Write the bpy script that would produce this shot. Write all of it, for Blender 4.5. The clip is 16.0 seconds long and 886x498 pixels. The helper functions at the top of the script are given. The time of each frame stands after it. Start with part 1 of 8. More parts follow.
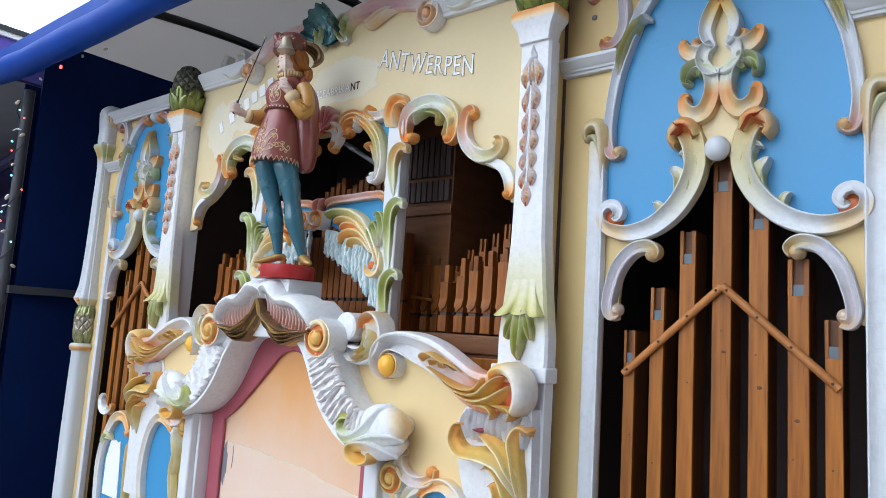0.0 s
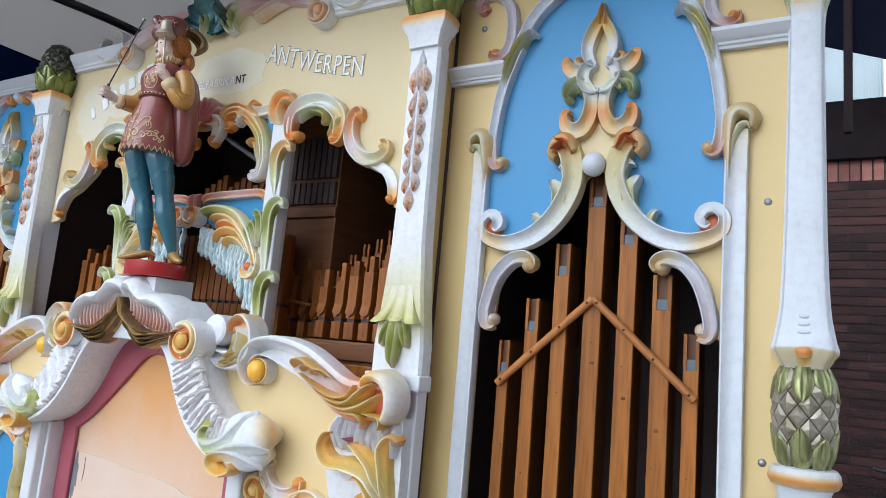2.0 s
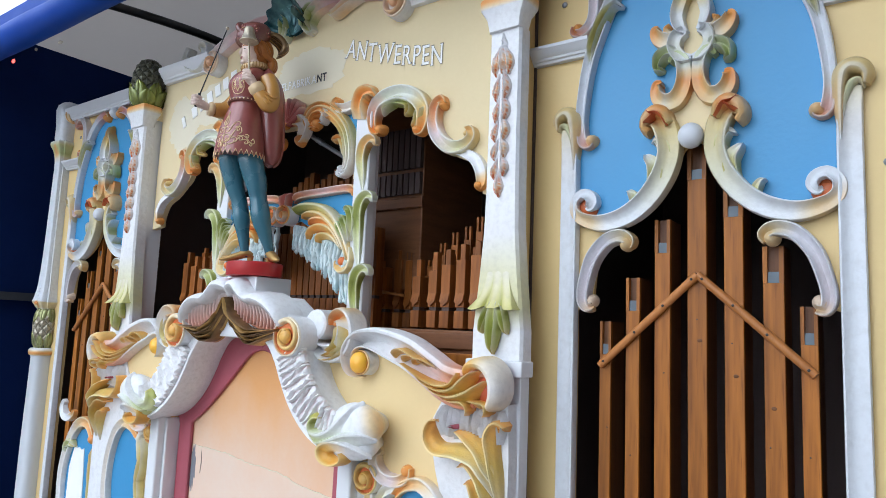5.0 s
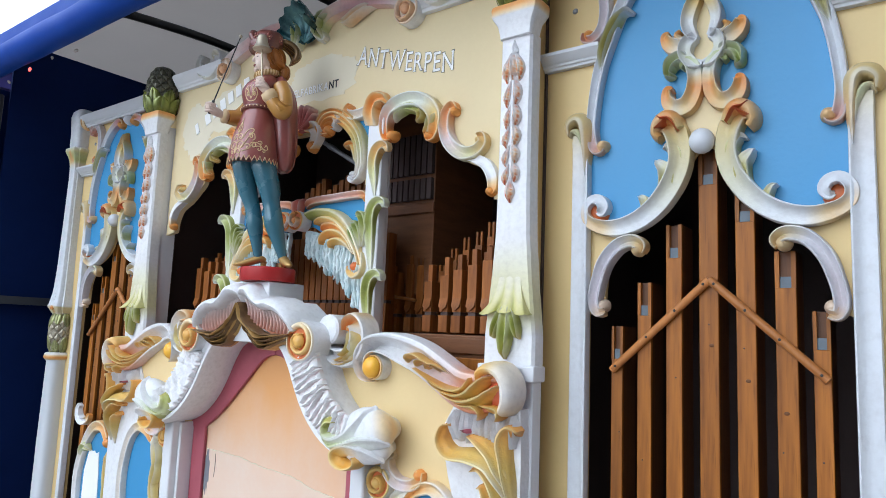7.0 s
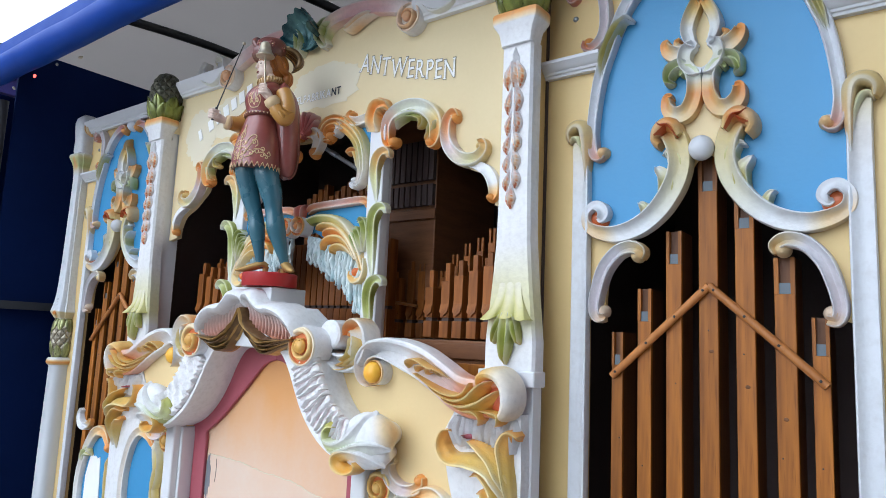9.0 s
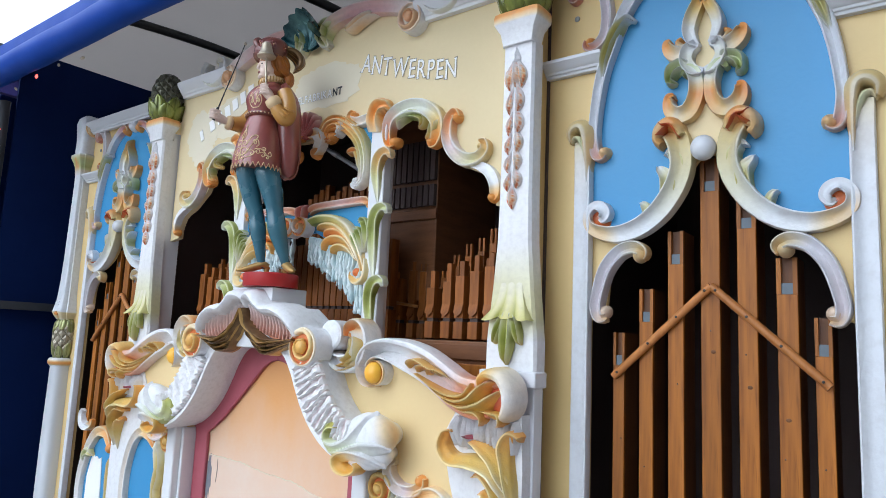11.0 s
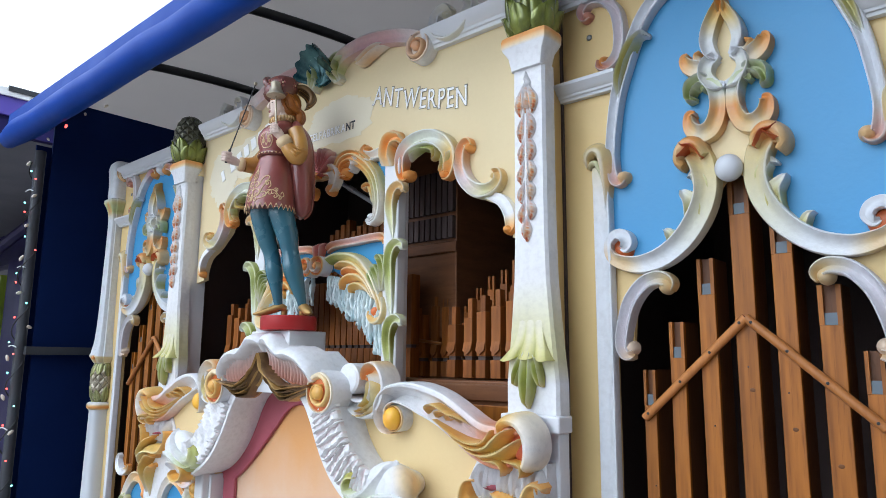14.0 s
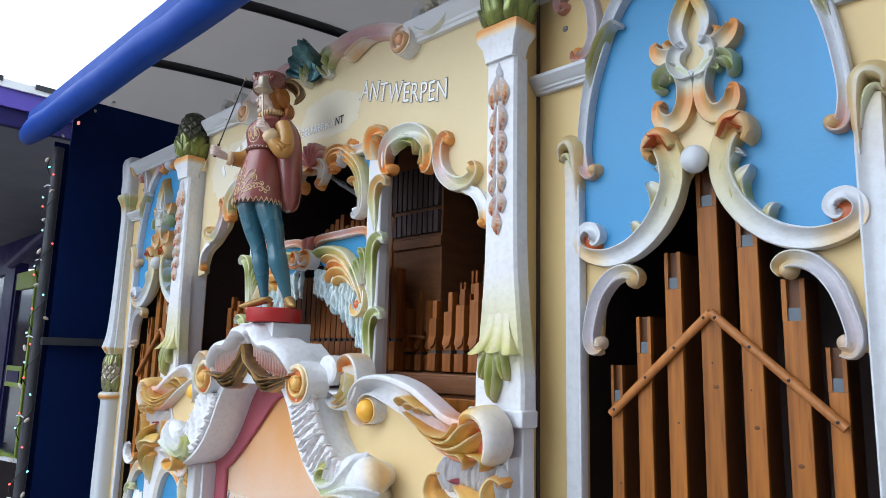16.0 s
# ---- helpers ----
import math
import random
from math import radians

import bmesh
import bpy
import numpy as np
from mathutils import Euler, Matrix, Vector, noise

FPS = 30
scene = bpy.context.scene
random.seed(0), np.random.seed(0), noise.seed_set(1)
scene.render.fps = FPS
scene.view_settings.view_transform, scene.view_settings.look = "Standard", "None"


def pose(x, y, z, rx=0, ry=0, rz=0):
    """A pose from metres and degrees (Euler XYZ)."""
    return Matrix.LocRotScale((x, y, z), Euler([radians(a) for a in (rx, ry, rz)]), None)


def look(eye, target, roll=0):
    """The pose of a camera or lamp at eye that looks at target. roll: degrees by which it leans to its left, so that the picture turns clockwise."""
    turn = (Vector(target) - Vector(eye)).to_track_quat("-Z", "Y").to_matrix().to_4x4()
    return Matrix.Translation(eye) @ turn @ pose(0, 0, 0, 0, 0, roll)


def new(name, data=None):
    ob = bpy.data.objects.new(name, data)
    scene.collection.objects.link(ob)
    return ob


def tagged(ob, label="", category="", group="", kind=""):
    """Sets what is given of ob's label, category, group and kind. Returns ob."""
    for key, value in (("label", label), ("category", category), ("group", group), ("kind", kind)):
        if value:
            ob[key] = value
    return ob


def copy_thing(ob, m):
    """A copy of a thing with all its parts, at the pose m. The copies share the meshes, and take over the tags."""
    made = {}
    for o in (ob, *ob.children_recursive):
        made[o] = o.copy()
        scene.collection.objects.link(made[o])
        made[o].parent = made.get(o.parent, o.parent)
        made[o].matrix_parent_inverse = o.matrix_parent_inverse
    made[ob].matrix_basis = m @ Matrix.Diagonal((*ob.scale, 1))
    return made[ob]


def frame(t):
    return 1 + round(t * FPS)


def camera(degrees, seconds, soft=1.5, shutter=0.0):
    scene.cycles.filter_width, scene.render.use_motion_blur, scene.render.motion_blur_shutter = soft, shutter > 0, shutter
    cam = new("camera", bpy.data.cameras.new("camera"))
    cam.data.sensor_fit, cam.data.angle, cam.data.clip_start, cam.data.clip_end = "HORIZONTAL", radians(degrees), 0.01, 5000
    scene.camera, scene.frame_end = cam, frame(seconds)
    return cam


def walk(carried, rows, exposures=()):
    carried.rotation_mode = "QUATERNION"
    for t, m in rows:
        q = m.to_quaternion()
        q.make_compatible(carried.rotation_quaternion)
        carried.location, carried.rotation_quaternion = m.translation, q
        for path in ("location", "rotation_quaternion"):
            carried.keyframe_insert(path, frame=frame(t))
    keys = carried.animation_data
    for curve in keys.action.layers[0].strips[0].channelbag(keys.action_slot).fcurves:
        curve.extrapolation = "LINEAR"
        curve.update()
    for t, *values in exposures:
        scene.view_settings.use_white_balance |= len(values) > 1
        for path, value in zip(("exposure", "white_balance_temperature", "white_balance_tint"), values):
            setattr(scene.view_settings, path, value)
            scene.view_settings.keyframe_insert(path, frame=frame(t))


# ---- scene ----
cam = camera(66.19, 16.0, 0.5)
# seconds, eye in metres, yaw, pitch and roll in degrees
ROWS = [
    (0.0, 1.7633, -1.4480, 1.6000, 38.492, 6.974, -3.560),
    (0.5, 1.7725, -1.4525, 1.6340, 37.801, 8.235, -4.320),
    (1.0, 1.7672, -1.4499, 1.6058, 38.108, 8.099, -4.357),
    (1.5, 1.7643, -1.4341, 1.5964, 36.633, 7.836, -4.288),
    (2.0, 1.7826, -1.3921, 1.5908, 29.653, 8.620, -4.910),
    (2.5, 1.7756, -1.4112, 1.6320, 25.411, 8.565, -4.047),
    (3.0, 1.7485, -1.4055, 1.6125, 31.357, 6.617, -3.221),
    (3.5, 1.7347, -1.3964, 1.6080, 33.763, 6.581, -2.531),
    (4.0, 1.7378, -1.4094, 1.6028, 35.601, 6.797, -2.207),
    (6.5, 1.7352, -1.4223, 1.5931, 36.636, 6.926, -2.324),
    (7.0, 1.7393, -1.4295, 1.5974, 37.013, 7.130, -2.302),
    (7.5, 1.7487, -1.4327, 1.5963, 36.902, 7.704, -2.370),
    (8.0, 1.7494, -1.4332, 1.5905, 37.205, 7.875, -2.519),
    (8.5, 1.7496, -1.4304, 1.5962, 36.789, 7.665, -2.468),
    (9.0, 1.7466, -1.4350, 1.5933, 37.156, 7.706, -2.473),
    (11.5, 1.7449, -1.4303, 1.5918, 37.344, 7.770, -2.549),
    (12.0, 1.7421, -1.4310, 1.5926, 37.371, 7.624, -2.693),
    (12.5, 1.7432, -1.4265, 1.5874, 37.490, 7.712, -2.883),
    (13.0, 1.7469, -1.4111, 1.5943, 35.769, 9.060, -3.768),
    (13.5, 1.7504, -1.3660, 1.6291, 33.568, 9.287, -2.339),
    (14.0, 1.7626, -1.3200, 1.6502, 41.635, 9.296, -0.509),
    (14.5, 1.8071, -1.2641, 1.6315, 47.212, 9.115, -3.560),
    (15.0, 1.8526, -1.2011, 1.6118, 43.871, 8.147, -3.351),
    (15.5, 1.8728, -1.1963, 1.6288, 42.676, 8.596, -2.457),
    (16.0, 1.8734, -1.2090, 1.6393, 44.519, 9.128, -1.324),
]
walk(cam, [(t, pose(x, y, z, 90 + pitch, roll, yaw)) for t, x, y, z, yaw, pitch, roll in ROWS])

# ---- light ----
world = bpy.data.worlds.new("overcast_sky")
scene.world = world
world.use_nodes = True
wn, wl = world.node_tree.nodes, world.node_tree.links
sky = wn.new("ShaderNodeTexSky")
sky.sky_type, sky.sun_disc = "NISHITA", False
sky.sun_elevation, sky.sun_rotation = radians(27), radians(196)
sky.air_density, sky.dust_density, sky.ozone_density = 1.0, 4.0, 1.0
cloud = wn.new("ShaderNodeHueSaturation")
cloud.inputs["Saturation"].default_value = 0.35
wl.new(sky.outputs[0], cloud.inputs["Color"])
# an even layer of cloud over most of the sky
cover = wn.new("ShaderNodeMix")
cover.data_type = "RGBA"
cover.inputs[0].default_value = 0.8
cover.inputs[7].default_value = (7.0, 7.2, 7.5, 1)
wl.new(cloud.outputs[0], cover.inputs[6])
wl.new(cover.outputs[2], wn["Background"].inputs["Color"])
wn["Background"].inputs["Strength"].default_value = 0.15
sun = new("sun", bpy.data.lights.new("sun", "SUN"))
sun.data.energy, sun.data.angle, sun.data.color = 0.6, radians(85), (1.0, 0.99, 0.98)
sun.matrix_world = look((2.2, -5.4, 2.9), (0, 0, 0))
scene.view_settings.exposure = 0.91
scene.view_settings.use_white_balance = True
scene.view_settings.white_balance_temperature = 5560
scene.view_settings.white_balance_tint = 7


# ---- materials ----
def material(name):
    m = bpy.data.materials.new(name)
    m.use_nodes = True
    n, l = m.node_tree.nodes, m.node_tree.links
    return m, n, l, n["Principled BSDF"]


def noise_node(n, l, scale, detail=4.0, stretch=None):
    tc = n.new("ShaderNodeTexCoord")
    out = tc.outputs["Object"]
    if stretch:
        mp = n.new("ShaderNodeMapping")
        mp.inputs["Scale"].default_value = stretch
        l.new(out, mp.inputs["Vector"])
        out = mp.outputs["Vector"]
    t = n.new("ShaderNodeTexNoise")
    t.inputs["Scale"].default_value, t.inputs["Detail"].default_value = scale, detail
    l.new(out, t.inputs["Vector"])
    return t


def mix(n, l, fac, a, b):
    x = n.new("ShaderNodeMix")
    x.data_type = "RGBA"
    for sock, v in ((x.inputs[0], fac), (x.inputs[6], a), (x.inputs[7], b)):
        if hasattr(v, "is_output"):
            l.new(v, sock)
        else:
            sock.default_value = v
    return x.outputs[2]


def ramp(n, l, src, lo, hi):
    r = n.new("ShaderNodeMapRange")
    r.inputs["From Min"].default_value, r.inputs["From Max"].default_value = lo, hi
    l.new(src, r.inputs["Value"])
    return r.outputs["Result"]


def bumped(n, l, b, src, strength, dist):
    k = n.new("ShaderNodeBump")
    k.inputs["Strength"].default_value, k.inputs["Distance"].default_value = strength, dist
    l.new(src, k.inputs["Height"])
    l.new(k.outputs[0], b.inputs["Normal"])


def paint(name, col, dirt, rough=0.45, big=3.0, fine=60.0, amount=0.5, bump=0.15, metal=0.0, stretch=None, coat=0.0):
    """A painted or plain surface: col, worn towards dirt in patches, with fine grain and relief."""
    m, n, l, b = material(name)
    t1, t2 = noise_node(n, l, big, 5, stretch), noise_node(n, l, fine, 3, stretch)
    f1 = ramp(n, l, t1.outputs["Fac"], 0.42, 0.78)
    mul = n.new("ShaderNodeMath")
    mul.operation = "MULTIPLY"
    mul.inputs[1].default_value = amount
    l.new(f1, mul.inputs[0])
    c = mix(n, l, mul.outputs[0], col, dirt)
    f2 = ramp(n, l, t2.outputs["Fac"], 0.3, 0.7)
    mul2 = n.new("ShaderNodeMath")
    mul2.operation = "MULTIPLY"
    mul2.inputs[1].default_value = 0.25 * amount
    l.new(f2, mul2.inputs[0])
    c = mix(n, l, mul2.outputs[0], c, dirt)
    l.new(c, b.inputs["Base Color"])
    b.inputs["Metallic"].default_value = metal
    b.inputs["Coat Weight"].default_value = coat
    rr = n.new("ShaderNodeMapRange")
    rr.inputs["To Min"].default_value, rr.inputs["To Max"].default_value = max(rough - 0.1, 0.05), min(rough + 0.15, 1)
    l.new(t1.outputs["Fac"], rr.inputs["Value"])
    l.new(rr.outputs["Result"], b.inputs["Roughness"])
    bumped(n, l, b, t2.outputs["Fac"], bump, 0.004)
    return m


def carved_paint(name, fresh, worn):
    """White gesso paint with airbrushed orange, olive, pink and ochre, laid on by the attribute tint."""
    m, n, l, b = material(name)
    a = n.new("ShaderNodeAttribute")
    a.attribute_name = "tint"
    s = n.new("ShaderNodeSeparateColor")
    l.new(a.outputs["Color"], s.inputs[0])
    t1, t2 = noise_node(n, l, 9.0, 5), noise_node(n, l, 70.0, 3)
    white = mix(n, l, ramp(n, l, t1.outputs["Fac"], 0.45, 0.8), fresh, worn)
    c = white
    layers = ((s.outputs[0], ((1, 0.76, 0.42), (1, 0.50, 0.14), (0.95, 0.31, 0.03))),
              (s.outputs[1], ((0.80, 0.84, 0.50), (0.46, 0.52, 0.13), (0.24, 0.29, 0.04))),
              (s.outputs[2], ((0.90, 0.62, 0.60), (0.75, 0.30, 0.27), (0.55, 0.11, 0.11))),
              (a.outputs["Alpha"], ((1.0, 0.86, 0.50), (0.93, 0.66, 0.19), (0.78, 0.48, 0.07))))
    for src, cols in layers:
        brush = n.new("ShaderNodeValToRGB")
        brush.color_ramp.elements[0].color = (1, 1, 1, 1)
        brush.color_ramp.elements[1].color = (*cols[2], 1)
        for pos, col in ((0.3, cols[0]), (0.65, cols[1])):
            brush.color_ramp.elements.new(pos).color = (*col, 1)
        uneven = n.new("ShaderNodeMath")
        uneven.operation = "MULTIPLY_ADD"
        uneven.inputs[1].default_value = 0.0
        spread = n.new("ShaderNodeMapRange")
        spread.inputs["To Min"].default_value, spread.inputs["To Max"].default_value = 0.75, 1.2
        l.new(t1.outputs["Fac"], spread.inputs["Value"])
        l.new(spread.outputs["Result"], uneven.inputs[1])
        l.new(src, uneven.inputs[0])
        uneven.inputs[2].default_value = 0.0
        l.new(uneven.outputs[0], brush.inputs["Fac"])
        mul = n.new("ShaderNodeMix")
        mul.data_type, mul.blend_type = "RGBA", "MULTIPLY"
        mul.inputs[0].default_value = 1.0
        l.new(c, mul.inputs[6])
        l.new(brush.outputs["Color"], mul.inputs[7])
        c = mul.outputs[2]
    grime = mix(n, l, 0.18, c, (0.25, 0.22, 0.2, 1))
    c = mix(n, l, ramp(n, l, t2.outputs["Fac"], 0.45, 0.8), c, grime)
    l.new(c, b.inputs["Base Color"])
    b.inputs["Roughness"].default_value = 0.38
    bumped(n, l, b, t2.outputs["Fac"], 0.5, 0.003)
    return m


def wood(name, light, dark, rough=0.45, lengthwise=(18, 18, 1.2), rand=True):
    m, n, l, b = material(name)
    t1 = noise_node(n, l, 3.0, 6, lengthwise)
    t2 = noise_node(n, l, 12.0, 4, (lengthwise[0] * 1.5, lengthwise[1] * 1.5, lengthwise[2]))
    c = mix(n, l, ramp(n, l, t1.outputs["Fac"], 0.3, 0.75), light, dark)
    c = mix(n, l, ramp(n, l, t2.outputs["Fac"], 0.55, 0.8), c, dark)
    if rand:
        o = n.new("ShaderNodeObjectInfo")
        v = n.new("ShaderNodeHueSaturation")
        l.new(c, v.inputs["Color"])
        rr = n.new("ShaderNodeMapRange")
        rr.inputs["To Min"].default_value, rr.inputs["To Max"].default_value = 0.75, 1.2
        l.new(o.outputs["Random"], rr.inputs["Value"])
        l.new(rr.outputs["Result"], v.inputs["Value"])
        c = v.outputs[0]
    l.new(c, b.inputs["Base Color"])
    b.inputs["Roughness"].default_value = rough
    b.inputs["Specular IOR Level"].default_value = 0.3
    bumped(n, l, b, t2.outputs["Fac"], 0.2, 0.002)
    return m


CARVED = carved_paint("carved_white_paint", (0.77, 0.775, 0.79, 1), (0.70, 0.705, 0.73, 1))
# copy for bays and columns, their weaker light put into a darker white
CARVED_BAY = carved_paint("carved_white_paint_dimmed", (0.63, 0.655, 0.695, 1), (0.57, 0.59, 0.625, 1))
YELLOW = paint("cream_yellow_paint", (0.68, 0.51, 0.225, 1), (0.61, 0.45, 0.20, 1), 0.5, 2.0, 90, 0.6, 0.1)
CREAM = paint("faded_cream_paint", (0.74, 0.62, 0.37, 1), (0.67, 0.55, 0.32, 1), 0.5, 2.0, 90, 0.6, 0.1)
PATCH = paint("pale_touched_up_paint", (0.74, 0.68, 0.52, 1), (0.70, 0.62, 0.45, 1), 0.5, 5.0, 90, 0.6, 0.1)
BLUE = paint("sky_blue_paint", (0.054, 0.265, 0.525, 1), (0.070, 0.28, 0.515, 1), 0.45, 2.0, 80, 0.7, 0.12)
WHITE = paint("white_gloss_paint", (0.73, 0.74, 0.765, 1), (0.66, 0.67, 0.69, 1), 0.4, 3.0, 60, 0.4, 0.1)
# gloss white of the bays, dimmed in colour for the weaker light there
WHITE_BAY = paint("white_gloss_paint_dimmed", (0.60, 0.62, 0.655, 1), (0.55, 0.565, 0.59, 1), 0.4, 3.0, 60, 0.4, 0.1)
# the cream yellow brightened for the base, its stronger light put into the colour
YELLOW_BASE = paint("cream_yellow_paint_brightened", (0.78, 0.60, 0.30, 1), (0.70, 0.53, 0.26, 1), 0.5, 2.0, 90, 0.6, 0.1)
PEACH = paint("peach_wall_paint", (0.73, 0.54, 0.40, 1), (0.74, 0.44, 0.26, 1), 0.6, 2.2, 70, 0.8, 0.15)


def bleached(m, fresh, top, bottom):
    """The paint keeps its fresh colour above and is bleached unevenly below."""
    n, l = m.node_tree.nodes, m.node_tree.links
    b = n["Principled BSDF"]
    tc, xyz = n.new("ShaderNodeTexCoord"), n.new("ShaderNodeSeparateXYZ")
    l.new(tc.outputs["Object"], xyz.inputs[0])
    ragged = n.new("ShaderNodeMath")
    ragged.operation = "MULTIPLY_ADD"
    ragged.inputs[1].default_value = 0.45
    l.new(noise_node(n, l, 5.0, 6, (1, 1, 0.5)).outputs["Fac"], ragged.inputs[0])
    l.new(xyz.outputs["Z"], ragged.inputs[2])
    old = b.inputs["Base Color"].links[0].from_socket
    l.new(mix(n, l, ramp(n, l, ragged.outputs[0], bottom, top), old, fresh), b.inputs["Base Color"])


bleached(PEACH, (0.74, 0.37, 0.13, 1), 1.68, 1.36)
PEACH_PALE = paint("faded_peach_paint", (0.74, 0.59, 0.48, 1), (0.75, 0.50, 0.34, 1), 0.6, 3.0, 70, 0.8, 0.15)
MAROON = paint("maroon_paint", (0.40, 0.09, 0.12, 1), (0.30, 0.07, 0.09, 1), 0.5, 4, 60, 0.6)
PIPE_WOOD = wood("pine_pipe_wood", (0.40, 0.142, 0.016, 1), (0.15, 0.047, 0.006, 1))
PIPE_SIDE = wood("dark_brown_pipe_side", (0.16, 0.062, 0.018, 1), (0.09, 0.033, 0.010, 1))
DOWEL = wood("honey_dowel_wood", (0.44, 0.18, 0.05, 1), (0.32, 0.12, 0.032, 1), 0.35)
CASE_WOOD = wood("brown_case_wood", (0.20, 0.085, 0.035, 1), (0.12, 0.05, 0.022, 1), 0.4, (2, 2, 14), False)
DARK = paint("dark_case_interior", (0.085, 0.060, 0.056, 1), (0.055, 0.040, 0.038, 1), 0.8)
METAL = paint("grey_metal", (0.32, 0.34, 0.36, 1), (0.2, 0.2, 0.2, 1), 0.4, 8, 90, 0.5, 0.05, 0.8)
SMALL_WOOD = wood("brown_pipe_wood", (0.34, 0.115, 0.020, 1), (0.14, 0.043, 0.008, 1))
LIP = paint("zinc_lip", (0.11, 0.135, 0.16, 1), (0.07, 0.085, 0.10, 1), 0.45, 20, 90, 0.5, 0.05, 0.3)
BLACK = paint("black_paint", (0.018, 0.018, 0.02, 1), (0.04, 0.04, 0.04, 1), 0.5)
TARP = paint("blue_tarpaulin", (0.0027, 0.0138, 0.078, 1), (0.0022, 0.011, 0.060, 1), 0.8, 4, 200, 0.7, 0.1)
TARP.node_tree.nodes["Principled BSDF"].inputs["Specular IOR Level"].default_value = 0.15
TUBE_TARP = paint("bright_blue_tarpaulin", (0.006, 0.052, 0.33, 1), (0.005, 0.040, 0.25, 1), 0.5, 5, 200, 0.7, 0.1)
TUBE_TARP.node_tree.nodes["Principled BSDF"].inputs["Specular IOR Level"].default_value = 0.22
POST_STEEL = paint("dark_weathered_steel", (0.045, 0.048, 0.058, 1), (0.03, 0.032, 0.038, 1), 0.6, 8, 90, 0.7, 0.1, 0.0)
CANOPY = paint("grey_white_canopy_cloth", (0.64, 0.60, 0.57, 1), (0.54, 0.51, 0.49, 1), 0.7, 2, 120, 0.6, 0.1)
cn, cl = CANOPY.node_tree.nodes, CANOPY.node_tree.links
thin = cn.new("ShaderNodeBsdfTranslucent")
thin.inputs["Color"].default_value = (0.62, 0.585, 0.555, 1)
cloth = cn.new("ShaderNodeMixShader")
cloth.inputs[0].default_value = 0.5
cl.new(cn["Principled BSDF"].outputs[0], cloth.inputs[1])
cl.new(thin.outputs[0], cloth.inputs[2])
cl.new(cloth.outputs[0], cn["Material Output"].inputs["Surface"])
PINE_GREEN = paint("glossy_olive_paint", (0.25, 0.29, 0.05, 1), (0.04, 0.045, 0.012, 1), 0.2, 34, 90, 1.0, 0.3, 0.3, (1, 1, 0.3), 0.4)
PINE_LEAF = paint("pale_olive_bronze_paint", (0.36, 0.37, 0.16, 1), (0.055, 0.055, 0.020, 1), 0.28, 60, 120, 1.0, 0.4, 0.5, (1, 1, 0.15))
PINE_SILVER = paint("silver_bronze_paint", (0.40, 0.36, 0.28, 1), (0.13, 0.10, 0.045, 1), 0.38, 30, 90, 1.0, 0.2, 0.5)
CONE_GREY = paint("dark_grey_olive_paint", (0.12, 0.12, 0.08, 1), (0.045, 0.042, 0.025, 1), 0.35, 30, 90, 1.0, 0.2, 0.4)
PINE_DARK = paint("dark_olive_groove_paint", (0.045, 0.042, 0.018, 1), (0.02, 0.02, 0.01, 1), 0.5)
GOLD = paint("gold_paint", (0.50, 0.31, 0.10, 1), (0.22, 0.12, 0.03, 1), 0.3, 25, 90, 0.6, 0.2, 0.45)
BRONZE = paint("dark_bronze_paint", (0.12, 0.07, 0.03, 1), (0.26, 0.16, 0.06, 1), 0.35, 35, 90, 0.8, 0.2, 0.4)
# pale patches paint in the shell's glossy highlights
TEAL = paint("dark_teal_paint", (0.012, 0.055, 0.07, 1), (0.16, 0.34, 0.33, 1), 0.2, 16, 90, 0.9, 0.2, 0.25)
ICE = paint("pale_ice_blue_paint", (0.70, 0.77, 0.77, 1), (0.36, 0.52, 0.56, 1), 0.4, 30, 90, 0.9, 0.2)
RED = paint("red_enamel", (0.42, 0.02, 0.02, 1), (0.33, 0.02, 0.02, 1), 0.35)
ORANGE = paint("golden_orange_paint", (0.90, 0.50, 0.045, 1), (0.84, 0.34, 0.03, 1), 0.3, 20, 80, 0.7)
LETTER = paint("white_letter_paint", (0.90, 0.90, 0.88, 1), (0.82, 0.80, 0.74, 1), 0.5)
LETTER_EDGE = paint("grey_letter_shadow", (0.18, 0.17, 0.14, 1), (0.25, 0.23, 0.18, 1), 0.6)
BRICK = paint("brown_brick", (0.060, 0.022, 0.018, 1), (0.020, 0.012, 0.011, 1), 0.85, 9, 90, 0.85, 0.8)
BRICK_RED = paint("red_brick", (0.30, 0.13, 0.10, 1), (0.22, 0.09, 0.07, 1), 0.85, 12, 90, 0.8, 0.6)
for bm_ in (BRICK, BRICK_RED):
    bn, bl = bm_.node_tree.nodes, bm_.node_tree.links
    info, isl, hs = bn.new("ShaderNodeObjectInfo"), bn.new("ShaderNodeMapRange"), bn.new("ShaderNodeHueSaturation")
    isl.inputs["To Min"].default_value, isl.inputs["To Max"].default_value = 0.55, 1.7
    bl.new(info.outputs["Random"], isl.inputs["Value"])
    bl.new(isl.outputs["Result"], hs.inputs["Value"])
    tone = bn["Principled BSDF"].inputs["Base Color"].links[0].from_socket
    bl.new(tone, hs.inputs["Color"])
    bl.new(hs.outputs[0], bn["Principled BSDF"].inputs["Base Color"])
BLOCKING_WALL = paint("brown_blocking_wall", (0.17, 0.15, 0.14, 1), (0.13, 0.12, 0.11, 1), 0.85, 1.5, 40, 0.7, 0.3)
MORTAR = paint("dark_mortar", (0.062, 0.055, 0.052, 1), (0.022, 0.020, 0.020, 1), 0.9, 3, 60, 1.0)
PURPLE = paint("purple_fascia_paint", (0.10, 0.06, 0.42, 1), (0.08, 0.05, 0.34, 1), 0.45)
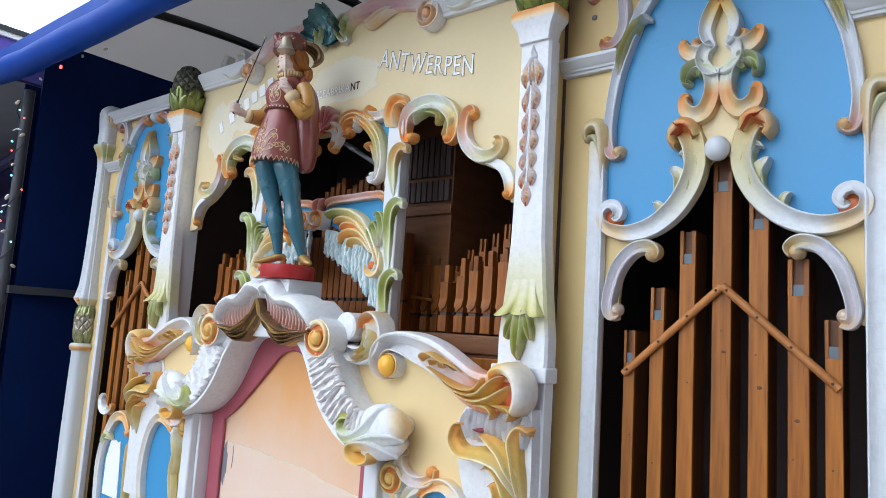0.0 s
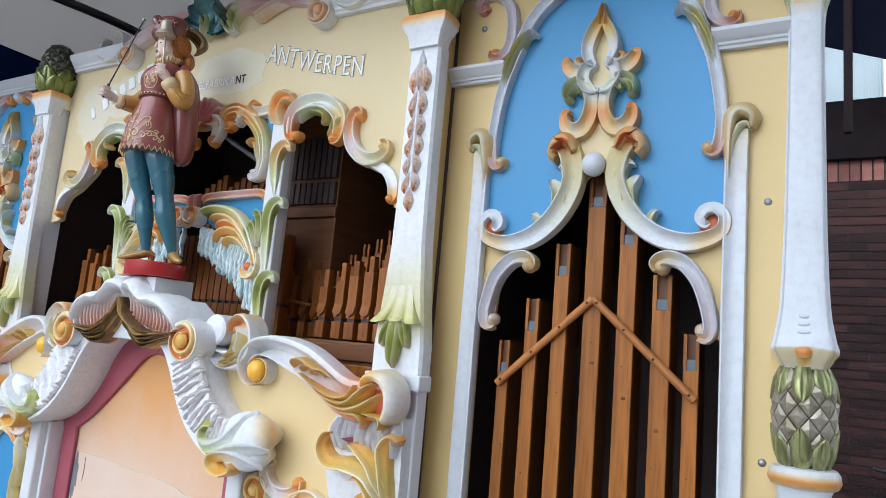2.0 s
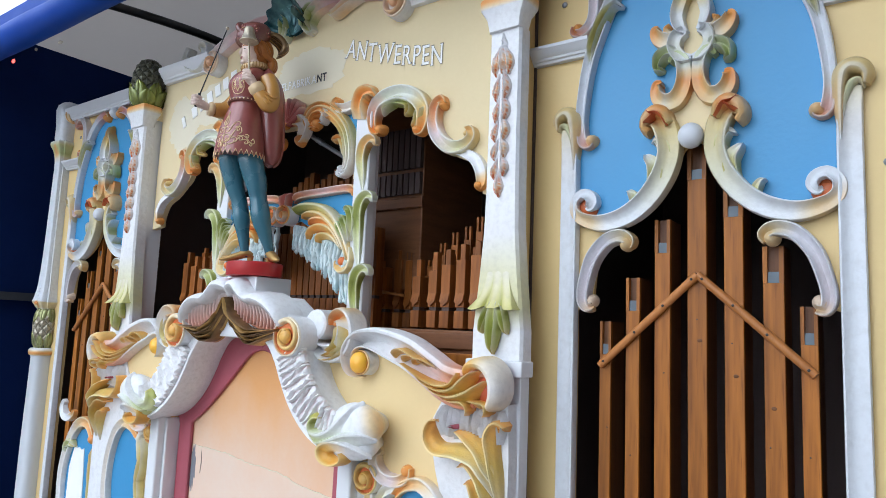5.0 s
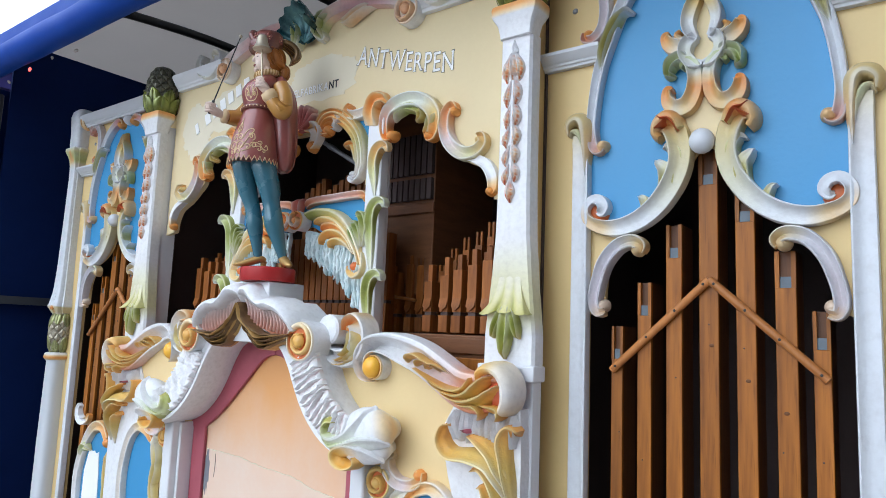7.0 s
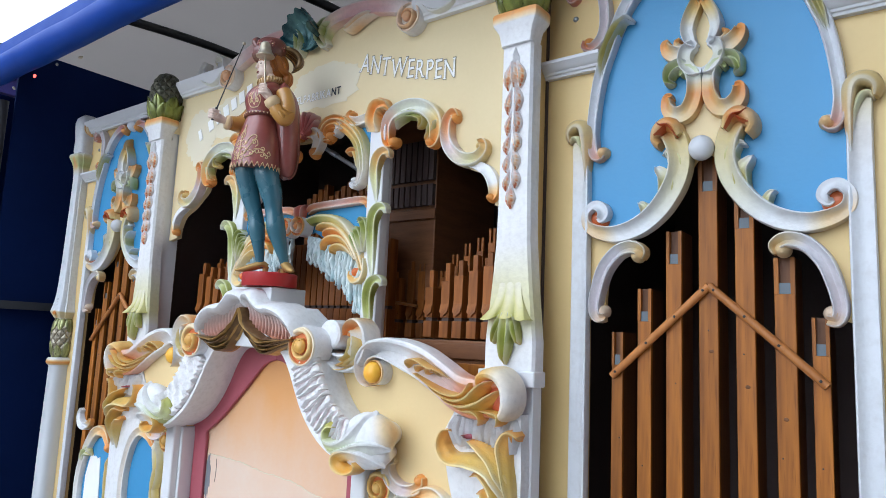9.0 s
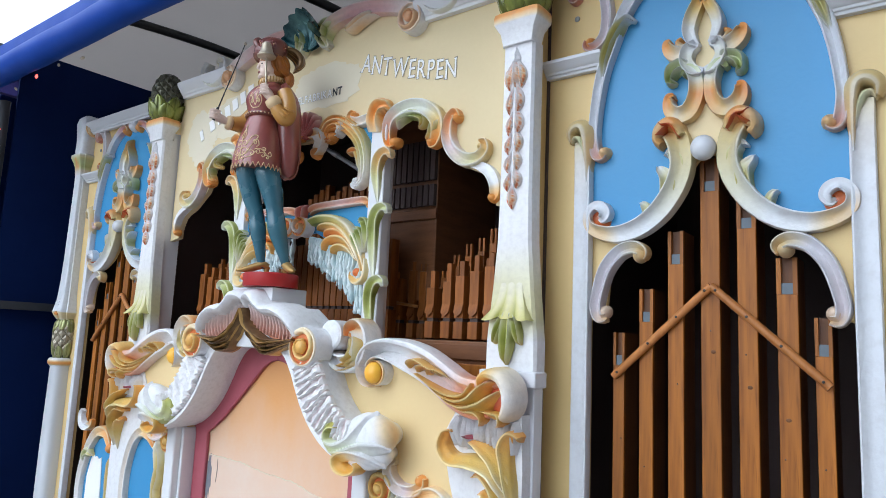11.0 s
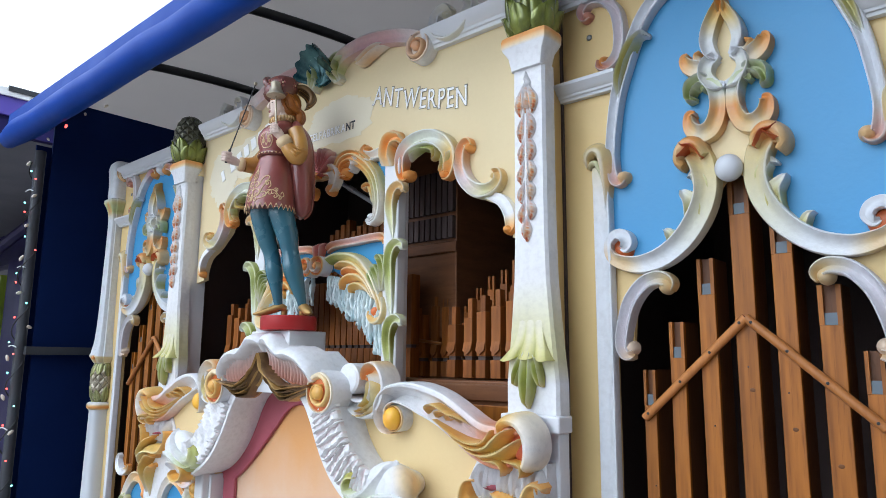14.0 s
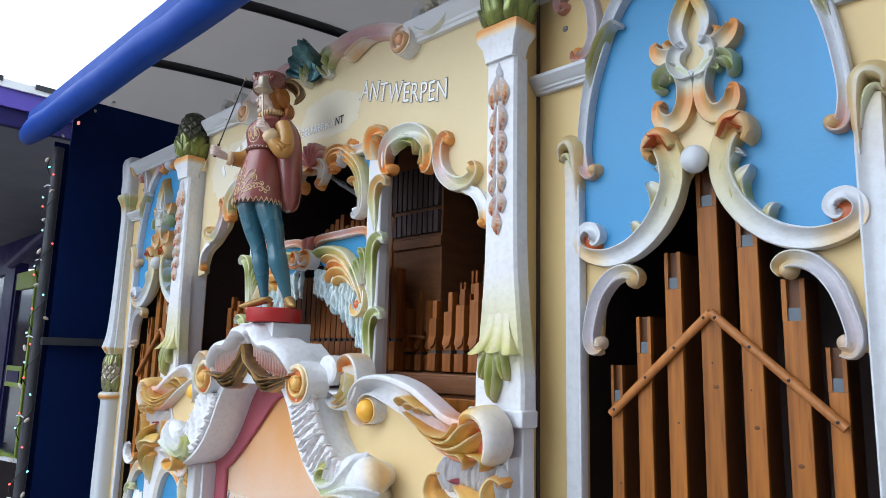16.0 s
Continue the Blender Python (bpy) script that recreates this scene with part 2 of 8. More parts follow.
PURPLE_DARK = paint("purple_frame_paint", (0.026, 0.02, 0.10, 1), (0.018, 0.014, 0.07, 1), 0.4)
LIME = paint("lime_green_paint", (0.32, 0.44, 0.03, 1), (0.26, 0.36, 0.03, 1), 0.5)
SOFFIT = paint("grey_soffit_paint", (0.20, 0.20, 0.23, 1), (0.15, 0.15, 0.17, 1), 0.7)
PAVING = paint("brown_grey_paving", (0.33, 0.30, 0.275, 1), (0.26, 0.235, 0.22, 1), 0.85, 3, 50, 0.8, 0.5)
CLADDING = paint("pale_grey_cladding", (0.55, 0.62, 0.63, 1), (0.48, 0.54, 0.55, 1), 0.5)
FLESH = paint("pale_figure_paint", (0.68, 0.54, 0.46, 1), (0.64, 0.46, 0.37, 1), 0.35)
TUNIC = paint("dusty_rose_paint", (0.25, 0.062, 0.052, 1), (0.32, 0.10, 0.085, 1), 0.3, 9, 80, 0.8)
SLEEVE = paint("ochre_yellow_paint", (0.52, 0.27, 0.05, 1), (0.40, 0.17, 0.04, 1), 0.35, 12)
HOSE = paint("petrol_blue_paint", (0.035, 0.125, 0.175, 1), (0.05, 0.17, 0.22, 1), 0.24, 9)
HAIR = paint("chestnut_paint", (0.42, 0.15, 0.02, 1), (0.22, 0.07, 0.01, 1), 0.35, 40, 90, 0.9, 0.5)
CAP = paint("brown_red_paint", (0.16, 0.045, 0.035, 1), (0.25, 0.10, 0.06, 1), 0.35, 30)
LACE = paint("pale_gold_line_paint", (0.70, 0.52, 0.30, 1), (0.6, 0.42, 0.2, 1), 0.4)
BELL = paint("tarnished_bell_metal", (0.52, 0.46, 0.35, 1), (0.24, 0.18, 0.10, 1), 0.3, 25, 90, 0.7, 0.1, 0.4)
for gloss in (TUNIC, SLEEVE, HOSE, CAP):
    gloss.node_tree.nodes["Principled BSDF"].inputs["Coat Weight"].default_value = 0.6
for flat in (CREAM, PATCH):
    flat.node_tree.nodes["Principled BSDF"].inputs["Specular IOR Level"].default_value = 0.25
RUBBER = paint("black_saddle", (0.02, 0.02, 0.025, 1), (0.03, 0.03, 0.04, 1), 0.35)

SHOP_GLASS = paint("dark_reflecting_glass", (0.02, 0.03, 0.045, 1), (0.03, 0.04, 0.05, 1), 0.06, 1, 4, 0.3, 0.0)
SHOP_GLASS.node_tree.nodes["Principled BSDF"].inputs["IOR"].default_value = 1.6
# near-black base colour carries the flap's backlit darkness
NAVY = paint("backlit_navy_tarpaulin", (0.0020, 0.0026, 0.0095, 1), (0.0014, 0.002, 0.007, 1), 0.8, 4, 200, 0.7, 0.1)
BEAM = paint("black_brown_beam_paint", (0.016, 0.011, 0.012, 1), (0.026, 0.020, 0.020, 1), 0.75, 6, 60, 0.9, 0.3)
for matt in (NAVY, BEAM, PURPLE_DARK):
    matt.node_tree.nodes["Principled BSDF"].inputs["Specular IOR Level"].default_value = 0.08


def lamp_material(name, colour, strength):
    m, n, l, b = material(name)
    b.inputs["Base Color"].default_value = colour
    b.inputs["Emission Color"].default_value = colour
    b.inputs["Emission Strength"].default_value = strength
    return m


# ---- building tools ----
def spline(rows, per=8):
    """A smooth line through rows of numbers (Catmull-Rom)."""
    p = np.array(rows, float)
    if len(p) == 2:
        return p[0] + (p[1] - p[0]) * np.linspace(0, 1, per + 1)[:, None]
    q = np.vstack([2 * p[0] - p[1], p, 2 * p[-1] - p[-2]])
    out = []
    for i in range(len(p) - 1):
        a, b, c, d = q[i:i + 4]
        t = np.linspace(0, 1, per, endpoint=False)[:, None]
        out.append(0.5 * (2 * b + (c - a) * t + (2 * a - 5 * b + 4 * c - d) * t ** 2 + (3 * b - a - 3 * c + d) * t ** 3))
    return np.vstack([*out, p[-1:]])


RIM = [(-1, 0), (-1, 0.72), (-0.9, 0.95), (-0.74, 1), (-0.6, 0.9), (-0.35, 0.58), (0, 0.46), (0.35, 0.58), (0.6, 0.9), (0.74, 1), (0.9, 0.95), (1, 0.72), (1, 0)]
ROUND = [(-1, 0), (-0.95, 0.4), (-0.75, 0.75), (-0.4, 0.95), (0, 1), (0.4, 0.95), (0.75, 0.75), (0.95, 0.4), (1, 0)]
LEAFY = [(-1, 0.1), (-0.95, 0.45), (-0.6, 0.95), (-0.3, 0.75), (-0.08, 0.5), (0.08, 0.5), (0.3, 0.75), (0.6, 0.95), (0.95, 0.45), (1, 0.1)]
FLUTE = [(-1, 0), (-1, 0.7), (-0.9, 1), (-0.72, 0.7), (-0.58, 0.65), (-0.45, 0.95), (-0.3, 0.95), (-0.12, 0.62), (0.05, 0.62), (0.2, 0.9), (0.35, 0.9), (0.5, 0.55), (0.65, 0.55), (0.85, 0.85), (1, 0.65), (1, 0)]
LIPPED = [(-1, 0), (-1, 0.84), (-0.94, 0.97), (-0.82, 1), (-0.68, 0.92), (-0.5, 0.77), (-0.15, 0.66), (0.3, 0.63), (0.7, 0.70), (0.9, 0.70), (1, 0.58), (1, 0)]
SOFT = [(-1, 0), (-0.95, 0.55), (-0.8, 0.88), (-0.5, 1.0), (-0.15, 0.97), (0.2, 0.88), (0.5, 0.76), (0.8, 0.62), (0.95, 0.45), (1, 0)]
PETAL = [(-1, 0.0), (-0.94, 0.32), (-0.6, 0.62), (-0.28, 0.80), (0.04, 1.0), (0.3, 0.78), (0.62, 0.66), (0.94, 0.32), (1, 0.0)]


def tint_at(tint, s):
    if not tint:
        return (0, 0, 0, 0)
    k = [r[0] for r in tint]
    return tuple(np.interp(s, k, [r[j] for r in tint]) for j in (1, 2, 3, 4))


RELIEF = 1.0   # how far carving stands out, against the heights in the rows


def edge_tint(prof, v):
    """The brush colours the hollows more; paler ridges also paint in their highlights."""
    if prof is RIM or prof is LIPPED or prof is FLUTE:
        return 0.5 if v > 0.93 else 0.85 if v > 0.72 else 1.1
    if prof is PETAL:
        return 0.25 if v > 0.9 else 0.8 if v > 0.7 else 1.5 if v > 0.4 else 0.3
    if prof is LEAFY:
        return 0.45 if v > 0.9 else 1.1
    return 0.55 if v > 0.93 and prof is not ROUND else 1.0


class Shape:
    """Collects the faces of one mesh. Relief lies on a plane of constant y and stands towards -y."""

    def __init__(self):
        self.v, self.f, self.c, self.m = [], [], [], []

    def add(self, verts, faces, tints=None, mi=0):
        k = len(self.v)
        self.v += [tuple(map(float, p)) for p in verts]
        self.c += list(tints) if tints is not None else [(0, 0, 0, 0)] * len(verts)
        self.f += [tuple(k + i for i in f) for f in faces]
        self.m += [mi] * len(faces)
        return self

    def grid(self, rings, tints=None, mi=0, closed=False, caps=True):
        n, w = len(rings), len(rings[0])
        faces = []
        for i in range(n - 1):
            for j in range(w if closed else w - 1):
                a, b = i * w + j, i * w + (j + 1) % w
                faces.append((a, b, b + w, a + w))
        if caps:
            faces += [tuple(range(w)), tuple(range((n - 1) * w, n * w))]
        return self.add([p for r in rings for p in r], faces, [c for r in tints for c in r] if tints else None, mi)

    def sweep(self, rows, prof=RIM, y0=0.0, tint=None, mi=0, per=8, flip=1, lift=None):
        """A carved band along rows of (x, z, width, height), its section prof."""
        p = spline(rows, per)
        t = np.gradient(p[:, :2], axis=0)
        t /= np.maximum(np.linalg.norm(t, axis=1), 1e-9)[:, None]
        length = np.concatenate([[0], np.cumsum(np.linalg.norm(np.diff(p[:, :2], axis=0), axis=1))])
        s = length / length[-1]
        rings, tints = [], []
        for i, (x, z, w, h) in enumerate(p[:, :4]):
            nx, nz = -t[i, 1] * flip, t[i, 0] * flip
            yy = y0 - (np.interp(s[i], *zip(*lift)) if lift else 0)
            rings.append([(x + nx * u * w / 2, yy - v * h * RELIEF, z + nz * u * w / 2) for u, v in prof])
            c = tint_at(tint, s[i])
            tints.append([tuple(k * edge_tint(prof, v) for k in c) for u, v in prof])
        return self.grid(rings, tints, mi, caps=True)

    def dome(self, x, z, r, h, y0=0.0, tint=(0, 0, 0, 0), mi=0, seg=20, rz=None, edge=None):
        rz = rz or r
        h *= RELIEF
        rings, tints = [], []
        for i, a in enumerate(np.linspace(0, math.pi / 2, 7)):
            k = max(math.cos(a), 0.02)
            rings.append([(x + r * k * math.cos(b), y0 - h * math.sin(a), z + rz * k * math.sin(b)) for b in np.linspace(0, 2 * math.pi, seg, endpoint=False)])
            tints.append([tint(math.cos(b) * k, math.sin(b) * k) if callable(tint) else edge if edge and i < 3 else tint for b in np.linspace(0, 2 * math.pi, seg, endpoint=False)])
        rings.insert(0, [(p[0], y0 + 0.002, p[2]) for p in rings[0]])
        tints.insert(0, tints[0])
        return self.grid(rings, tints, mi, closed=True)

    def boss(self, x, z, rx, rz, rows, tint=(0, 0, 0, 0), seg=36, lean=0.0):
        """A swelling knob: rows of (size, y) from its root to its front, leaning sideways towards the front."""
        rings, tints = [], []
        for k, y in rows:
            rings.append([(x + lean * y + rx * k * math.cos(b), y, z + rz * k * math.sin(b)) for b in np.linspace(0, 2 * math.pi, seg, endpoint=False)])
            tints.append([tint(math.cos(b) * k, math.sin(b) * k) if callable(tint) else tint for b in np.linspace(0, 2 * math.pi, seg, endpoint=False)])
        return self.grid(rings, tints, 0, closed=True)

    def volute(self, x, z, r, y0, depth, turns=1.4, start=0.0, way=1, tint=None, eye=(0, 0, 0, 0), mi=0):
        """A scroll end: a drum with a raised spiral and a round eye."""
        seg = 28
        ring = lambda k, y: [(x + r * k * math.cos(b), y, z + r * k * math.sin(b)) for b in np.linspace(0, 2 * math.pi, seg, endpoint=False)]
        c = tint_at(tint, 0)
        gap = (0.8, 0, 0.4, 0) if eye[0] + eye[3] > 0.5 else (0.12, 0, 0.03, 0)
        self.grid([ring(1, y0 + depth), ring(1, y0 + 0.012), ring(0.97, y0 + 0.005), ring(0.9, y0 + 0.004), ring(0.86, y0 + 0.014), ring(0.02, y0 + 0.014)], [[(0, 0, 0, 0)] * seg, [(0, 0, 0, 0)] * seg, [c] * seg, [c] * seg, [gap] * seg, [gap] * seg], mi, closed=True)
        rows = []
        for k in np.linspace(0, 1, 14):
            a, q = start + way * k * turns * 2 * math.pi, r * (0.86 - 0.55 * k)
            rows.append((x + q * math.cos(a), z + q * math.sin(a), r * (0.32 - 0.16 * k), 0.026 + 0.006 * k))
        self.sweep(rows, ROUND, y0 + 0.016, tint, mi, 4)
        return self.dome(x, z, r * 0.36, r * 0.42, y0 + 0.004, eye, mi, 16)

    def leaf(self, rows, y0=0.0, tint=None, lobes=4, mi=0, notch=0.35, per=10, lift=None):
        """A carved leaf along rows of (x, z, width, height) with a lobed edge."""
        p = spline(rows, per)
        n = len(p)
        for i in range(n):
            ph = (i / (n - 1) * lobes) % 1
            p[i, 2] *= 1 - notch * (1 - abs(math.sin(math.pi * ph)) ** 0.5)
            p[i, 3] *= min(1, 0.3 + 5 * i / (n - 1)) * min(1, 0.5 + 4 * (1 - i / (n - 1)))
        return self.sweep(p, LEAFY, y0, tint, mi, 1, 1, lift)

    def plate(self, outline, y0, thick, tint=(0, 0, 0, 0), mi=0):
        """A flat board with the outline (x, z), its face at y0."""
        n = len(outline)
        v = [(x, y0, z) for x, z in outline] + [(x, y0 + thick, z) for x, z in outline]
        f = [tuple(range(n)), tuple(reversed(range(n, 2 * n)))] + [(i, (i + 1) % n, n + (i + 1) % n, n + i) for i in range(n)]
        return self.add(v, f, [tint] * (2 * n), mi)

    def box(self, x0, x1, y0, y1, z0, z1, mi=0, tint=(0, 0, 0, 0)):
        v = [(x, y, z) for z in (z0, z1) for x, y in ((x0, y0), (x1, y0), (x1, y1), (x0, y1))]
        return self.add(v, [(3, 2, 1, 0), (4, 5, 6, 7), (0, 1, 5, 4), (1, 2, 6, 5), (2, 3, 7, 6), (3, 0, 4, 7)], [tint] * 8, mi)

    def lathe(self, cx, cy, rows, seg=24, square=2.0, tint=None, mi=0, ey=1.0):
        """A turned form about an upright axis, rows of (radius, z); square above 2 makes it squarer."""
        rings, tints = [], []
        for i, (r, z) in enumerate(rows):
            ring = []
            for b in np.linspace(0, 2 * math.pi, seg, endpoint=False):
                c, s = math.cos(b), math.sin(b)
                k = (abs(c) ** square + abs(s) ** square) ** (-1 / square)
                ring.append((cx + r * k * c, cy + r * k * s * ey, z))
            rings.append(ring)
            tints.append([tint_at(tint, i / (len(rows) - 1))] * seg)
        return self.grid(rings, tints, mi, closed=True)

    def tube(self, rows, seg=12, mi=0, per=6, flat=1.0, tint=None):
        """A round limb along rows of (x, y, z, radius)."""
        p = spline(rows, per)
        t = np.gradient(p[:, :3], axis=0)
        rings, tints = [], []
        for i in range(len(p)):
            d = Vector(t[i]).normalized()
            if i == 0:
                side = d.cross(Vector((0, 0, 1))) if abs(d.z) < 0.95 else d.cross(Vector((0.6, -0.8, 0)))
            side = side - d * side.dot(d)
            side.normalize()
            up = side.cross(d)
            rings.append([tuple(Vector(p[i, :3]) + side * p[i, 3] * math.cos(b) + up * p[i, 3] * flat * math.sin(b)) for b in np.linspace(0, 2 * math.pi, seg, endpoint=False)])
            tints.append([tint_at(tint, i / (len(p) - 1))] * seg)
        return self.grid(rings, tints, mi, closed=True)

    def blob(self, c, r, rot=0.0, mi=0, seg=18, tint=(0, 0, 0, 0)):
        rings = []
        for a in np.linspace(-math.pi / 2, math.pi / 2, 11):
            k = max(math.cos(a), 0.03)
            ring = []
            for b in np.linspace(0, 2 * math.pi, seg, endpoint=False):
                x, y = r[0] * k * math.cos(b), r[1] * k * math.sin(b)
                ring.append((c[0] + x * math.cos(rot) - y * math.sin(rot), c[1] + x * math.sin(rot) + y * math.cos(rot), c[2] + r[2] * math.sin(a)))
            rings.append(ring)
        return self.grid(rings, [[tint] * seg] * len(rings), mi, closed=True)

    def weathered(self, amount, scale, seed=0.0):
        """Uneven carving: every point shifted a little, and its colour rubbed or deepened in spots."""
        for i, (x, y, z) in enumerate(self.v):
            k = noise.noise(Vector((x * scale, y * scale, z * scale + seed)))
            q = noise.noise(Vector((x * scale * 2.1 + 5, y * scale, z * scale * 2.1 + seed)))
            self.v[i] = (x + amount * 0.5 * q, y + amount * k, z + amount * 0.4 * k)
            self.c[i] = tuple(c * max(0, 1 + 1.3 * q) for c in self.c[i])
        return self

    def mirrored(self):
        o = Shape()
        o.v, o.f, o.c, o.m = [(-x, y, z) for x, y, z in self.v], [tuple(reversed(f)) for f in self.f], list(self.c), list(self.m)
        return o

    def moved(self, dx=0.0, dy=0.0, dz=0.0):
        o = Shape()
        o.v, o.f, o.c, o.m = [(x + dx, y + dy, z + dz) for x, y, z in self.v], list(self.f), list(self.c), list(self.m)
        return o


def mesh_of(name, shape, mats, sharp=40):
    me = bpy.data.meshes.new(name)
    me.from_pydata(shape.v, [], shape.f)
    for mt in mats if isinstance(mats, (list, tuple)) else [mats]:
        me.materials.append(mt)
    me.polygons.foreach_set("material_index", shape.m)
    at = me.attributes.new("tint", "FLOAT_COLOR", "POINT")
    at.data.foreach_set("color", np.array(shape.c, np.float32).ravel())
    b = bmesh.new()
    b.from_mesh(me)
    bmesh.ops.recalc_face_normals(b, faces=b.faces)
    b.to_mesh(me)
    b.free()
    me.polygons.foreach_set("use_smooth", [True] * len(me.polygons))
    me.set_sharp_from_angle(angle=radians(sharp))
    return me


def part(name, shape, mats, parent=None, label="", bevel=0.0, sharp=40):
    ob = new(name, mesh_of(name, shape, mats, sharp))
    if parent:
        ob.parent = parent
    if label:
        ob["label"] = label
    if bevel:
        md = ob.modifiers.new("edge", "BEVEL")
        md.width, md.segments, md.limit_method = bevel, 2, "ANGLE"
    return ob


def thing(name, label, category, group="", kind=""):
    return tagged(new(name), label, category, group, kind)


def both(name, shape, mats, parent, label="", bevel=0.0):
    """A part, or each of several, and its mirror image about the organ's axis."""
    for sh in shape if isinstance(shape, list) else [shape]:
        part(name, sh, mats, parent, label, bevel)
        part(name, sh.mirrored(), mats, parent, label, bevel)


O_END = [(0, 0, 0, 0, 0), (0.7, 0, 0, 0, 0), (1, 0.85, 0, 0, 0)]
O_BOTH = [(0, 0.8, 0, 0, 0), (0.25, 0.1, 0, 0, 0), (0.75, 0.1, 0, 0, 0), (1, 0.8, 0, 0, 0)]
O_START = [(0, 0.85, 0, 0, 0), (0.35, 0.1, 0, 0, 0), (1, 0, 0, 0, 0)]
P_BOTH = [(0, 0.2, 0, 0.6, 0), (0.2, 0, 0, 0.12, 0), (0.8, 0, 0, 0.12, 0), (1, 0.3, 0, 0.5, 0)]
G_MID = [(0, 0.1, 0.1, 0, 0), (0.5, 0, 0.5, 0, 0), (1, 0.25, 0.2, 0, 0)]
OG = [(0, 0, 0.1, 0, 0), (0.4, 0.1, 0.55, 0, 0), (0.75, 0.4, 0.25, 0, 0), (1, 0.8, 0, 0, 0)]
GOLDY = [(0, 0, 0, 0, 0.6), (0.5, 0, 0.25, 0, 0.5), (1, 0.2, 0, 0, 0.6)]
ORANGE_TINT, PINK_TINT = (0.85, 0, 0, 0), (0.2, 0, 0.55, 0)

# ---- setting ----
ground = Shape().box(-400, 400, -400, 400, -0.2, 0.0)
tagged(part("ground", ground, PAVING), "brown-grey paving of a shopping precinct", "ground", "", "structure")

# ---- organ front: side bays ----
BAY = 1.297          # the middle of a side bay
FACE = 0.128         # the plane of its board
RELIEF = 1.05


def halves(shape_of):
    for s in (1, -1):
        made_ = shape_of()
        for sh in made_ if isinstance(made_, list) else [made_]:
            yield sh if s == 1 else sh.mirrored()


def side_bay():
    bay = thing("organ_side_bay", "cream and blue carved organ side bay with pointed opening", "organ front", "side bays of the organ")
    opening = spline([(0, 2.05), (0.03, 2.02), (0.05, 1.96), (0.09, 1.905), (0.15, 1.868), (0.20, 1.852)], 5).tolist()
    opening += spline([(0.165, 1.828), (0.205, 1.812), (0.232, 1.775), (0.24, 1.72), (0.243, 1.675)], 5).tolist() + [(0.285, 1.66), (0.285, 0.55)]
    rest = [(0.285, 0.50), (0.418, 0.50), (0.418, 2.56), (0, 2.56)]
    for sh in halves(lambda: Shape().plate(opening + rest, FACE, 0.012)):
        part("board", sh, YELLOW, bay, "cream yellow painted board")
    part("board", Shape().box(-0.285, 0.285, FACE, FACE + 0.012, 0.3, 0.5), YELLOW, bay, "cream yellow painted board")
    field = [(0, 2.535), (0.07, 2.53), (0.135, 2.50), (0.19, 2.44), (0.225, 2.36), (0.245, 2.28), (0.258, 2.2), (0.266, 2.08), (0.288, 2.05), (0.29, 1.9), (0.26, 1.88), (0.2, 1.872), (0.14, 1.895), (0.095, 1.94), (0.07, 1.99), (0.05, 2.05), (0, 2.06)]
    for sh in halves(lambda: Shape().plate(field, FACE - 0.004, 0.006)):
        part("blue_field", sh, BLUE, bay, "sky blue painted field")
    B = FACE - 0.004
    # jambs that end in a hooked horn
    jamb = lambda: Shape().sweep([(0.303, 0.5, 0.046, 0.024), (0.303, 1.3, 0.046, 0.024), (0.303, 1.9, 0.046, 0.024), (0.304, 2.05, 0.045, 0.024), (0.308, 2.095, 0.040, 0.024), (0.313, 2.115, 0.030, 0.022)], LIPPED, B,
                                 [(0, 0, 0, 0, 0), (0.90, 0, 0, 0, 0), (0.96, 0.08, 0, 0, 0), (1, 0.15, 0.1, 0, 0.05)], flip=-1)
    for sh in halves(jamb):
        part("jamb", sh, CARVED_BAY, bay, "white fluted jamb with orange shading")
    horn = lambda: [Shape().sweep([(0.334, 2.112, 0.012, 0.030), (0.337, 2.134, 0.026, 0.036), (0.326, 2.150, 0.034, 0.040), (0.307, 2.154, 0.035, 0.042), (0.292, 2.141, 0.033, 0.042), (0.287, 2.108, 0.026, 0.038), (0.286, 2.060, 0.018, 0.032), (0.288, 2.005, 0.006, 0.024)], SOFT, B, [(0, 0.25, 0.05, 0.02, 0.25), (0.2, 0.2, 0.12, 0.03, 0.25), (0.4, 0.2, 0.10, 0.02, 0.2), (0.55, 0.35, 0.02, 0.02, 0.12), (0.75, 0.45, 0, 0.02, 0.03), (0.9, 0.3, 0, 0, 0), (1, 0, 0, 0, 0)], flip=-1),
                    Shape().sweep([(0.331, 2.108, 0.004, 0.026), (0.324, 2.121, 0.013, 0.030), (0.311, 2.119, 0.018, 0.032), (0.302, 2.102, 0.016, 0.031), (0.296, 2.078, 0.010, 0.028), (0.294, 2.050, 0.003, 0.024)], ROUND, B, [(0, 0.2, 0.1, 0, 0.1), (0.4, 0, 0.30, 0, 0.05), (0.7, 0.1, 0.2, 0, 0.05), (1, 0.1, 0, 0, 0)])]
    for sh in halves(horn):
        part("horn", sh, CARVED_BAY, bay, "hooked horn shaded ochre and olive")
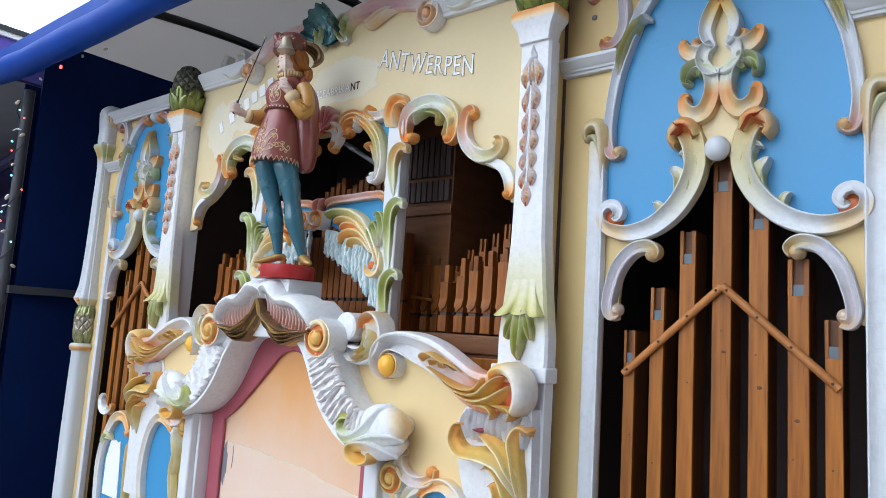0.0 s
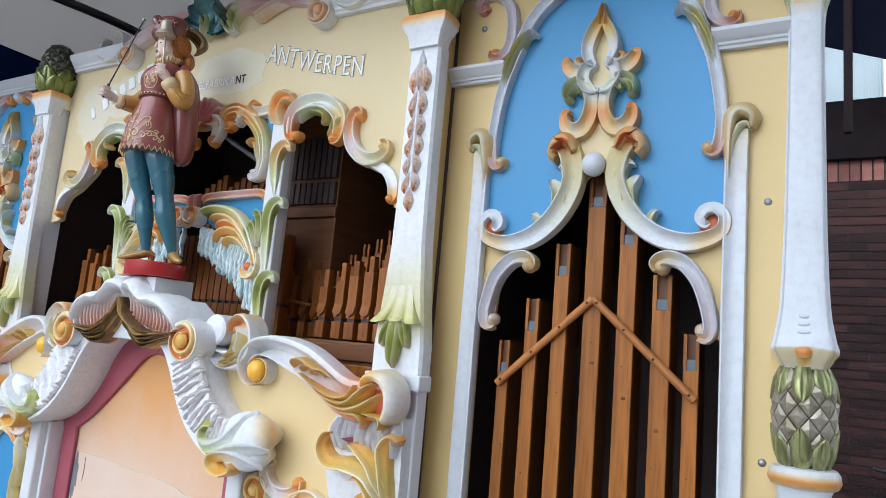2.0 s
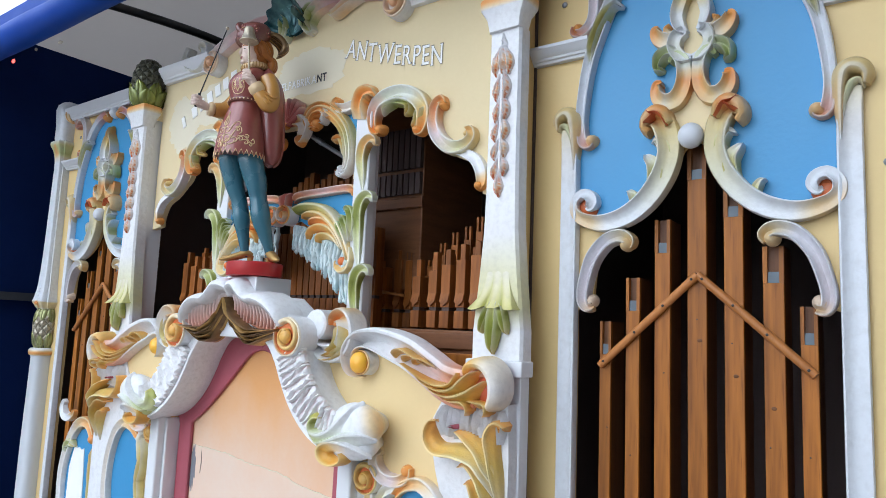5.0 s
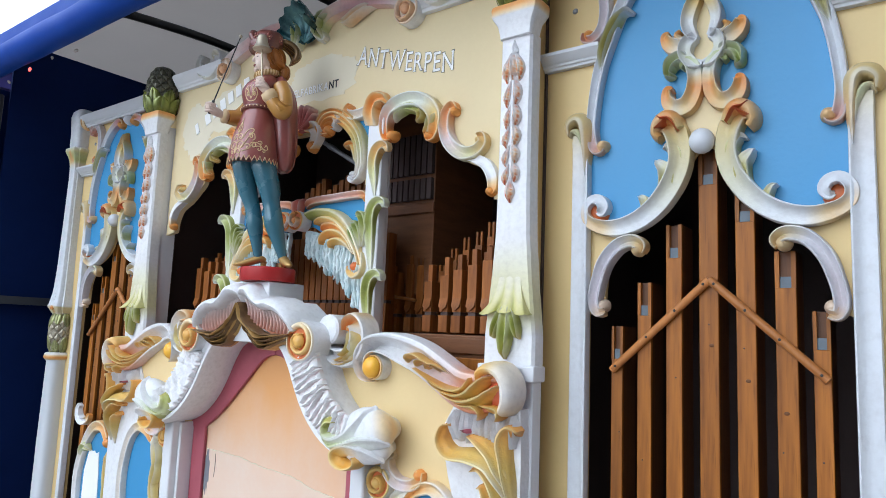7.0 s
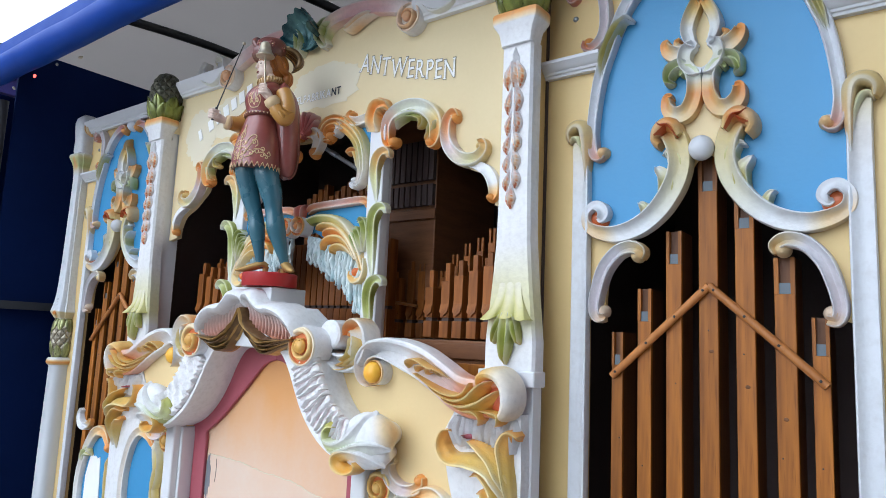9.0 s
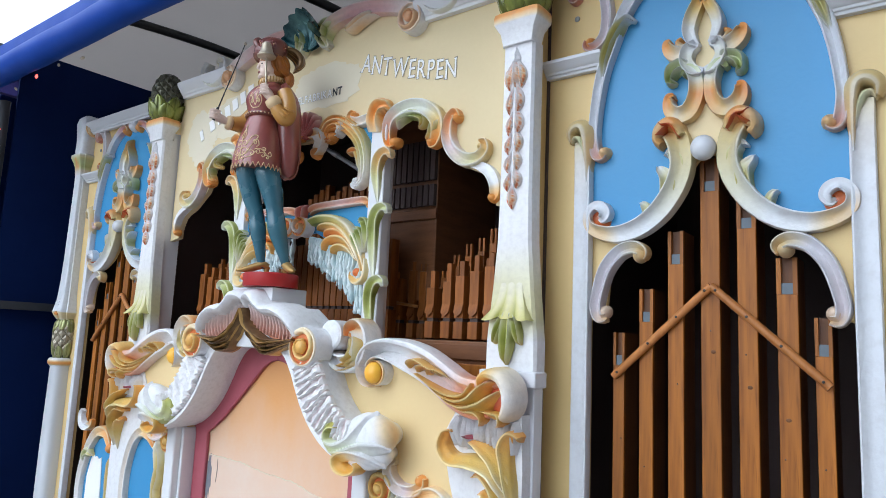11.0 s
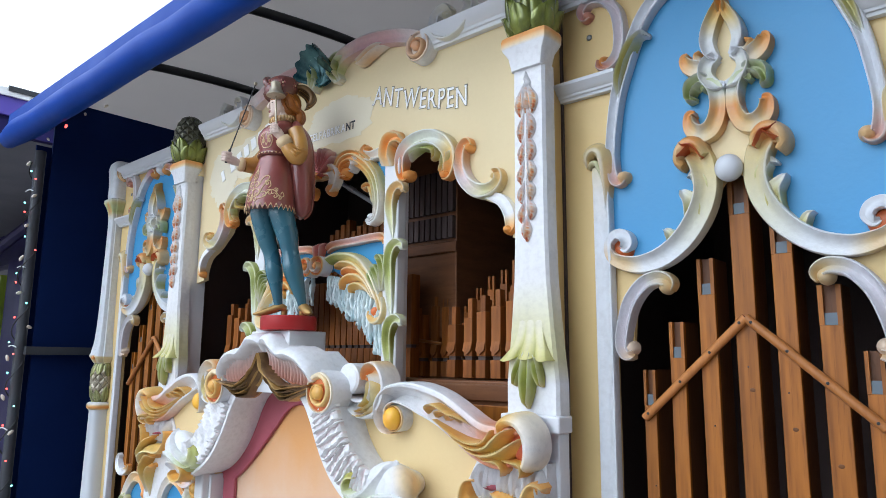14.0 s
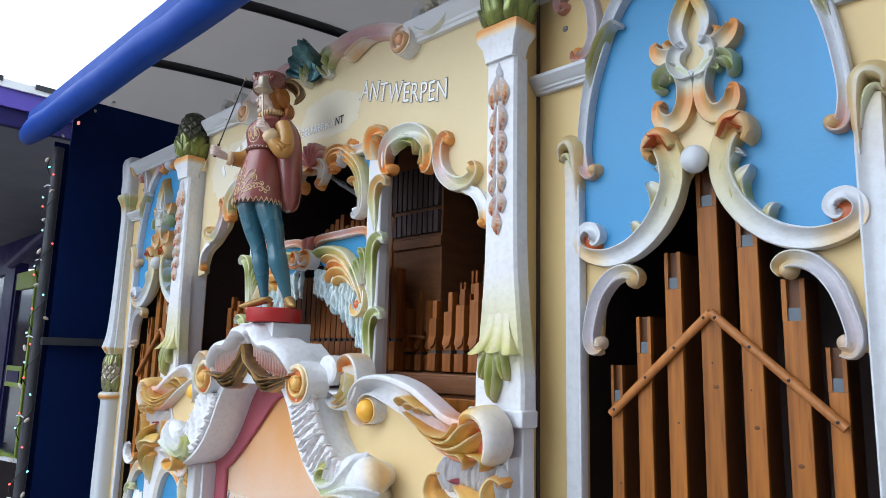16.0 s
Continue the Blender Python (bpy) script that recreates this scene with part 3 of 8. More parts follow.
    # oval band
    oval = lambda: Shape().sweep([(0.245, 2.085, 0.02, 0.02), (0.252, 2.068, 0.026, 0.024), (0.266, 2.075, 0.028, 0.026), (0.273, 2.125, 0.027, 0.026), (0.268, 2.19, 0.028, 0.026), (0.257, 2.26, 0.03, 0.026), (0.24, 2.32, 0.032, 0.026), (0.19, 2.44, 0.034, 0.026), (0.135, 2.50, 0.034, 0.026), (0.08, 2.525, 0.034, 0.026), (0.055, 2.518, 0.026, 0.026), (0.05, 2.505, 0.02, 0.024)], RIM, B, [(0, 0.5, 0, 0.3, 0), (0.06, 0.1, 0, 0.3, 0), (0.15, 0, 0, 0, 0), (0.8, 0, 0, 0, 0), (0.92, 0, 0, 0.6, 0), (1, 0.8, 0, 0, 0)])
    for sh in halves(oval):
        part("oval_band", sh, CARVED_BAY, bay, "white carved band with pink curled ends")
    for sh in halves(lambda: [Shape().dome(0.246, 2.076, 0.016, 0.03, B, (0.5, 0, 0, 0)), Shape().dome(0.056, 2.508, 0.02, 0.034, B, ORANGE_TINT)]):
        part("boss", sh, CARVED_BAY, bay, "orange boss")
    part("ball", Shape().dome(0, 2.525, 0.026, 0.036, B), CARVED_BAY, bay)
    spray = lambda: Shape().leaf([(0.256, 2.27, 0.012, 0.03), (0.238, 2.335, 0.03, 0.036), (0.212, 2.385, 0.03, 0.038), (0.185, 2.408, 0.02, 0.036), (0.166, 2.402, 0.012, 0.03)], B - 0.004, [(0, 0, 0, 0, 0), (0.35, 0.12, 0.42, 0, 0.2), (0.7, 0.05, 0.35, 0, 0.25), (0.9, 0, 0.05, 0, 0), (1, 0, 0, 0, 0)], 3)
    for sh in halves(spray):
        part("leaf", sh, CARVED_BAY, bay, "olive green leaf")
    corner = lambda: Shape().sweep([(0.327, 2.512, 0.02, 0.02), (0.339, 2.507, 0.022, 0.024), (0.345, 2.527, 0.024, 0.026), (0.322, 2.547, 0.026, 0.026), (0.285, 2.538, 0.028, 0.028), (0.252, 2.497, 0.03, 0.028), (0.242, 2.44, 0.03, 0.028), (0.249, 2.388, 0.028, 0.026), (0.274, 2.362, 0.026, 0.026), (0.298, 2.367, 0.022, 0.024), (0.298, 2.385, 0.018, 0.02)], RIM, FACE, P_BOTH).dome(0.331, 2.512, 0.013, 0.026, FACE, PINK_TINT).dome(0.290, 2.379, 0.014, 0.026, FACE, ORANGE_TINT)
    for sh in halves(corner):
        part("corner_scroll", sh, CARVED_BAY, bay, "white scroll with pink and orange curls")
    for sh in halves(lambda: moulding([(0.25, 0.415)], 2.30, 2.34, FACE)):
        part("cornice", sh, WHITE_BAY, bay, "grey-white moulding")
    # swags that meet under the ball
    swag = lambda: Shape().sweep([(0.104, 2.098, 0.03, 0.03), (0.082, 2.105, 0.045, 0.036), (0.062, 2.085, 0.052, 0.04), (0.051, 2.045, 0.05, 0.042), (0.052, 2.005, 0.048, 0.042), (0.068, 1.962, 0.047, 0.042), (0.102, 1.915, 0.046, 0.04), (0.150, 1.880, 0.044, 0.038), (0.205, 1.866, 0.04, 0.036), (0.252, 1.874, 0.034, 0.034), (0.280, 1.893, 0.028, 0.033), (0.284, 1.921, 0.025, 0.034), (0.266, 1.940, 0.026, 0.036), (0.245, 1.936, 0.027, 0.038), (0.236, 1.919, 0.025, 0.038), (0.245, 1.905, 0.018, 0.036), (0.256, 1.909, 0.008, 0.03)], LIPPED, B,
                                 [(0, 0.8, 0, 0, 0), (0.12, 0.3, 0.2, 0, 0), (0.3, 0.12, 0.16, 0, 0), (0.5, 0, 0.02, 0, 0), (0.62, 0.03, 0, 0, 0), (0.70, 0.35, 0, 0, 0), (0.78, 0.25, 0, 0.05, 0), (0.84, 0, 0, 0, 0), (1, 0, 0, 0, 0)], flip=-1)
    for sh in halves(swag):
        part("swag", sh, CARVED_BAY, bay, "white carved swag with olive and orange shading")
    curl = lambda: Shape().dome(0.258, 1.908, 0.028, 0.020, B, (0.85, 0, 0.5, 0))
    for sh in halves(curl):
        part("swag_curl", sh, CARVED_BAY, bay, "orange hollow of the curl")
    def squeeze(shapes):
        """Drawn in a little towards the axis."""
        for sh in shapes:
            sh.v = [(0.05 + (x - 0.05) * 0.80, y, z) for x, y, z in sh.v]
        return shapes
    head = lambda: Shape().sweep([(0.050, 2.085, 0.03, 0.044), (0.062, 2.108, 0.038, 0.05), (0.086, 2.118, 0.04, 0.052), (0.112, 2.106, 0.04, 0.05), (0.120, 2.084, 0.034, 0.046), (0.107, 2.070, 0.022, 0.04)], ROUND, B, [(0, 0.3, 0.2, 0, 0), (0.3, 0.75, 0, 0.1, 0), (0.7, 0.45, 0, 0, 0), (1, 0.6, 0.1, 0, 0)], flip=-1)
    for sh in halves(lambda: squeeze([head()])):
        part("flower", sh, CARVED_BAY, bay, "orange flower head")
    crease = lambda: [Shape().sweep([(0.054, 2.082, 0.006, 0.052), (0.074, 2.108, 0.012, 0.057), (0.098, 2.112, 0.009, 0.057), (0.112, 2.122, 0.003, 0.048)], ROUND, B, [(0, 0.9, 0, 0.5, 0), (1, 0.9, 0, 0.7, 0)]), Shape().sweep([(0.082, 2.108, 0.006, 0.057), (0.098, 2.098, 0.009, 0.058), (0.116, 2.09, 0.004, 0.052)], ROUND, B, [(0, 0.9, 0, 0.7, 0), (1, 0.9, 0, 0.5, 0)])]
    for sh in halves(lambda: squeeze(crease())):
        part("petal_crease", sh, CARVED_BAY, bay, "deep orange crease")
    barb_tint = [(0, 0, 0, 0, 0), (0.18, 0.05, 0.15, 0, 0.1), (0.4, 0.15, 0.45, 0, 0.15), (0.7, 0.2, 0.15, 0, 0.1), (1, 0, 0, 0, 0)]
    barbs = lambda: [Shape().sweep([(0.092, 2.046, 0.004, 0.030), (0.078, 2.052, 0.018, 0.038), (0.062, 2.034, 0.028, 0.040), (0.062, 2.000, 0.026, 0.036), (0.074, 1.965, 0.016, 0.026), (0.090, 1.940, 0.004, 0.016)], LIPPED, B, barb_tint, flip=-1), Shape().sweep([(0.107, 2.021, 0.003, 0.030), (0.098, 2.012, 0.020, 0.040), (0.081, 1.988, 0.034, 0.043), (0.086, 1.950, 0.030, 0.036), (0.108, 1.916, 0.018, 0.026), (0.130, 1.896, 0.004, 0.016)], LIPPED, B, barb_tint, flip=-1), Shape().sweep([(0.150, 1.939, 0.003, 0.030), (0.138, 1.933, 0.016, 0.038), (0.130, 1.912, 0.020, 0.038), (0.144, 1.890, 0.014, 0.028), (0.172, 1.876, 0.004, 0.016)], LIPPED, B, barb_tint, flip=-1)]
    for sh in halves(barbs):
        part("leaf", sh, CARVED_BAY, bay, "pale olive leaf")
    part("ball", Shape().blob((0, B - 0.034, 2.049), (0.028, 0.028, 0.029)), WHITE_BAY, bay, "white ball")
    hook = lambda: Shape().sweep([(0.150, 1.806, 0.022, 0.026), (0.146, 1.822, 0.03, 0.032), (0.168, 1.833, 0.034, 0.034), (0.203, 1.822, 0.034, 0.034), (0.235, 1.785, 0.034, 0.034), (0.253, 1.735, 0.032, 0.032), (0.261, 1.69, 0.03, 0.03), (0.253, 1.666, 0.026, 0.028), (0.236, 1.667, 0.02, 0.026)], RIM, FACE, [(0, 0.5, 0.1, 0, 0), (0.15, 0.2, 0.05, 0, 0), (0.3, 0, 0, 0.05, 0), (0.85, 0, 0, 0.1, 0), (1, 0.3, 0, 0.08, 0)]).dome(0.157, 1.814, 0.017, 0.030, FACE, (0.3, 0.03, 0.05, 0.1)).dome(0.243, 1.681, 0.016, 0.027, FACE, (0.22, 0, 0.10, 0))
    for sh in halves(hook):
        part("hook_scroll", sh, CARVED_BAY, bay, "white hooked scroll with orange tips")
    # anthemion on the blue field
    orange_tip = [(0, 0, 0, 0, 0), (0.4, 0.25, 0, 0, 0), (0.8, 0.8, 0, 0, 0), (1, 0.7, 0, 0, 0)]
    half = lambda: [Shape().sweep([(0.056, 2.236, 0.012, 0.034), (0.044, 2.250, 0.024, 0.038), (0.025, 2.238, 0.034, 0.040), (0.017, 2.205, 0.036, 0.040), (0.021, 2.170, 0.038, 0.040), (0.038, 2.142, 0.040, 0.040), (0.066, 2.137, 0.040, 0.040), (0.088, 2.156, 0.036, 0.040), (0.091, 2.184, 0.026, 0.038), (0.078, 2.190, 0.014, 0.034)], LIPPED, B, [(0, 0, 0.5, 0, 0), (0.12, 0, 0.35, 0, 0), (0.25, 0.02, 0.1, 0, 0), (0.40, 0.7, 0, 0.1, 0), (0.52, 0.5, 0.03, 0, 0.1), (0.72, 0.1, 0.08, 0, 0.1), (0.88, 0.75, 0, 0.05, 0), (1, 0.9, 0, 0, 0)], flip=-1),
                    Shape().sweep([(0.002, 2.236, 0.020, 0.038), (0.026, 2.243, 0.030, 0.040), (0.043, 2.268, 0.032, 0.040), (0.038, 2.294, 0.030, 0.040), (0.018, 2.308, 0.020, 0.036)], LIPPED, B, [(0, 0, 0, 0, 0), (0.5, 0.05, 0.12, 0, 0), (1, 0, 0, 0, 0)], flip=1),
                    Shape().sweep([(0.016, 2.303, 0.016, 0.036), (0.029, 2.318, 0.028, 0.040), (0.036, 2.345, 0.031, 0.040), (0.029, 2.375, 0.032, 0.040), (0.014, 2.405, 0.028, 0.040), (0.003, 2.430, 0.018, 0.036)], LIPPED, B, [(0, 0, 0, 0, 0), (0.4, 0, 0.03, 0, 0.05), (0.7, 0.25, 0.15, 0, 0.2), (1, 0.7, 0.15, 0, 0.2)], flip=1),
                    Shape().sweep([(0.036, 2.292, 0.034, 0.034), (0.060, 2.288, 0.038, 0.038), (0.085, 2.300, 0.036, 0.040), (0.096, 2.322, 0.026, 0.038), (0.086, 2.332, 0.012, 0.032)], LIPPED, B, orange_tip, flip=-1),
                    Shape().sweep([(0.040, 2.308, 0.018, 0.034), (0.054, 2.304, 0.020, 0.038), (0.064, 2.318, 0.020, 0.038), (0.054, 2.328, 0.012, 0.034)], ROUND, B, orange_tip),
                    Shape().leaf([(0.036, 2.256, 0.024, 0.036), (0.058, 2.264, 0.038, 0.040), (0.082, 2.252, 0.038, 0.042), (0.089, 2.228, 0.026, 0.038), (0.074, 2.222, 0.010, 0.032)], B, [(0, 0, 0.1, 0, 0), (0.4, 0, 0.35, 0, 0), (0.8, 0, 0.6, 0, 0), (1, 0, 0.3, 0, 0)], 3, notch=0.15)]
    def slim(shapes, kx, kz, z0):
        """The same carving drawn in towards the axis and towards the height z0."""
        for sh in shapes:
            sh.v = [(x * kx, y, z0 + (z - z0) * kz) for x, y, z in sh.v]
        return shapes
    for sh in halves(lambda: slim(half(), 0.89, 0.97, 2.13)):
        part("anthemion", sh, CARVED_BAY, bay, "white anthemion with orange and olive tips")
    part("anthemion_tip", Shape().leaf([(0, 2.395, 0.012, 0.036), (0, 2.415, 0.026, 0.042), (0, 2.435, 0.020, 0.040), (0, 2.462, 0.003, 0.03)], B, [(0, 0.5, 0.2, 0, 0), (0.6, 0.8, 0.1, 0, 0), (1, 0.5, 0.3, 0, 0.2)], 1, notch=0.0), CARVED_BAY, bay, "orange tip")
    part("plate", Shape().plate([(-0.05, 2.06), (0.05, 2.06), (0.06, 2.125), (0.03, 2.145), (0.012, 2.16), (-0.012, 2.16), (-0.03, 2.145), (-0.06, 2.125)], B - 0.006, 0.008), CREAM, bay, "cream backing")
    part("plate", Shape().plate([(-0.04, 2.25), (0, 2.225), (0.04, 2.25), (0.04, 2.28), (0.016, 2.31), (0.024, 2.35), (0, 2.405), (-0.024, 2.35), (-0.016, 2.31), (-0.04, 2.28)], B - 0.004, 0.006), CREAM, bay, "cream backing")
    # screws and lower board furniture
    for x, z in ((0.364, 1.956), (0.36, 1.43), (-0.335, 2.46)):
        part("screw", Shape().dome(x, z, 0.008, 0.005, FACE, seg=12), METAL, bay, "small round screw head")
    top = moulding([(-0.415, 0.415)], 2.545, 2.60, FACE - 0.01)
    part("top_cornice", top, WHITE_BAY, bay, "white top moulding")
    bay.matrix_world = pose(BAY, 0, 0)
    return bay


def moulding(spans, z0, z1, y, deep=0.045):
    """A stepped run of moulding along x, its foot at z0."""
    h = z1 - z0
    prof = [(0, 0), (0.35, 0.0), (0.4, 0.16), (0.5, 0.2), (0.55, 0.34), (0.66, 0.4), (0.8, 0.62), (0.98, 0.8), (1, 1), (0, 1)]
    sh = Shape()
    for a, b in spans:
        sh.grid([[(x, y - d * deep, z0 + u * h) for d, u in prof] for x in (a, b)], None, 0, closed=True)
    return sh


bay = side_bay()
copy_thing(bay, pose(-BAY, 0, 0))


# ---- corner columns ----
def cone_body(rows):
    """The radius of a swelling body by height, from rows of (z, radius)."""
    zs, rs = zip(*spline(rows, 8).tolist())
    return lambda z: float(np.interp(z, zs, rs))


def pinecone(shape, cx, cy, z0, z1, body, n=9, m=8, mi=0, mj=1):
    """A carved cone: raised diamonds on a swelling body, parted by dark grooves."""
    h = z1 - z0
    shape.lathe(cx, cy, [(max(body(z) - 0.0035, 0.002), z) for z in np.linspace(z0, z1, 14)], 28, mi=mi)
    for i in range(m - 1):
        o = i % 2
        zc = z0 + h * (i + 1) / m
        for j in range(n):
            a = 2 * math.pi * (j + 0.5 * o) / n
            ring = []
            for k, rise in ((0.97, -0.002), (0.91, 0.0010), (0.50, 0.0036)):
                for da, dz in ((0, -1), (1, 0), (0, 1), (-1, 0)):
                    z = min(max(zc + dz * k * h / m, z0), z1)
                    r, b = body(z) + rise, a + da * k * math.pi / n
                    ring.append((cx + r * math.cos(b), cy + r * math.sin(b), z))
            tip = body(zc) + 0.0052
            ring.append((cx + tip * math.cos(a), cy + tip * math.sin(a), zc + 0.15 * h / m))
            f = [(q * 4 + e, q * 4 + (e + 1) % 4, q * 4 + 4 + (e + 1) % 4, q * 4 + 4 + e) for q in range(2) for e in range(4)]
            shape.add(ring, f + [(8 + e, 8 + (e + 1) % 4, 12) for e in range(4)], None, mj)
    return shape


def wrap_leaf(shape, cx, cy, body, z0, z1, a, wide, mi=0, thick=0.006, curl=0.0):
    """A rounded leaf that hugs a body, from its root at z0 to its tip at z1, at the angle a."""
    rings = []
    for k in np.linspace(0, 1, 13):
        w = wide * (0.72 + 0.28 * min(1, 3 * k)) * max(1 - k ** 3.2, 0.001) ** 0.75
        z = z0 + (z1 - z0) * k
        r = body(z) + curl * k ** 3
        lift = thick * min(1, 0.35 + 2 * k)
        rings.append([(cx + (r + d * lift) * math.cos(a + w * u), cy + (r + d * lift) * math.sin(a + w * u), z) for u, d in ((-1, -0.8), (-0.98, 0.35), (-0.8, 0.75), (-0.4, 1.1), (-0.1, 1.0), (0, 0.75), (0.1, 1.0), (0.4, 1.1), (0.8, 0.75), (0.98, 0.35), (1, -0.8))])
    shape.grid(rings, None, mi, caps=True)
    return shape


COLUMN_SECTION = ((-1, 0.9), (-1, -0.50), (-0.90, -0.56), (-0.86, -0.88), (-0.80, -0.97), (-0.72, -1), (-0.34, -1), (0, -1), (0.34, -1), (0.72, -1), (0.80, -0.97), (0.86, -0.88), (0.90, -0.56), (1, -0.50), (1, 0.9))


def corner_column():
    col = thing("corner_column", "white carved corner column with pinecone and orange collar", "column", "corner columns of the organ")
    cy = 0.115
    def shade(i, u):
        """White, with a yellow and orange hem below and olive and orange leaves painted on the capital."""
        mid, near = abs(u) < 0.2, abs(u) < 0.5
        if i < 4:
            return (0.10 + 0.5 * max(0, 1 - 4 * abs(u)), 0.03, 0, 0.24) if i > 0 else (0.05, 0, 0, 0.1)
        if i < 15:
            return (0, 0, 0, 0)
        return ((0.12, 0.05, 0.04, 0), (0.55 if near else 0.05, 0.1 if near else 0.5, 0.12 if near else 0, 0), (0.7 if mid else 0.3 if near else 0, 0.05 if mid else 0.45, 0.2 if mid else 0, 0), (0.6 if mid else 0.1, 0.1 if mid else 0.4, 0.15 if mid else 0, 0), (0.15, 0.2, 0, 0), (0, 0.1, 0, 0), (0, 0, 0, 0))[min(i - 15, 6)]
    rows = [(0.037, 1.618), (0.044, 1.628), (0.051, 1.642), (0.0580, 1.655), (0.0590, 1.661), (0.0550, 1.671), (0.051, 1.690), (0.0465, 1.715), (0.044, 1.742), (0.041, 1.80), (0.038, 1.9), (0.036, 2.05), (0.034, 2.2), (0.033, 2.30), (0.0335, 2.335), (0.035, 2.358), (0.038, 2.380), (0.044, 2.400), (0.052, 2.418), (0.056, 2.428), (0.055, 2.440), (0.045, 2.447)]
    dip = lambda i, u: -0.007 * u * u * max(0, 1 - abs(i - 3.5) / 3)
    shaft = Shape().grid([[(r * u, cy + r * v, z + dip(i, u)) for u, v in COLUMN_SECTION] for i, (r, z) in enumerate(rows)], [[shade(i, u) for u, v in COLUMN_SECTION] for i in range(len(rows))], 0, closed=True)
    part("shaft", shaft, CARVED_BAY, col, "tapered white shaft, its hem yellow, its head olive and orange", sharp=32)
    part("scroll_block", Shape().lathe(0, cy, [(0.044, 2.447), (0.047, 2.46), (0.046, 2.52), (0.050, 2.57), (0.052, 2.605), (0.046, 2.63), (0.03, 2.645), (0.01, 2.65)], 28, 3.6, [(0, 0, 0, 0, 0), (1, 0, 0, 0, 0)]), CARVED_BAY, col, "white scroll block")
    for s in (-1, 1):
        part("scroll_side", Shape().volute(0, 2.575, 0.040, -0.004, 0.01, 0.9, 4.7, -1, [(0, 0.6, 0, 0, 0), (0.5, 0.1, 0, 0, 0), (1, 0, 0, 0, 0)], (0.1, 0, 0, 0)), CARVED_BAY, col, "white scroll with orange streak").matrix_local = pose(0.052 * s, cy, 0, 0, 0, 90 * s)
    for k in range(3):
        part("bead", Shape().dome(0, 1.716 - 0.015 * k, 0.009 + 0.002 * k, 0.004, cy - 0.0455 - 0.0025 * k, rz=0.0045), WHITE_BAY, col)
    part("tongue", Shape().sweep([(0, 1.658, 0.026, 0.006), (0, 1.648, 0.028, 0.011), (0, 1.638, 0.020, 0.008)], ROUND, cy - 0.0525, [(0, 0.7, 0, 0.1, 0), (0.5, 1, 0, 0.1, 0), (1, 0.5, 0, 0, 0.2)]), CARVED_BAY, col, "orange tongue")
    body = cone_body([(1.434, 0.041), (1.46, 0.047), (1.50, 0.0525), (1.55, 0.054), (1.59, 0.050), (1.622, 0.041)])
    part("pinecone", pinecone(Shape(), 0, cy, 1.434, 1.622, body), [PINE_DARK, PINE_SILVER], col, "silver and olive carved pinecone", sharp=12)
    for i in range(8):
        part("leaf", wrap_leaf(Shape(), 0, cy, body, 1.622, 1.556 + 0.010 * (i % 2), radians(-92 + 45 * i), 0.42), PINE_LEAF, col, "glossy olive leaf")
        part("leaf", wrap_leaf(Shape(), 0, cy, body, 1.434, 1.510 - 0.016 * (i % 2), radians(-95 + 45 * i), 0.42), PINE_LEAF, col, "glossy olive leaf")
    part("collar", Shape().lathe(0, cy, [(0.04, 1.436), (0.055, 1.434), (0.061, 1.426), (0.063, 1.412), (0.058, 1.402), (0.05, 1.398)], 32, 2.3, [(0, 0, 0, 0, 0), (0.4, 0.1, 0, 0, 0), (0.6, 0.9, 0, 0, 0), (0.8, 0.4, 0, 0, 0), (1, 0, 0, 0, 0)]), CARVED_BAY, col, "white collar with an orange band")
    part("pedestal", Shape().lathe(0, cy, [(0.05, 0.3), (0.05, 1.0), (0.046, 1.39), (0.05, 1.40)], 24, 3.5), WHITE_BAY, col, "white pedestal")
    col.matrix_world = pose(1.7305, 0, 0)
    return col


column = corner_column()
copy_thing(column, pose(-1.752, 0, 0))


# ---- bass pipes behind the bays ----
def bass_pipe(w, top):
    pipe = thing("bass_pipe", "tall square pine organ pipe with a slotted mouth", "organ pipe")
    d, y = 0.085, 0.147
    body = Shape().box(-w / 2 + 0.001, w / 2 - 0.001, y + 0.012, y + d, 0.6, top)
    # sides in a darker brown than the front board
    part("body", body, PIPE_SIDE, pipe, "darker brown sides")
    # front board with the mouth cut out of it
    z1, z0 = top - 0.035, top - 0.078
    part("front_board", Shape().box(-w / 2, w / 2, y, y + 0.012, 0.6, z0), PIPE_WOOD, pipe, "varnished pine front", 0.0015)
    for s in (-1, 1):
        part("cheek", Shape().box(min(s * w / 2, s * w * 0.28), max(s * w / 2, s * w * 0.28), y, y + 0.012, z0, top), PIPE_WOOD, pipe)
    part("lip", Shape().box(-w * 0.28, w * 0.28, y + 0.004, y + 0.012, z0, z0 + 0.024), LIP, pipe, "blue-grey metal lip")
    r = random.Random(int(top * 1000))
    for k in range(2):
        z = 0.95 + (top - 1.15) * (k + r.uniform(0.1, 0.9)) / 2
        part("nail", Shape().dome(r.uniform(-0.3, 0.3) * w, z, 0.0018, 0.0015, y - 0.0005, seg=8), DARK, pipe)
    if w > 0.039:
        z = top - r.uniform(0.2, 0.45)
        part("knot", Shape().dome(r.uniform(-0.2, 0.2) * w, z, 0.0055, 0.001, y - 0.0003, rz=0.004, seg=14), PIPE_SIDE, pipe, "dark knot in the wood")
    return pipe


PIPES = ((-0.219, 0.028, 1.633), (-0.152, 0.033, 1.738), (-0.082, 0.036, 1.873), (-0.004, 0.042, 2.040), (0.074, 0.040, 1.948), (0.153, 0.041, 1.801), (0.218, 0.032, 1.674))
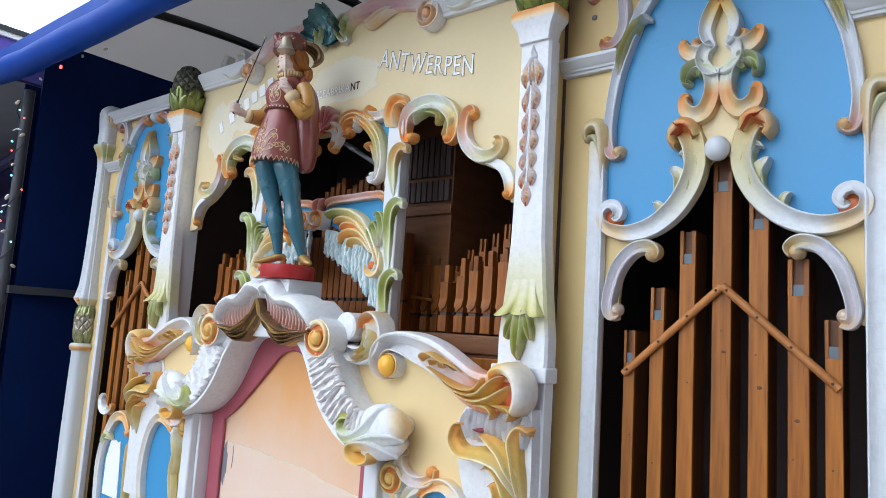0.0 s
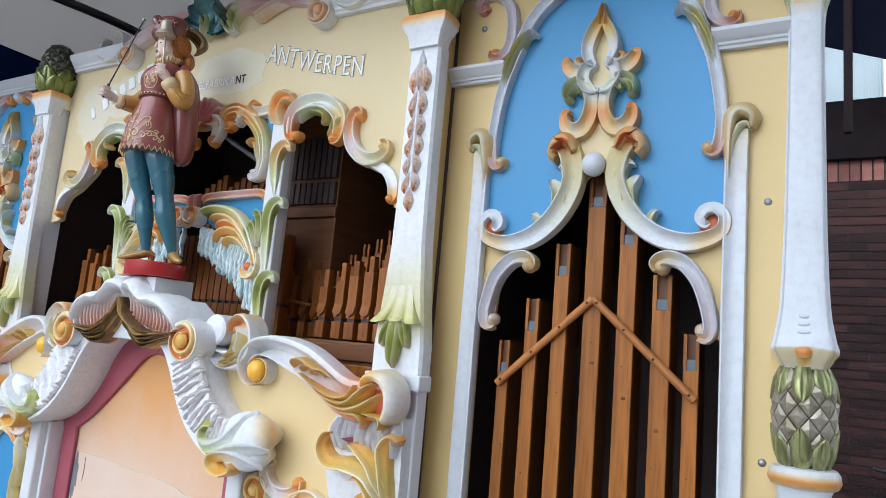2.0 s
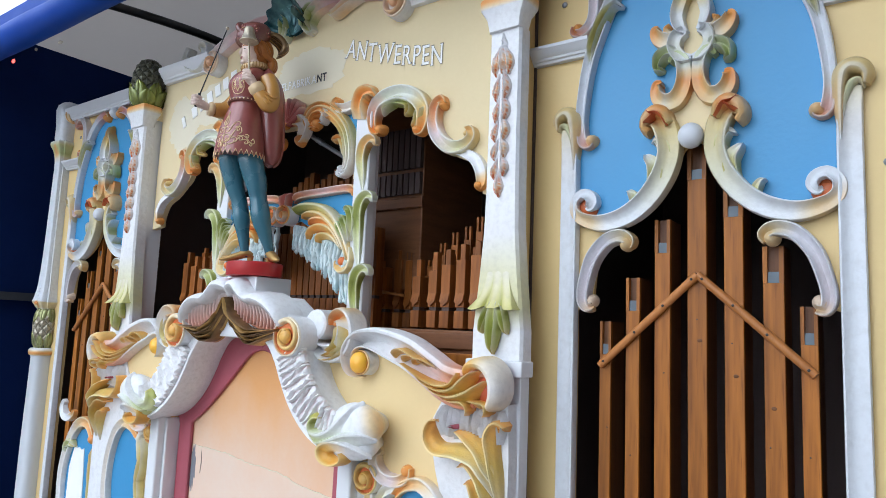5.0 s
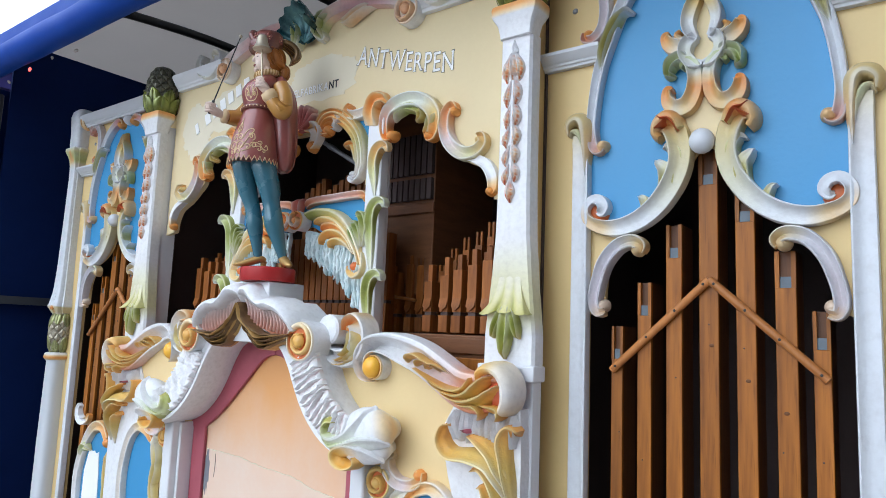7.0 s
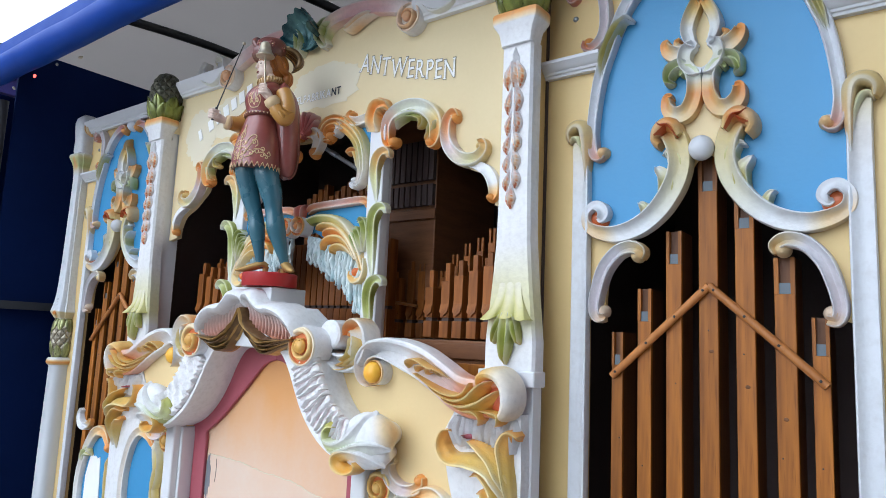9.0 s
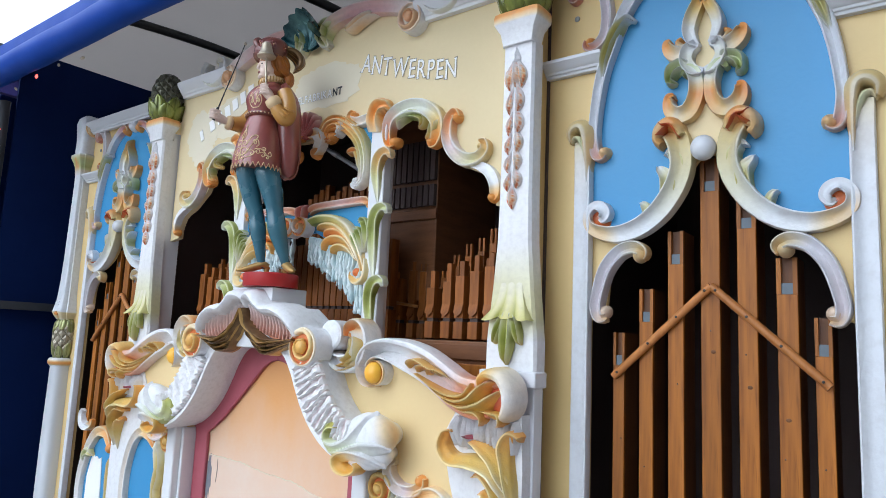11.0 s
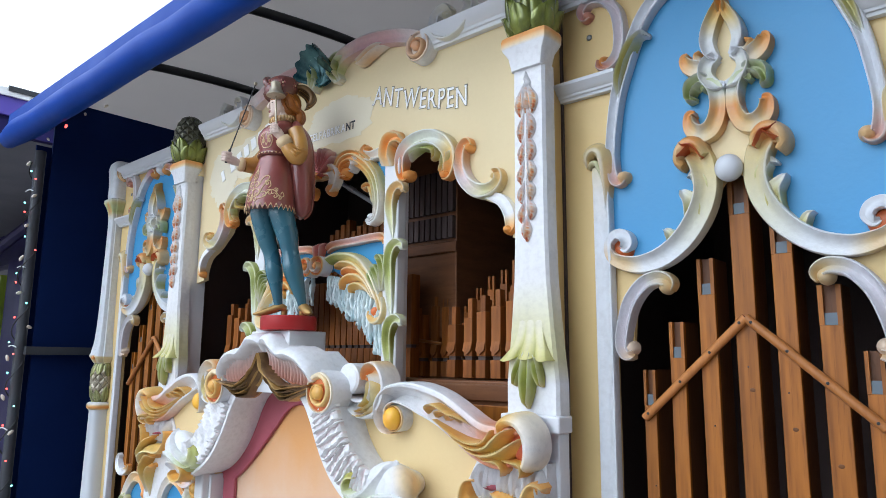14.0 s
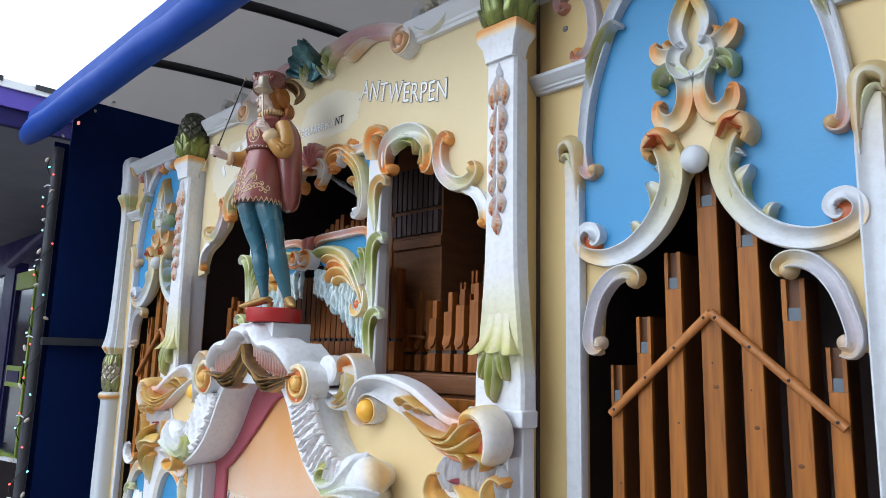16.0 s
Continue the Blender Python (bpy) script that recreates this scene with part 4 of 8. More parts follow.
for x, w, top in PIPES:
    p = bass_pipe(w, top)
    p["group"] = "bass pipes behind the bays"
    p.matrix_world = pose(BAY + x, 0, 0)
    copy_thing(p, pose(-BAY - x, 0, 0))


def brace():
    b = thing("pipe_brace", "pair of honey-brown dowels across the pipes", "brace", "dowel braces across the pipes")
    for s, (x, z) in ((-1, (-0.228, 1.528)), (1, (0.230, 1.535))):
        part("dowel", Shape().tube([(0, 0.138, 1.742, 0.0095), (x, 0.138, z, 0.0095)], 12), DOWEL, b, "round honey-coloured dowel")
        for k in (0.05, 0.33, 0.62, 0.95):
            part("nail", Shape().dome(x * k, 1.742 + (z - 1.742) * k, 0.0032, 0.002, 0.1287, seg=10), BLACK, b)
    b.matrix_world = pose(BAY, 0, 0)
    return b


br = brace()
copy_thing(br, pose(-BAY, 0, 0))


# ---- organ front: middle ----
FASCIA = 0.070
RELIEF = 0.72
middle = thing("organ_middle", "cream carved organ middle bay with arched crest", "organ front")

lower = spline([(0, 2.25), (0.06, 2.25), (0.12, 2.262), (0.18, 2.262), (0.235, 2.225), (0.268, 2.16), (0.282, 2.05)], 5).tolist() + [(0.289, 2.04), (0.355, 2.04), (0.357, 2.12)]
lower += spline([(0.368, 2.20), (0.38, 2.245), (0.43, 2.272), (0.49, 2.274), (0.54, 2.252), (0.565, 2.205), (0.585, 2.14), (0.62, 2.11), (0.672, 2.072), (0.73, 2.045), (0.757, 2.00), (0.762, 1.96)], 4).tolist() + [(0.82, 1.95)]
arch_top = spline([(0.82, 2.56), (0.5, 2.57), (0.44, 2.59), (0.35, 2.617), (0.2, 2.64), (0.0, 2.645)], 5).tolist()
both("fascia", Shape().plate(lower + arch_top, FASCIA, 0.02), CREAM, middle, "cream painted fascia")
# pale retouched patches round the lettering
PATCH_Y = FASCIA - 0.0005
for cx, cz, rx, rz, seed in ((-0.40, 2.415, 0.26, 0.085, 3), (0.06, 2.435, 0.17, 0.080, 5), (-0.66, 2.37, 0.10, 0.11, 8)):
    out = []
    for k in range(72):
        a = 2 * math.pi * k / 72
        q = 1 + 0.28 * noise.noise(Vector((2.2 * math.cos(a), 2.2 * math.sin(a), seed))) + 0.12 * noise.noise(Vector((11 * math.cos(a), 11 * math.sin(a), seed)))
        out.append((cx + rx * q * math.cos(a), cz + rz * q * math.sin(a)))
    part("paint_patch", Shape().plate(out, PATCH_Y - 0.0001 * seed / 3, 0.002), PATCH, middle, "paler retouched paint patch")

# window heads
A = Shape().sweep([(0.402, 2.178, 0.020, 0.040), (0.380, 2.184, 0.030, 0.042), (0.372, 2.212, 0.036, 0.044), (0.376, 2.243, 0.042, 0.048), (0.394, 2.268, 0.046, 0.05), (0.436, 2.282, 0.046, 0.052), (0.487, 2.281, 0.046, 0.052), (0.534, 2.260, 0.048, 0.05), (0.564, 2.224, 0.048, 0.048), (0.567, 2.188, 0.044, 0.046), (0.556, 2.161, 0.034, 0.042), (0.536, 2.158, 0.022, 0.038)], RIM, FASCIA, [(0, 0.95, 0, 0, 0), (0.08, 0.9, 0, 0.1, 0), (0.18, 0.2, 0, 0.35, 0), (0.35, 0, 0.15, 0, 0), (0.6, 0, 0.1, 0, 0), (0.75, 0.3, 0.2, 0, 0), (0.9, 0.75, 0.05, 0, 0), (1, 0.95, 0, 0, 0)], flip=-1).dome(0.397, 2.184, 0.021, 0.048, FASCIA, (0.9, 0, 0, 0), rz=0.018).dome(0.541, 2.163, 0.018, 0.046, FASCIA, (0.85, 0, 0, 0.1), rz=0.015)
both("window_scroll", A, CARVED, middle, "white C-scroll with orange ends")
both("leaf", [Shape().leaf([(0.396, 2.232, 0.02, 0.045), (0.425, 2.254, 0.034, 0.052), (0.468, 2.260, 0.036, 0.054), (0.503, 2.246, 0.032, 0.052), (0.508, 2.224, 0.024, 0.046), (0.486, 2.216, 0.012, 0.04)], FASCIA, [(0, 0, 0.1, 0, 0), (0.5, 0, 0.8, 0, 0), (1, 0.5, 0.2, 0, 0)], 3), Shape().leaf([(0.556, 2.235, 0.02, 0.05), (0.546, 2.20, 0.03, 0.05), (0.536, 2.178, 0.026, 0.046), (0.522, 2.168, 0.012, 0.04)], FASCIA, OG, 2)], CARVED, middle, "olive and orange leaf")
B_ = Shape().sweep([(0.634, 2.222, 0.02, 0.034), (0.620, 2.238, 0.03, 0.038), (0.603, 2.212, 0.036, 0.042), (0.604, 2.165, 0.038, 0.044), (0.625, 2.124, 0.040, 0.044), (0.665, 2.095, 0.042, 0.044), (0.706, 2.094, 0.036, 0.042), (0.731, 2.114, 0.03, 0.04), (0.726, 2.136, 0.024, 0.036), (0.708, 2.138, 0.018, 0.032)], RIM, FASCIA, [(0, 0.8, 0, 0, 0), (0.15, 0.5, 0, 0.3, 0), (0.4, 0, 0, 0.15, 0), (0.7, 0.05, 0.28, 0.05, 0), (1, 0.5, 0.1, 0.05, 0)], flip=-1).dome(0.628, 2.222, 0.014, 0.040, FASCIA, ORANGE_TINT).dome(0.712, 2.128, 0.012, 0.036, FASCIA, (0.4, 0.2, 0, 0))
both("window_scroll", B_, CARVED, middle, "white S-scroll with orange curls")
both("window_scroll", Shape().sweep([(0.680, 2.080, 0.014, 0.03), (0.712, 2.072, 0.026, 0.036), (0.745, 2.052, 0.030, 0.038), (0.764, 2.020, 0.030, 0.038), (0.767, 1.99, 0.026, 0.036), (0.758, 1.974, 0.018, 0.034)], LIPPED, FASCIA, O_END, flip=1).dome(0.756, 1.980, 0.014, 0.04, FASCIA, (0.85, 0.05, 0, 0)), CARVED, middle, "white drop scroll with orange tip")
both("crown_scroll", Shape().sweep([(0.212, 2.312, 0.018, 0.034), (0.200, 2.302, 0.024, 0.036), (0.206, 2.284, 0.030, 0.042), (0.244, 2.273, 0.034, 0.042), (0.290, 2.280, 0.034, 0.04), (0.314, 2.304, 0.028, 0.038), (0.308, 2.322, 0.020, 0.034), (0.292, 2.320, 0.014, 0.03)], RIM, FASCIA, O_BOTH, flip=-1).dome(0.212, 2.303, 0.011, 0.038, FASCIA, ORANGE_TINT).dome(0.297, 2.312, 0.010, 0.034, FASCIA, (0.1, 0, 0.3, 0)), CARVED, middle, "white scroll with orange tips")
E_ = Shape().sweep([(0.122, 2.236, 0.022, 0.038), (0.100, 2.240, 0.032, 0.042), (0.088, 2.262, 0.042, 0.046), (0.108, 2.285, 0.046, 0.048), (0.154, 2.286, 0.048, 0.05), (0.212, 2.254, 0.05, 0.05), (0.256, 2.207, 0.05, 0.05), (0.276, 2.156, 0.048, 0.05), (0.280, 2.109, 0.044, 0.048), (0.268, 2.075, 0.034, 0.044), (0.244, 2.066, 0.026, 0.04), (0.232, 2.080, 0.018, 0.036)], FLUTE, FASCIA, [(0, 0.9, 0, 0, 0), (0.15, 0.75, 0, 0, 0.1), (0.4, 0.55, 0.1, 0, 0.1), (0.65, 0.15, 0.35, 0, 0), (0.85, 0.1, 0, 0, 0), (1, 0, 0, 0, 0)], flip=-1).dome(0.243, 2.082, 0.013, 0.044, FASCIA).dome(0.116, 2.245, 0.018, 0.044, FASCIA, ORANGE_TINT)
both("window_scroll", E_, CARVED, middle, "fluted orange and white scroll")
both("leaf", [Shape().leaf([(0.262, 2.10, 0.02, 0.04), (0.260, 2.145, 0.028, 0.05), (0.242, 2.178, 0.030, 0.05), (0.214, 2.180, 0.018, 0.046), (0.205, 2.168, 0.010, 0.04)], FASCIA, [(0, 0, 0.2, 0, 0), (0.5, 0.4, 0.2, 0, 0.2), (1, 0.7, 0, 0, 0)], 2), Shape().leaf([(0.14, 2.29, 0.016, 0.05), (0.165, 2.27, 0.03, 0.052), (0.155, 2.248, 0.026, 0.05), (0.133, 2.25, 0.012, 0.04)], FASCIA, O_START, 2)], CARVED, middle, "orange leaf")
for k in range(-3, 4):
    a = radians(90 + 20 * k)
    shell = Shape().sweep([(0.005 * k, 2.255, 0.006, 0.03), (0.045 * math.cos(a), 2.262 + 0.04 * math.sin(a), 0.018, 0.045), (0.075 * math.cos(a), 2.262 + 0.072 * math.sin(a), 0.016, 0.05), (0.085 * math.cos(a), 2.262 + 0.082 * math.sin(a), 0.006, 0.04)], ROUND, FASCIA - 0.01, [(0, 0.1, 0, 0.9, 0), (0.7, 0, 0, 0.8, 0), (1, 0.1, 0, 0.2, 0)])
    part("shell_rib", shell, CARVED, middle, "pink carved shell rib")
both("pendant", Shape().sweep([(0.02, 2.265, 0.03, 0.04), (0.055, 2.262, 0.04, 0.046), (0.075, 2.235, 0.04, 0.046), (0.06, 2.205, 0.034, 0.042), (0.04, 2.195, 0.022, 0.036)], RIM, FASCIA - 0.006, O_BOTH, flip=-1).dome(0.048, 2.198, 0.022, 0.046, FASCIA - 0.006, ORANGE_TINT), CARVED, middle, "orange pendant scroll")

# crest arch and top mouldings
band = [(0.475, 2.548, 0.026, 0.05), (0.46, 2.585, 0.040, 0.06), (0.36, 2.628, 0.042, 0.06), (0.22, 2.655, 0.042, 0.06), (0.10, 2.645, 0.040, 0.06), (0.055, 2.60, 0.038, 0.06), (0.07, 2.565, 0.028, 0.05)]
both("crest_band", Shape().sweep(band, LIPPED, FASCIA, [(0, 0.2, 0, 0.1, 0), (0.2, 0.05, 0, 0.1, 0), (0.4, 0, 0, 0.42, 0), (0.65, 0, 0, 0.40, 0), (0.8, 0.2, 0, 0.1, 0), (0.9, 0, 0.5, 0, 0), (1, 0, 0.1, 0, 0)], flip=1), CARVED, middle, "white and pink crest band")
both("crest_leaf", [Shape().leaf([(0.30, 2.63, 0.012, 0.06), (0.24, 2.62, 0.03, 0.066), (0.19, 2.60, 0.03, 0.066), (0.16, 2.60, 0.012, 0.06)], FASCIA, [(0, 0.05, 0, 0.05, 0), (0.6, 0.3, 0, 0.1, 0), (1, 0.2, 0.05, 0, 0)], 2, notch=0.1), Shape().leaf([(0.10, 2.66, 0.02, 0.06), (0.062, 2.64, 0.04, 0.075), (0.05, 2.60, 0.045, 0.08), (0.07, 2.565, 0.012, 0.06)], FASCIA, [(0, 0, 0.2, 0, 0), (0.5, 0, 0.85, 0, 0), (1, 0.1, 0.2, 0, 0)], 3)], CARVED, middle, "olive leaf of the crest")
both("rosette", Shape().volute(0.452, 2.562, 0.046, FASCIA - 0.05, 0.05, 1.2, 2.0, 1, [(0, 0.2, 0, 0.1, 0), (1, 0.4, 0, 0.2, 0)], (0.35, 0, 0.25, 0)), CARVED, middle, "round pink-eyed rosette")
both("crest_scroll", Shape().sweep([(0.56, 2.64, 0.02, 0.04), (0.545, 2.655, 0.03, 0.05), (0.515, 2.64, 0.036, 0.055), (0.515, 2.60, 0.04, 0.06), (0.555, 2.575, 0.044, 0.06), (0.61, 2.585, 0.04, 0.06), (0.64, 2.625, 0.034, 0.055), (0.625, 2.66, 0.024, 0.05)], RIM, FASCIA, [(0, 0.1, 0.1, 0, 0), (0.3, 0, 0, 0, 0), (0.6, 0, 0.12, 0, 0), (1, 0.05, 0.05, 0, 0)], flip=-1).dome(0.545, 2.636, 0.014, 0.05, FASCIA, (0.1, 0.15, 0, 0)), CARVED, middle, "white curled scroll on the cornice")
both("top_cornice", moulding([(0.47, 0.80)], 2.548, 2.605, FASCIA, 0.05), WHITE, middle, "white stepped moulding")
def scallop(cx, cz, big, y0, lean=0.0):
    """A fluted shell that stands like a fan, hollow to the front, its rim curled and notched."""
    rings = []
    angles = np.linspace(radians(18), radians(158), 61)
    for q in np.linspace(0.05, 1, 15):
        ring = []
        for t in angles:
            flute = math.cos(17 * (t - radians(88)))
            rim = big * (1 + 0.022 * flute + 0.03 * noise.noise(Vector((4 * t, 0, 2.0)))) * (0.80 + 0.24 * math.sin(1.29 * (t - radians(18))) ** 0.8)
            out = 0.012 + 0.030 * q - 0.040 * math.sin(math.pi * q) * 0.5 + 0.050 * max(0, q - 0.8) / 0.2 * (0.5 + 0.5 * math.cos(t)) + 0.0055 * q * flute
            ring.append((cx + q * rim * math.cos(t) + lean * q, y0 - out, cz + q * rim * math.sin(t)))
        rings.append(ring)
    front = Shape().grid(rings, None, 0, caps=False)
    back = [[(x, y + 0.012, z) for x, y, z in r] for r in rings]
    front.grid(back, None, 0, caps=False)
    front.grid([rings[-1], back[-1]], None, 0, caps=False)
    return front


part("crest_shell", scallop(-0.010, 2.563, 0.123, 0.042, -0.006), TEAL, middle, "dark teal fluted shell", sharp=60)

# posts between the three windows
post = Shape().box(0.307, 0.368, 0.045, 0.081, 1.57, 2.27)
both("post", post, WHITE, middle, "white square post", 0.004)
both("blue_panel", Shape().plate([(0.222, 2.285), (0.235, 2.225), (0.268, 2.16), (0.3065, 2.10), (0.3065, 2.29)], 0.0655, 0.004), BLUE, middle, "sky blue panel")
both("post_strip", Shape().box(0.312, 0.3625, 0.081, 0.094, 1.58, 2.25), WHITE, middle)
both("post_cap", Shape().leaf([(0.320, 2.225, 0.06, 0.03), (0.328, 2.268, 0.070, 0.044), (0.348, 2.296, 0.066, 0.052), (0.376, 2.298, 0.040, 0.044), (0.388, 2.285, 0.02, 0.036)], 0.045, [(0, 0.3, 0, 0, 0), (0.5, 0.95, 0, 0, 0), (1, 0.6, 0, 0, 0)], 3, notch=0.15), CARVED, middle, "orange fluted post cap")
for dz, lower, tint in ((0.170, 0.070, [(0, 0, 0.1, 0, 0), (0.4, 0.05, 0.35, 0, 0.1), (0.7, 0.45, 0.15, 0.05, 0.1), (1, 0.3, 0, 0, 0)]), (0.0, 0.0, [(0, 0, 0.05, 0, 0), (0.35, 0, 0.35, 0, 0.03), (0.6, 0, 0.8, 0, 0.05), (0.8, 0, 0.55, 0, 0.05), (1, 0, 0.1, 0, 0)]), (-0.217, 0.045, [(0, 0, 0.05, 0, 0), (0.35, 0.02, 0.55, 0, 0.05), (0.6, 0, 0.9, 0, 0.1), (0.8, 0, 0.5, 0, 0.05), (1, 0, 0.1, 0, 0)])):
    rows = [(0.349, 1.760 + lower, 0.006, 0.006), (0.347, 1.815 + lower * 0.8, 0.024, 0.016), (0.344, 1.880 + lower * 0.4, 0.034, 0.024), (0.345, 1.935, 0.037, 0.030), (0.358, 1.968, 0.037, 0.036), (0.381, 1.982, 0.030, 0.038), (0.398, 1.976, 0.022, 0.036), (0.402, 1.962, 0.012, 0.030)]
    both("leaf", Shape().sweep([(x, z + dz, w, h) for x, z, w, h in rows], RIM, 0.047, tint, flip=1), CARVED, middle, "olive acanthus leaf")

# shelf, plume and icicle fringe of the middle window
both("shelf_moulding", Shape().sweep([(0.03, 1.996, 0.02, 0.02), (0.045, 2.006, 0.028, 0.03), (0.08, 2.012, 0.026, 0.034), (0.17, 2.014, 0.026, 0.034), (0.27, 2.016, 0.026, 0.034), (0.297, 2.010, 0.026, 0.03), (0.303, 1.994, 0.018, 0.02)], RIM, 0.068, [(0, 0.4, 0, 0.5, 0), (0.2, 0.2, 0, 0.3, 0), (0.5, 0.05, 0, 0.25, 0), (0.85, 0.2, 0, 0.3, 0), (1, 0.8, 0, 0, 0)], flip=1), CARVED, middle, "white and pink shelf moulding")
both("blue_rail", Shape().plate([(0.0, 1.925), (0.06, 1.93), (0.12, 1.9), (0.2, 1.86), (0.3065, 1.79), (0.3065, 2.004), (0.0, 2.0)], 0.066, 0.012), BLUE, middle, "sky blue rail")
PL = 0.062
PLUMED = [(-1, 0), (-0.97, 0.45), (-0.86, 0.80), (-0.66, 0.98), (-0.4, 1.0), (-0.1, 0.92), (0.25, 0.80), (0.6, 0.68), (0.88, 0.52), (0.97, 0.3), (1, 0)]
FEATHERS = (([(0.053, 1.934, 0.006, 0.034), (0.046, 1.949, 0.018, 0.042), (0.060, 1.962, 0.026, 0.046), (0.106, 1.969, 0.030, 0.048), (0.165, 1.962, 0.031, 0.048), (0.214, 1.942, 0.030, 0.048), (0.250, 1.909, 0.029, 0.048), (0.278, 1.869, 0.027, 0.048), (0.303, 1.822, 0.026, 0.046), (0.314, 1.790, 0.022, 0.044)], [(0, 0, 0.5, 0, 0.1), (0.15, 0, 0.75, 0, 0.1), (0.35, 0.03, 0.4, 0, 0.3), (0.55, 0.05, 0.08, 0, 0.3), (0.8, 0.06, 0, 0, 0.3), (1, 0.3, 0, 0, 0.4)]),
            ([(0.098, 1.930, 0.006, 0.036), (0.106, 1.940, 0.016, 0.044), (0.136, 1.944, 0.024, 0.048), (0.182, 1.934, 0.026, 0.050), (0.225, 1.907, 0.026, 0.052), (0.260, 1.872, 0.024, 0.052), (0.288, 1.830, 0.020, 0.050), (0.302, 1.795, 0.012, 0.046)], [(0, 0.5, 0.1, 0, 0.4), (0.3, 0.2, 0.15, 0, 0.45), (0.7, 0.1, 0.03, 0, 0.35), (1, 0.2, 0, 0, 0.3)]),
            ([(0.132, 1.908, 0.006, 0.038), (0.142, 1.919, 0.020, 0.048), (0.168, 1.922, 0.026, 0.052), (0.205, 1.914, 0.026, 0.054), (0.240, 1.891, 0.022, 0.054), (0.266, 1.862, 0.018, 0.052), (0.288, 1.826, 0.010, 0.048)], [(0, 0.9, 0, 0.15, 0), (0.35, 0.85, 0, 0.1, 0.1), (0.6, 0.4, 0, 0, 0.4), (1, 0.1, 0, 0, 0.3)]),
            ([(0.128, 1.864, 0.006, 0.038), (0.134, 1.880, 0.020, 0.048), (0.152, 1.893, 0.028, 0.052), (0.184, 1.899, 0.028, 0.054), (0.224, 1.890, 0.024, 0.056), (0.256, 1.865, 0.020, 0.054), (0.284, 1.826, 0.010, 0.050)], [(0, 0.55, 0, 0, 0.4), (0.3, 0.65, 0, 0.03, 0.35), (0.55, 0.2, 0.03, 0, 0.5), (1, 0.1, 0, 0, 0.3)]),
            ([(0.170, 1.852, 0.006, 0.038), (0.176, 1.864, 0.020, 0.048), (0.194, 1.871, 0.024, 0.052), (0.220, 1.869, 0.024, 0.054), (0.250, 1.855, 0.020, 0.054), (0.276, 1.830, 0.012, 0.050)], [(0, 0.5, 0.05, 0, 0.4), (0.3, 0.3, 0.05, 0, 0.6), (0.7, 0.15, 0, 0, 0.45), (1, 0.1, 0, 0, 0.3)]),
            ([(0.312, 1.830, 0.012, 0.040), (0.316, 1.795, 0.026, 0.048), (0.308, 1.770, 0.027, 0.050), (0.284, 1.762, 0.024, 0.048), (0.264, 1.774, 0.018, 0.044), (0.259, 1.792, 0.008, 0.038)], [(0, 0.05, 0, 0, 0.3), (0.4, 0.1, 0, 0, 0.4), (0.7, 0.2, 0, 0, 0.5), (1, 0.4, 0, 0, 0.4)]))
for rows, tint in FEATHERS:
    both("plume", Shape().sweep(rows, PLUMED, PL, tint, flip=-1, per=7), CARVED, middle, "soft yellow, orange and olive plume")
both("plume_eye", Shape().dome(0.279, 1.790, 0.020, 0.040, PL, (0.95, 0, 0.4, 0), rz=0.018), CARVED, middle, "red-orange eye of the curl")
green_finger = [(0, 0, 0, 0, 0.15), (0.4, 0, 0.4, 0, 0.1), (0.75, 0, 0.95, 0, 0), (0.92, 0, 0.5, 0, 0), (1, 0, 0.1, 0, 0)]
for rows in ([(0.312, 1.850, 0.010, 0.034), (0.321, 1.895, 0.026, 0.044), (0.315, 1.932, 0.026, 0.046), (0.300, 1.949, 0.020, 0.044), (0.285, 1.944, 0.008, 0.036)],
             [(0.308, 1.850, 0.008, 0.036), (0.301, 1.888, 0.022, 0.048), (0.286, 1.918, 0.020, 0.050), (0.268, 1.928, 0.008, 0.040)],
             [(0.304, 1.838, 0.006, 0.038), (0.286, 1.873, 0.018, 0.050), (0.268, 1.902, 0.016, 0.050), (0.259, 1.908, 0.006, 0.040)]):
    both("leaf", Shape().sweep(rows, RIM, PL - 0.006, green_finger), CARVED, middle, "olive leaf finger with cream edge")
rng = random.Random(4)
for i in range(34):
    x = 0.050 + 0.256 * i / 33
    top = np.interp(x, [0.05, 0.10, 0.15, 0.20, 0.25, 0.31], [1.915, 1.905, 1.885, 1.870, 1.850, 1.800])
    step = 0.050 + 0.256 * (i - i % 4 + 1.5) / 33
    low = np.interp(step, [0.047, 0.066, 0.103, 0.154, 0.193, 0.234, 0.275, 0.31], [1.850, 1.822, 1.812, 1.775, 1.757, 1.717, 1.668, 1.655]) + rng.uniform(-0.009, 0.009)
    wob = lambda: rng.uniform(-0.003, 0.003)
    both("icicle", Shape().sweep([(x, top, 0.008, 0.016), (x + wob(), (2 * top + low) / 3, 0.011, 0.024 + wob()), (x + wob(), (top + 2 * low) / 3, 0.012, 0.022 + wob()), (x + wob(), low + 0.004, 0.011, 0.014), (x, low, 0.008, 0.008)], ROUND, 0.066 + rng.uniform(-0.012, 0.006), per=5).weathered(0.007, 75.0, 4.0 * i), ICE, middle)

part("shell", Shape().leaf([(0.0, 2.025, 0.05, 0.03), (0.0, 2.0, 0.055, 0.04), (0.0, 1.972, 0.04, 0.036), (0, 1.955, 0.01, 0.03)], 0.06, [(0, 0.1, 0, 0.9, 0), (1, 0.3, 0, 0.6, 0)], 2, notch=0.1), CARVED, middle, "red-pink carved shell")
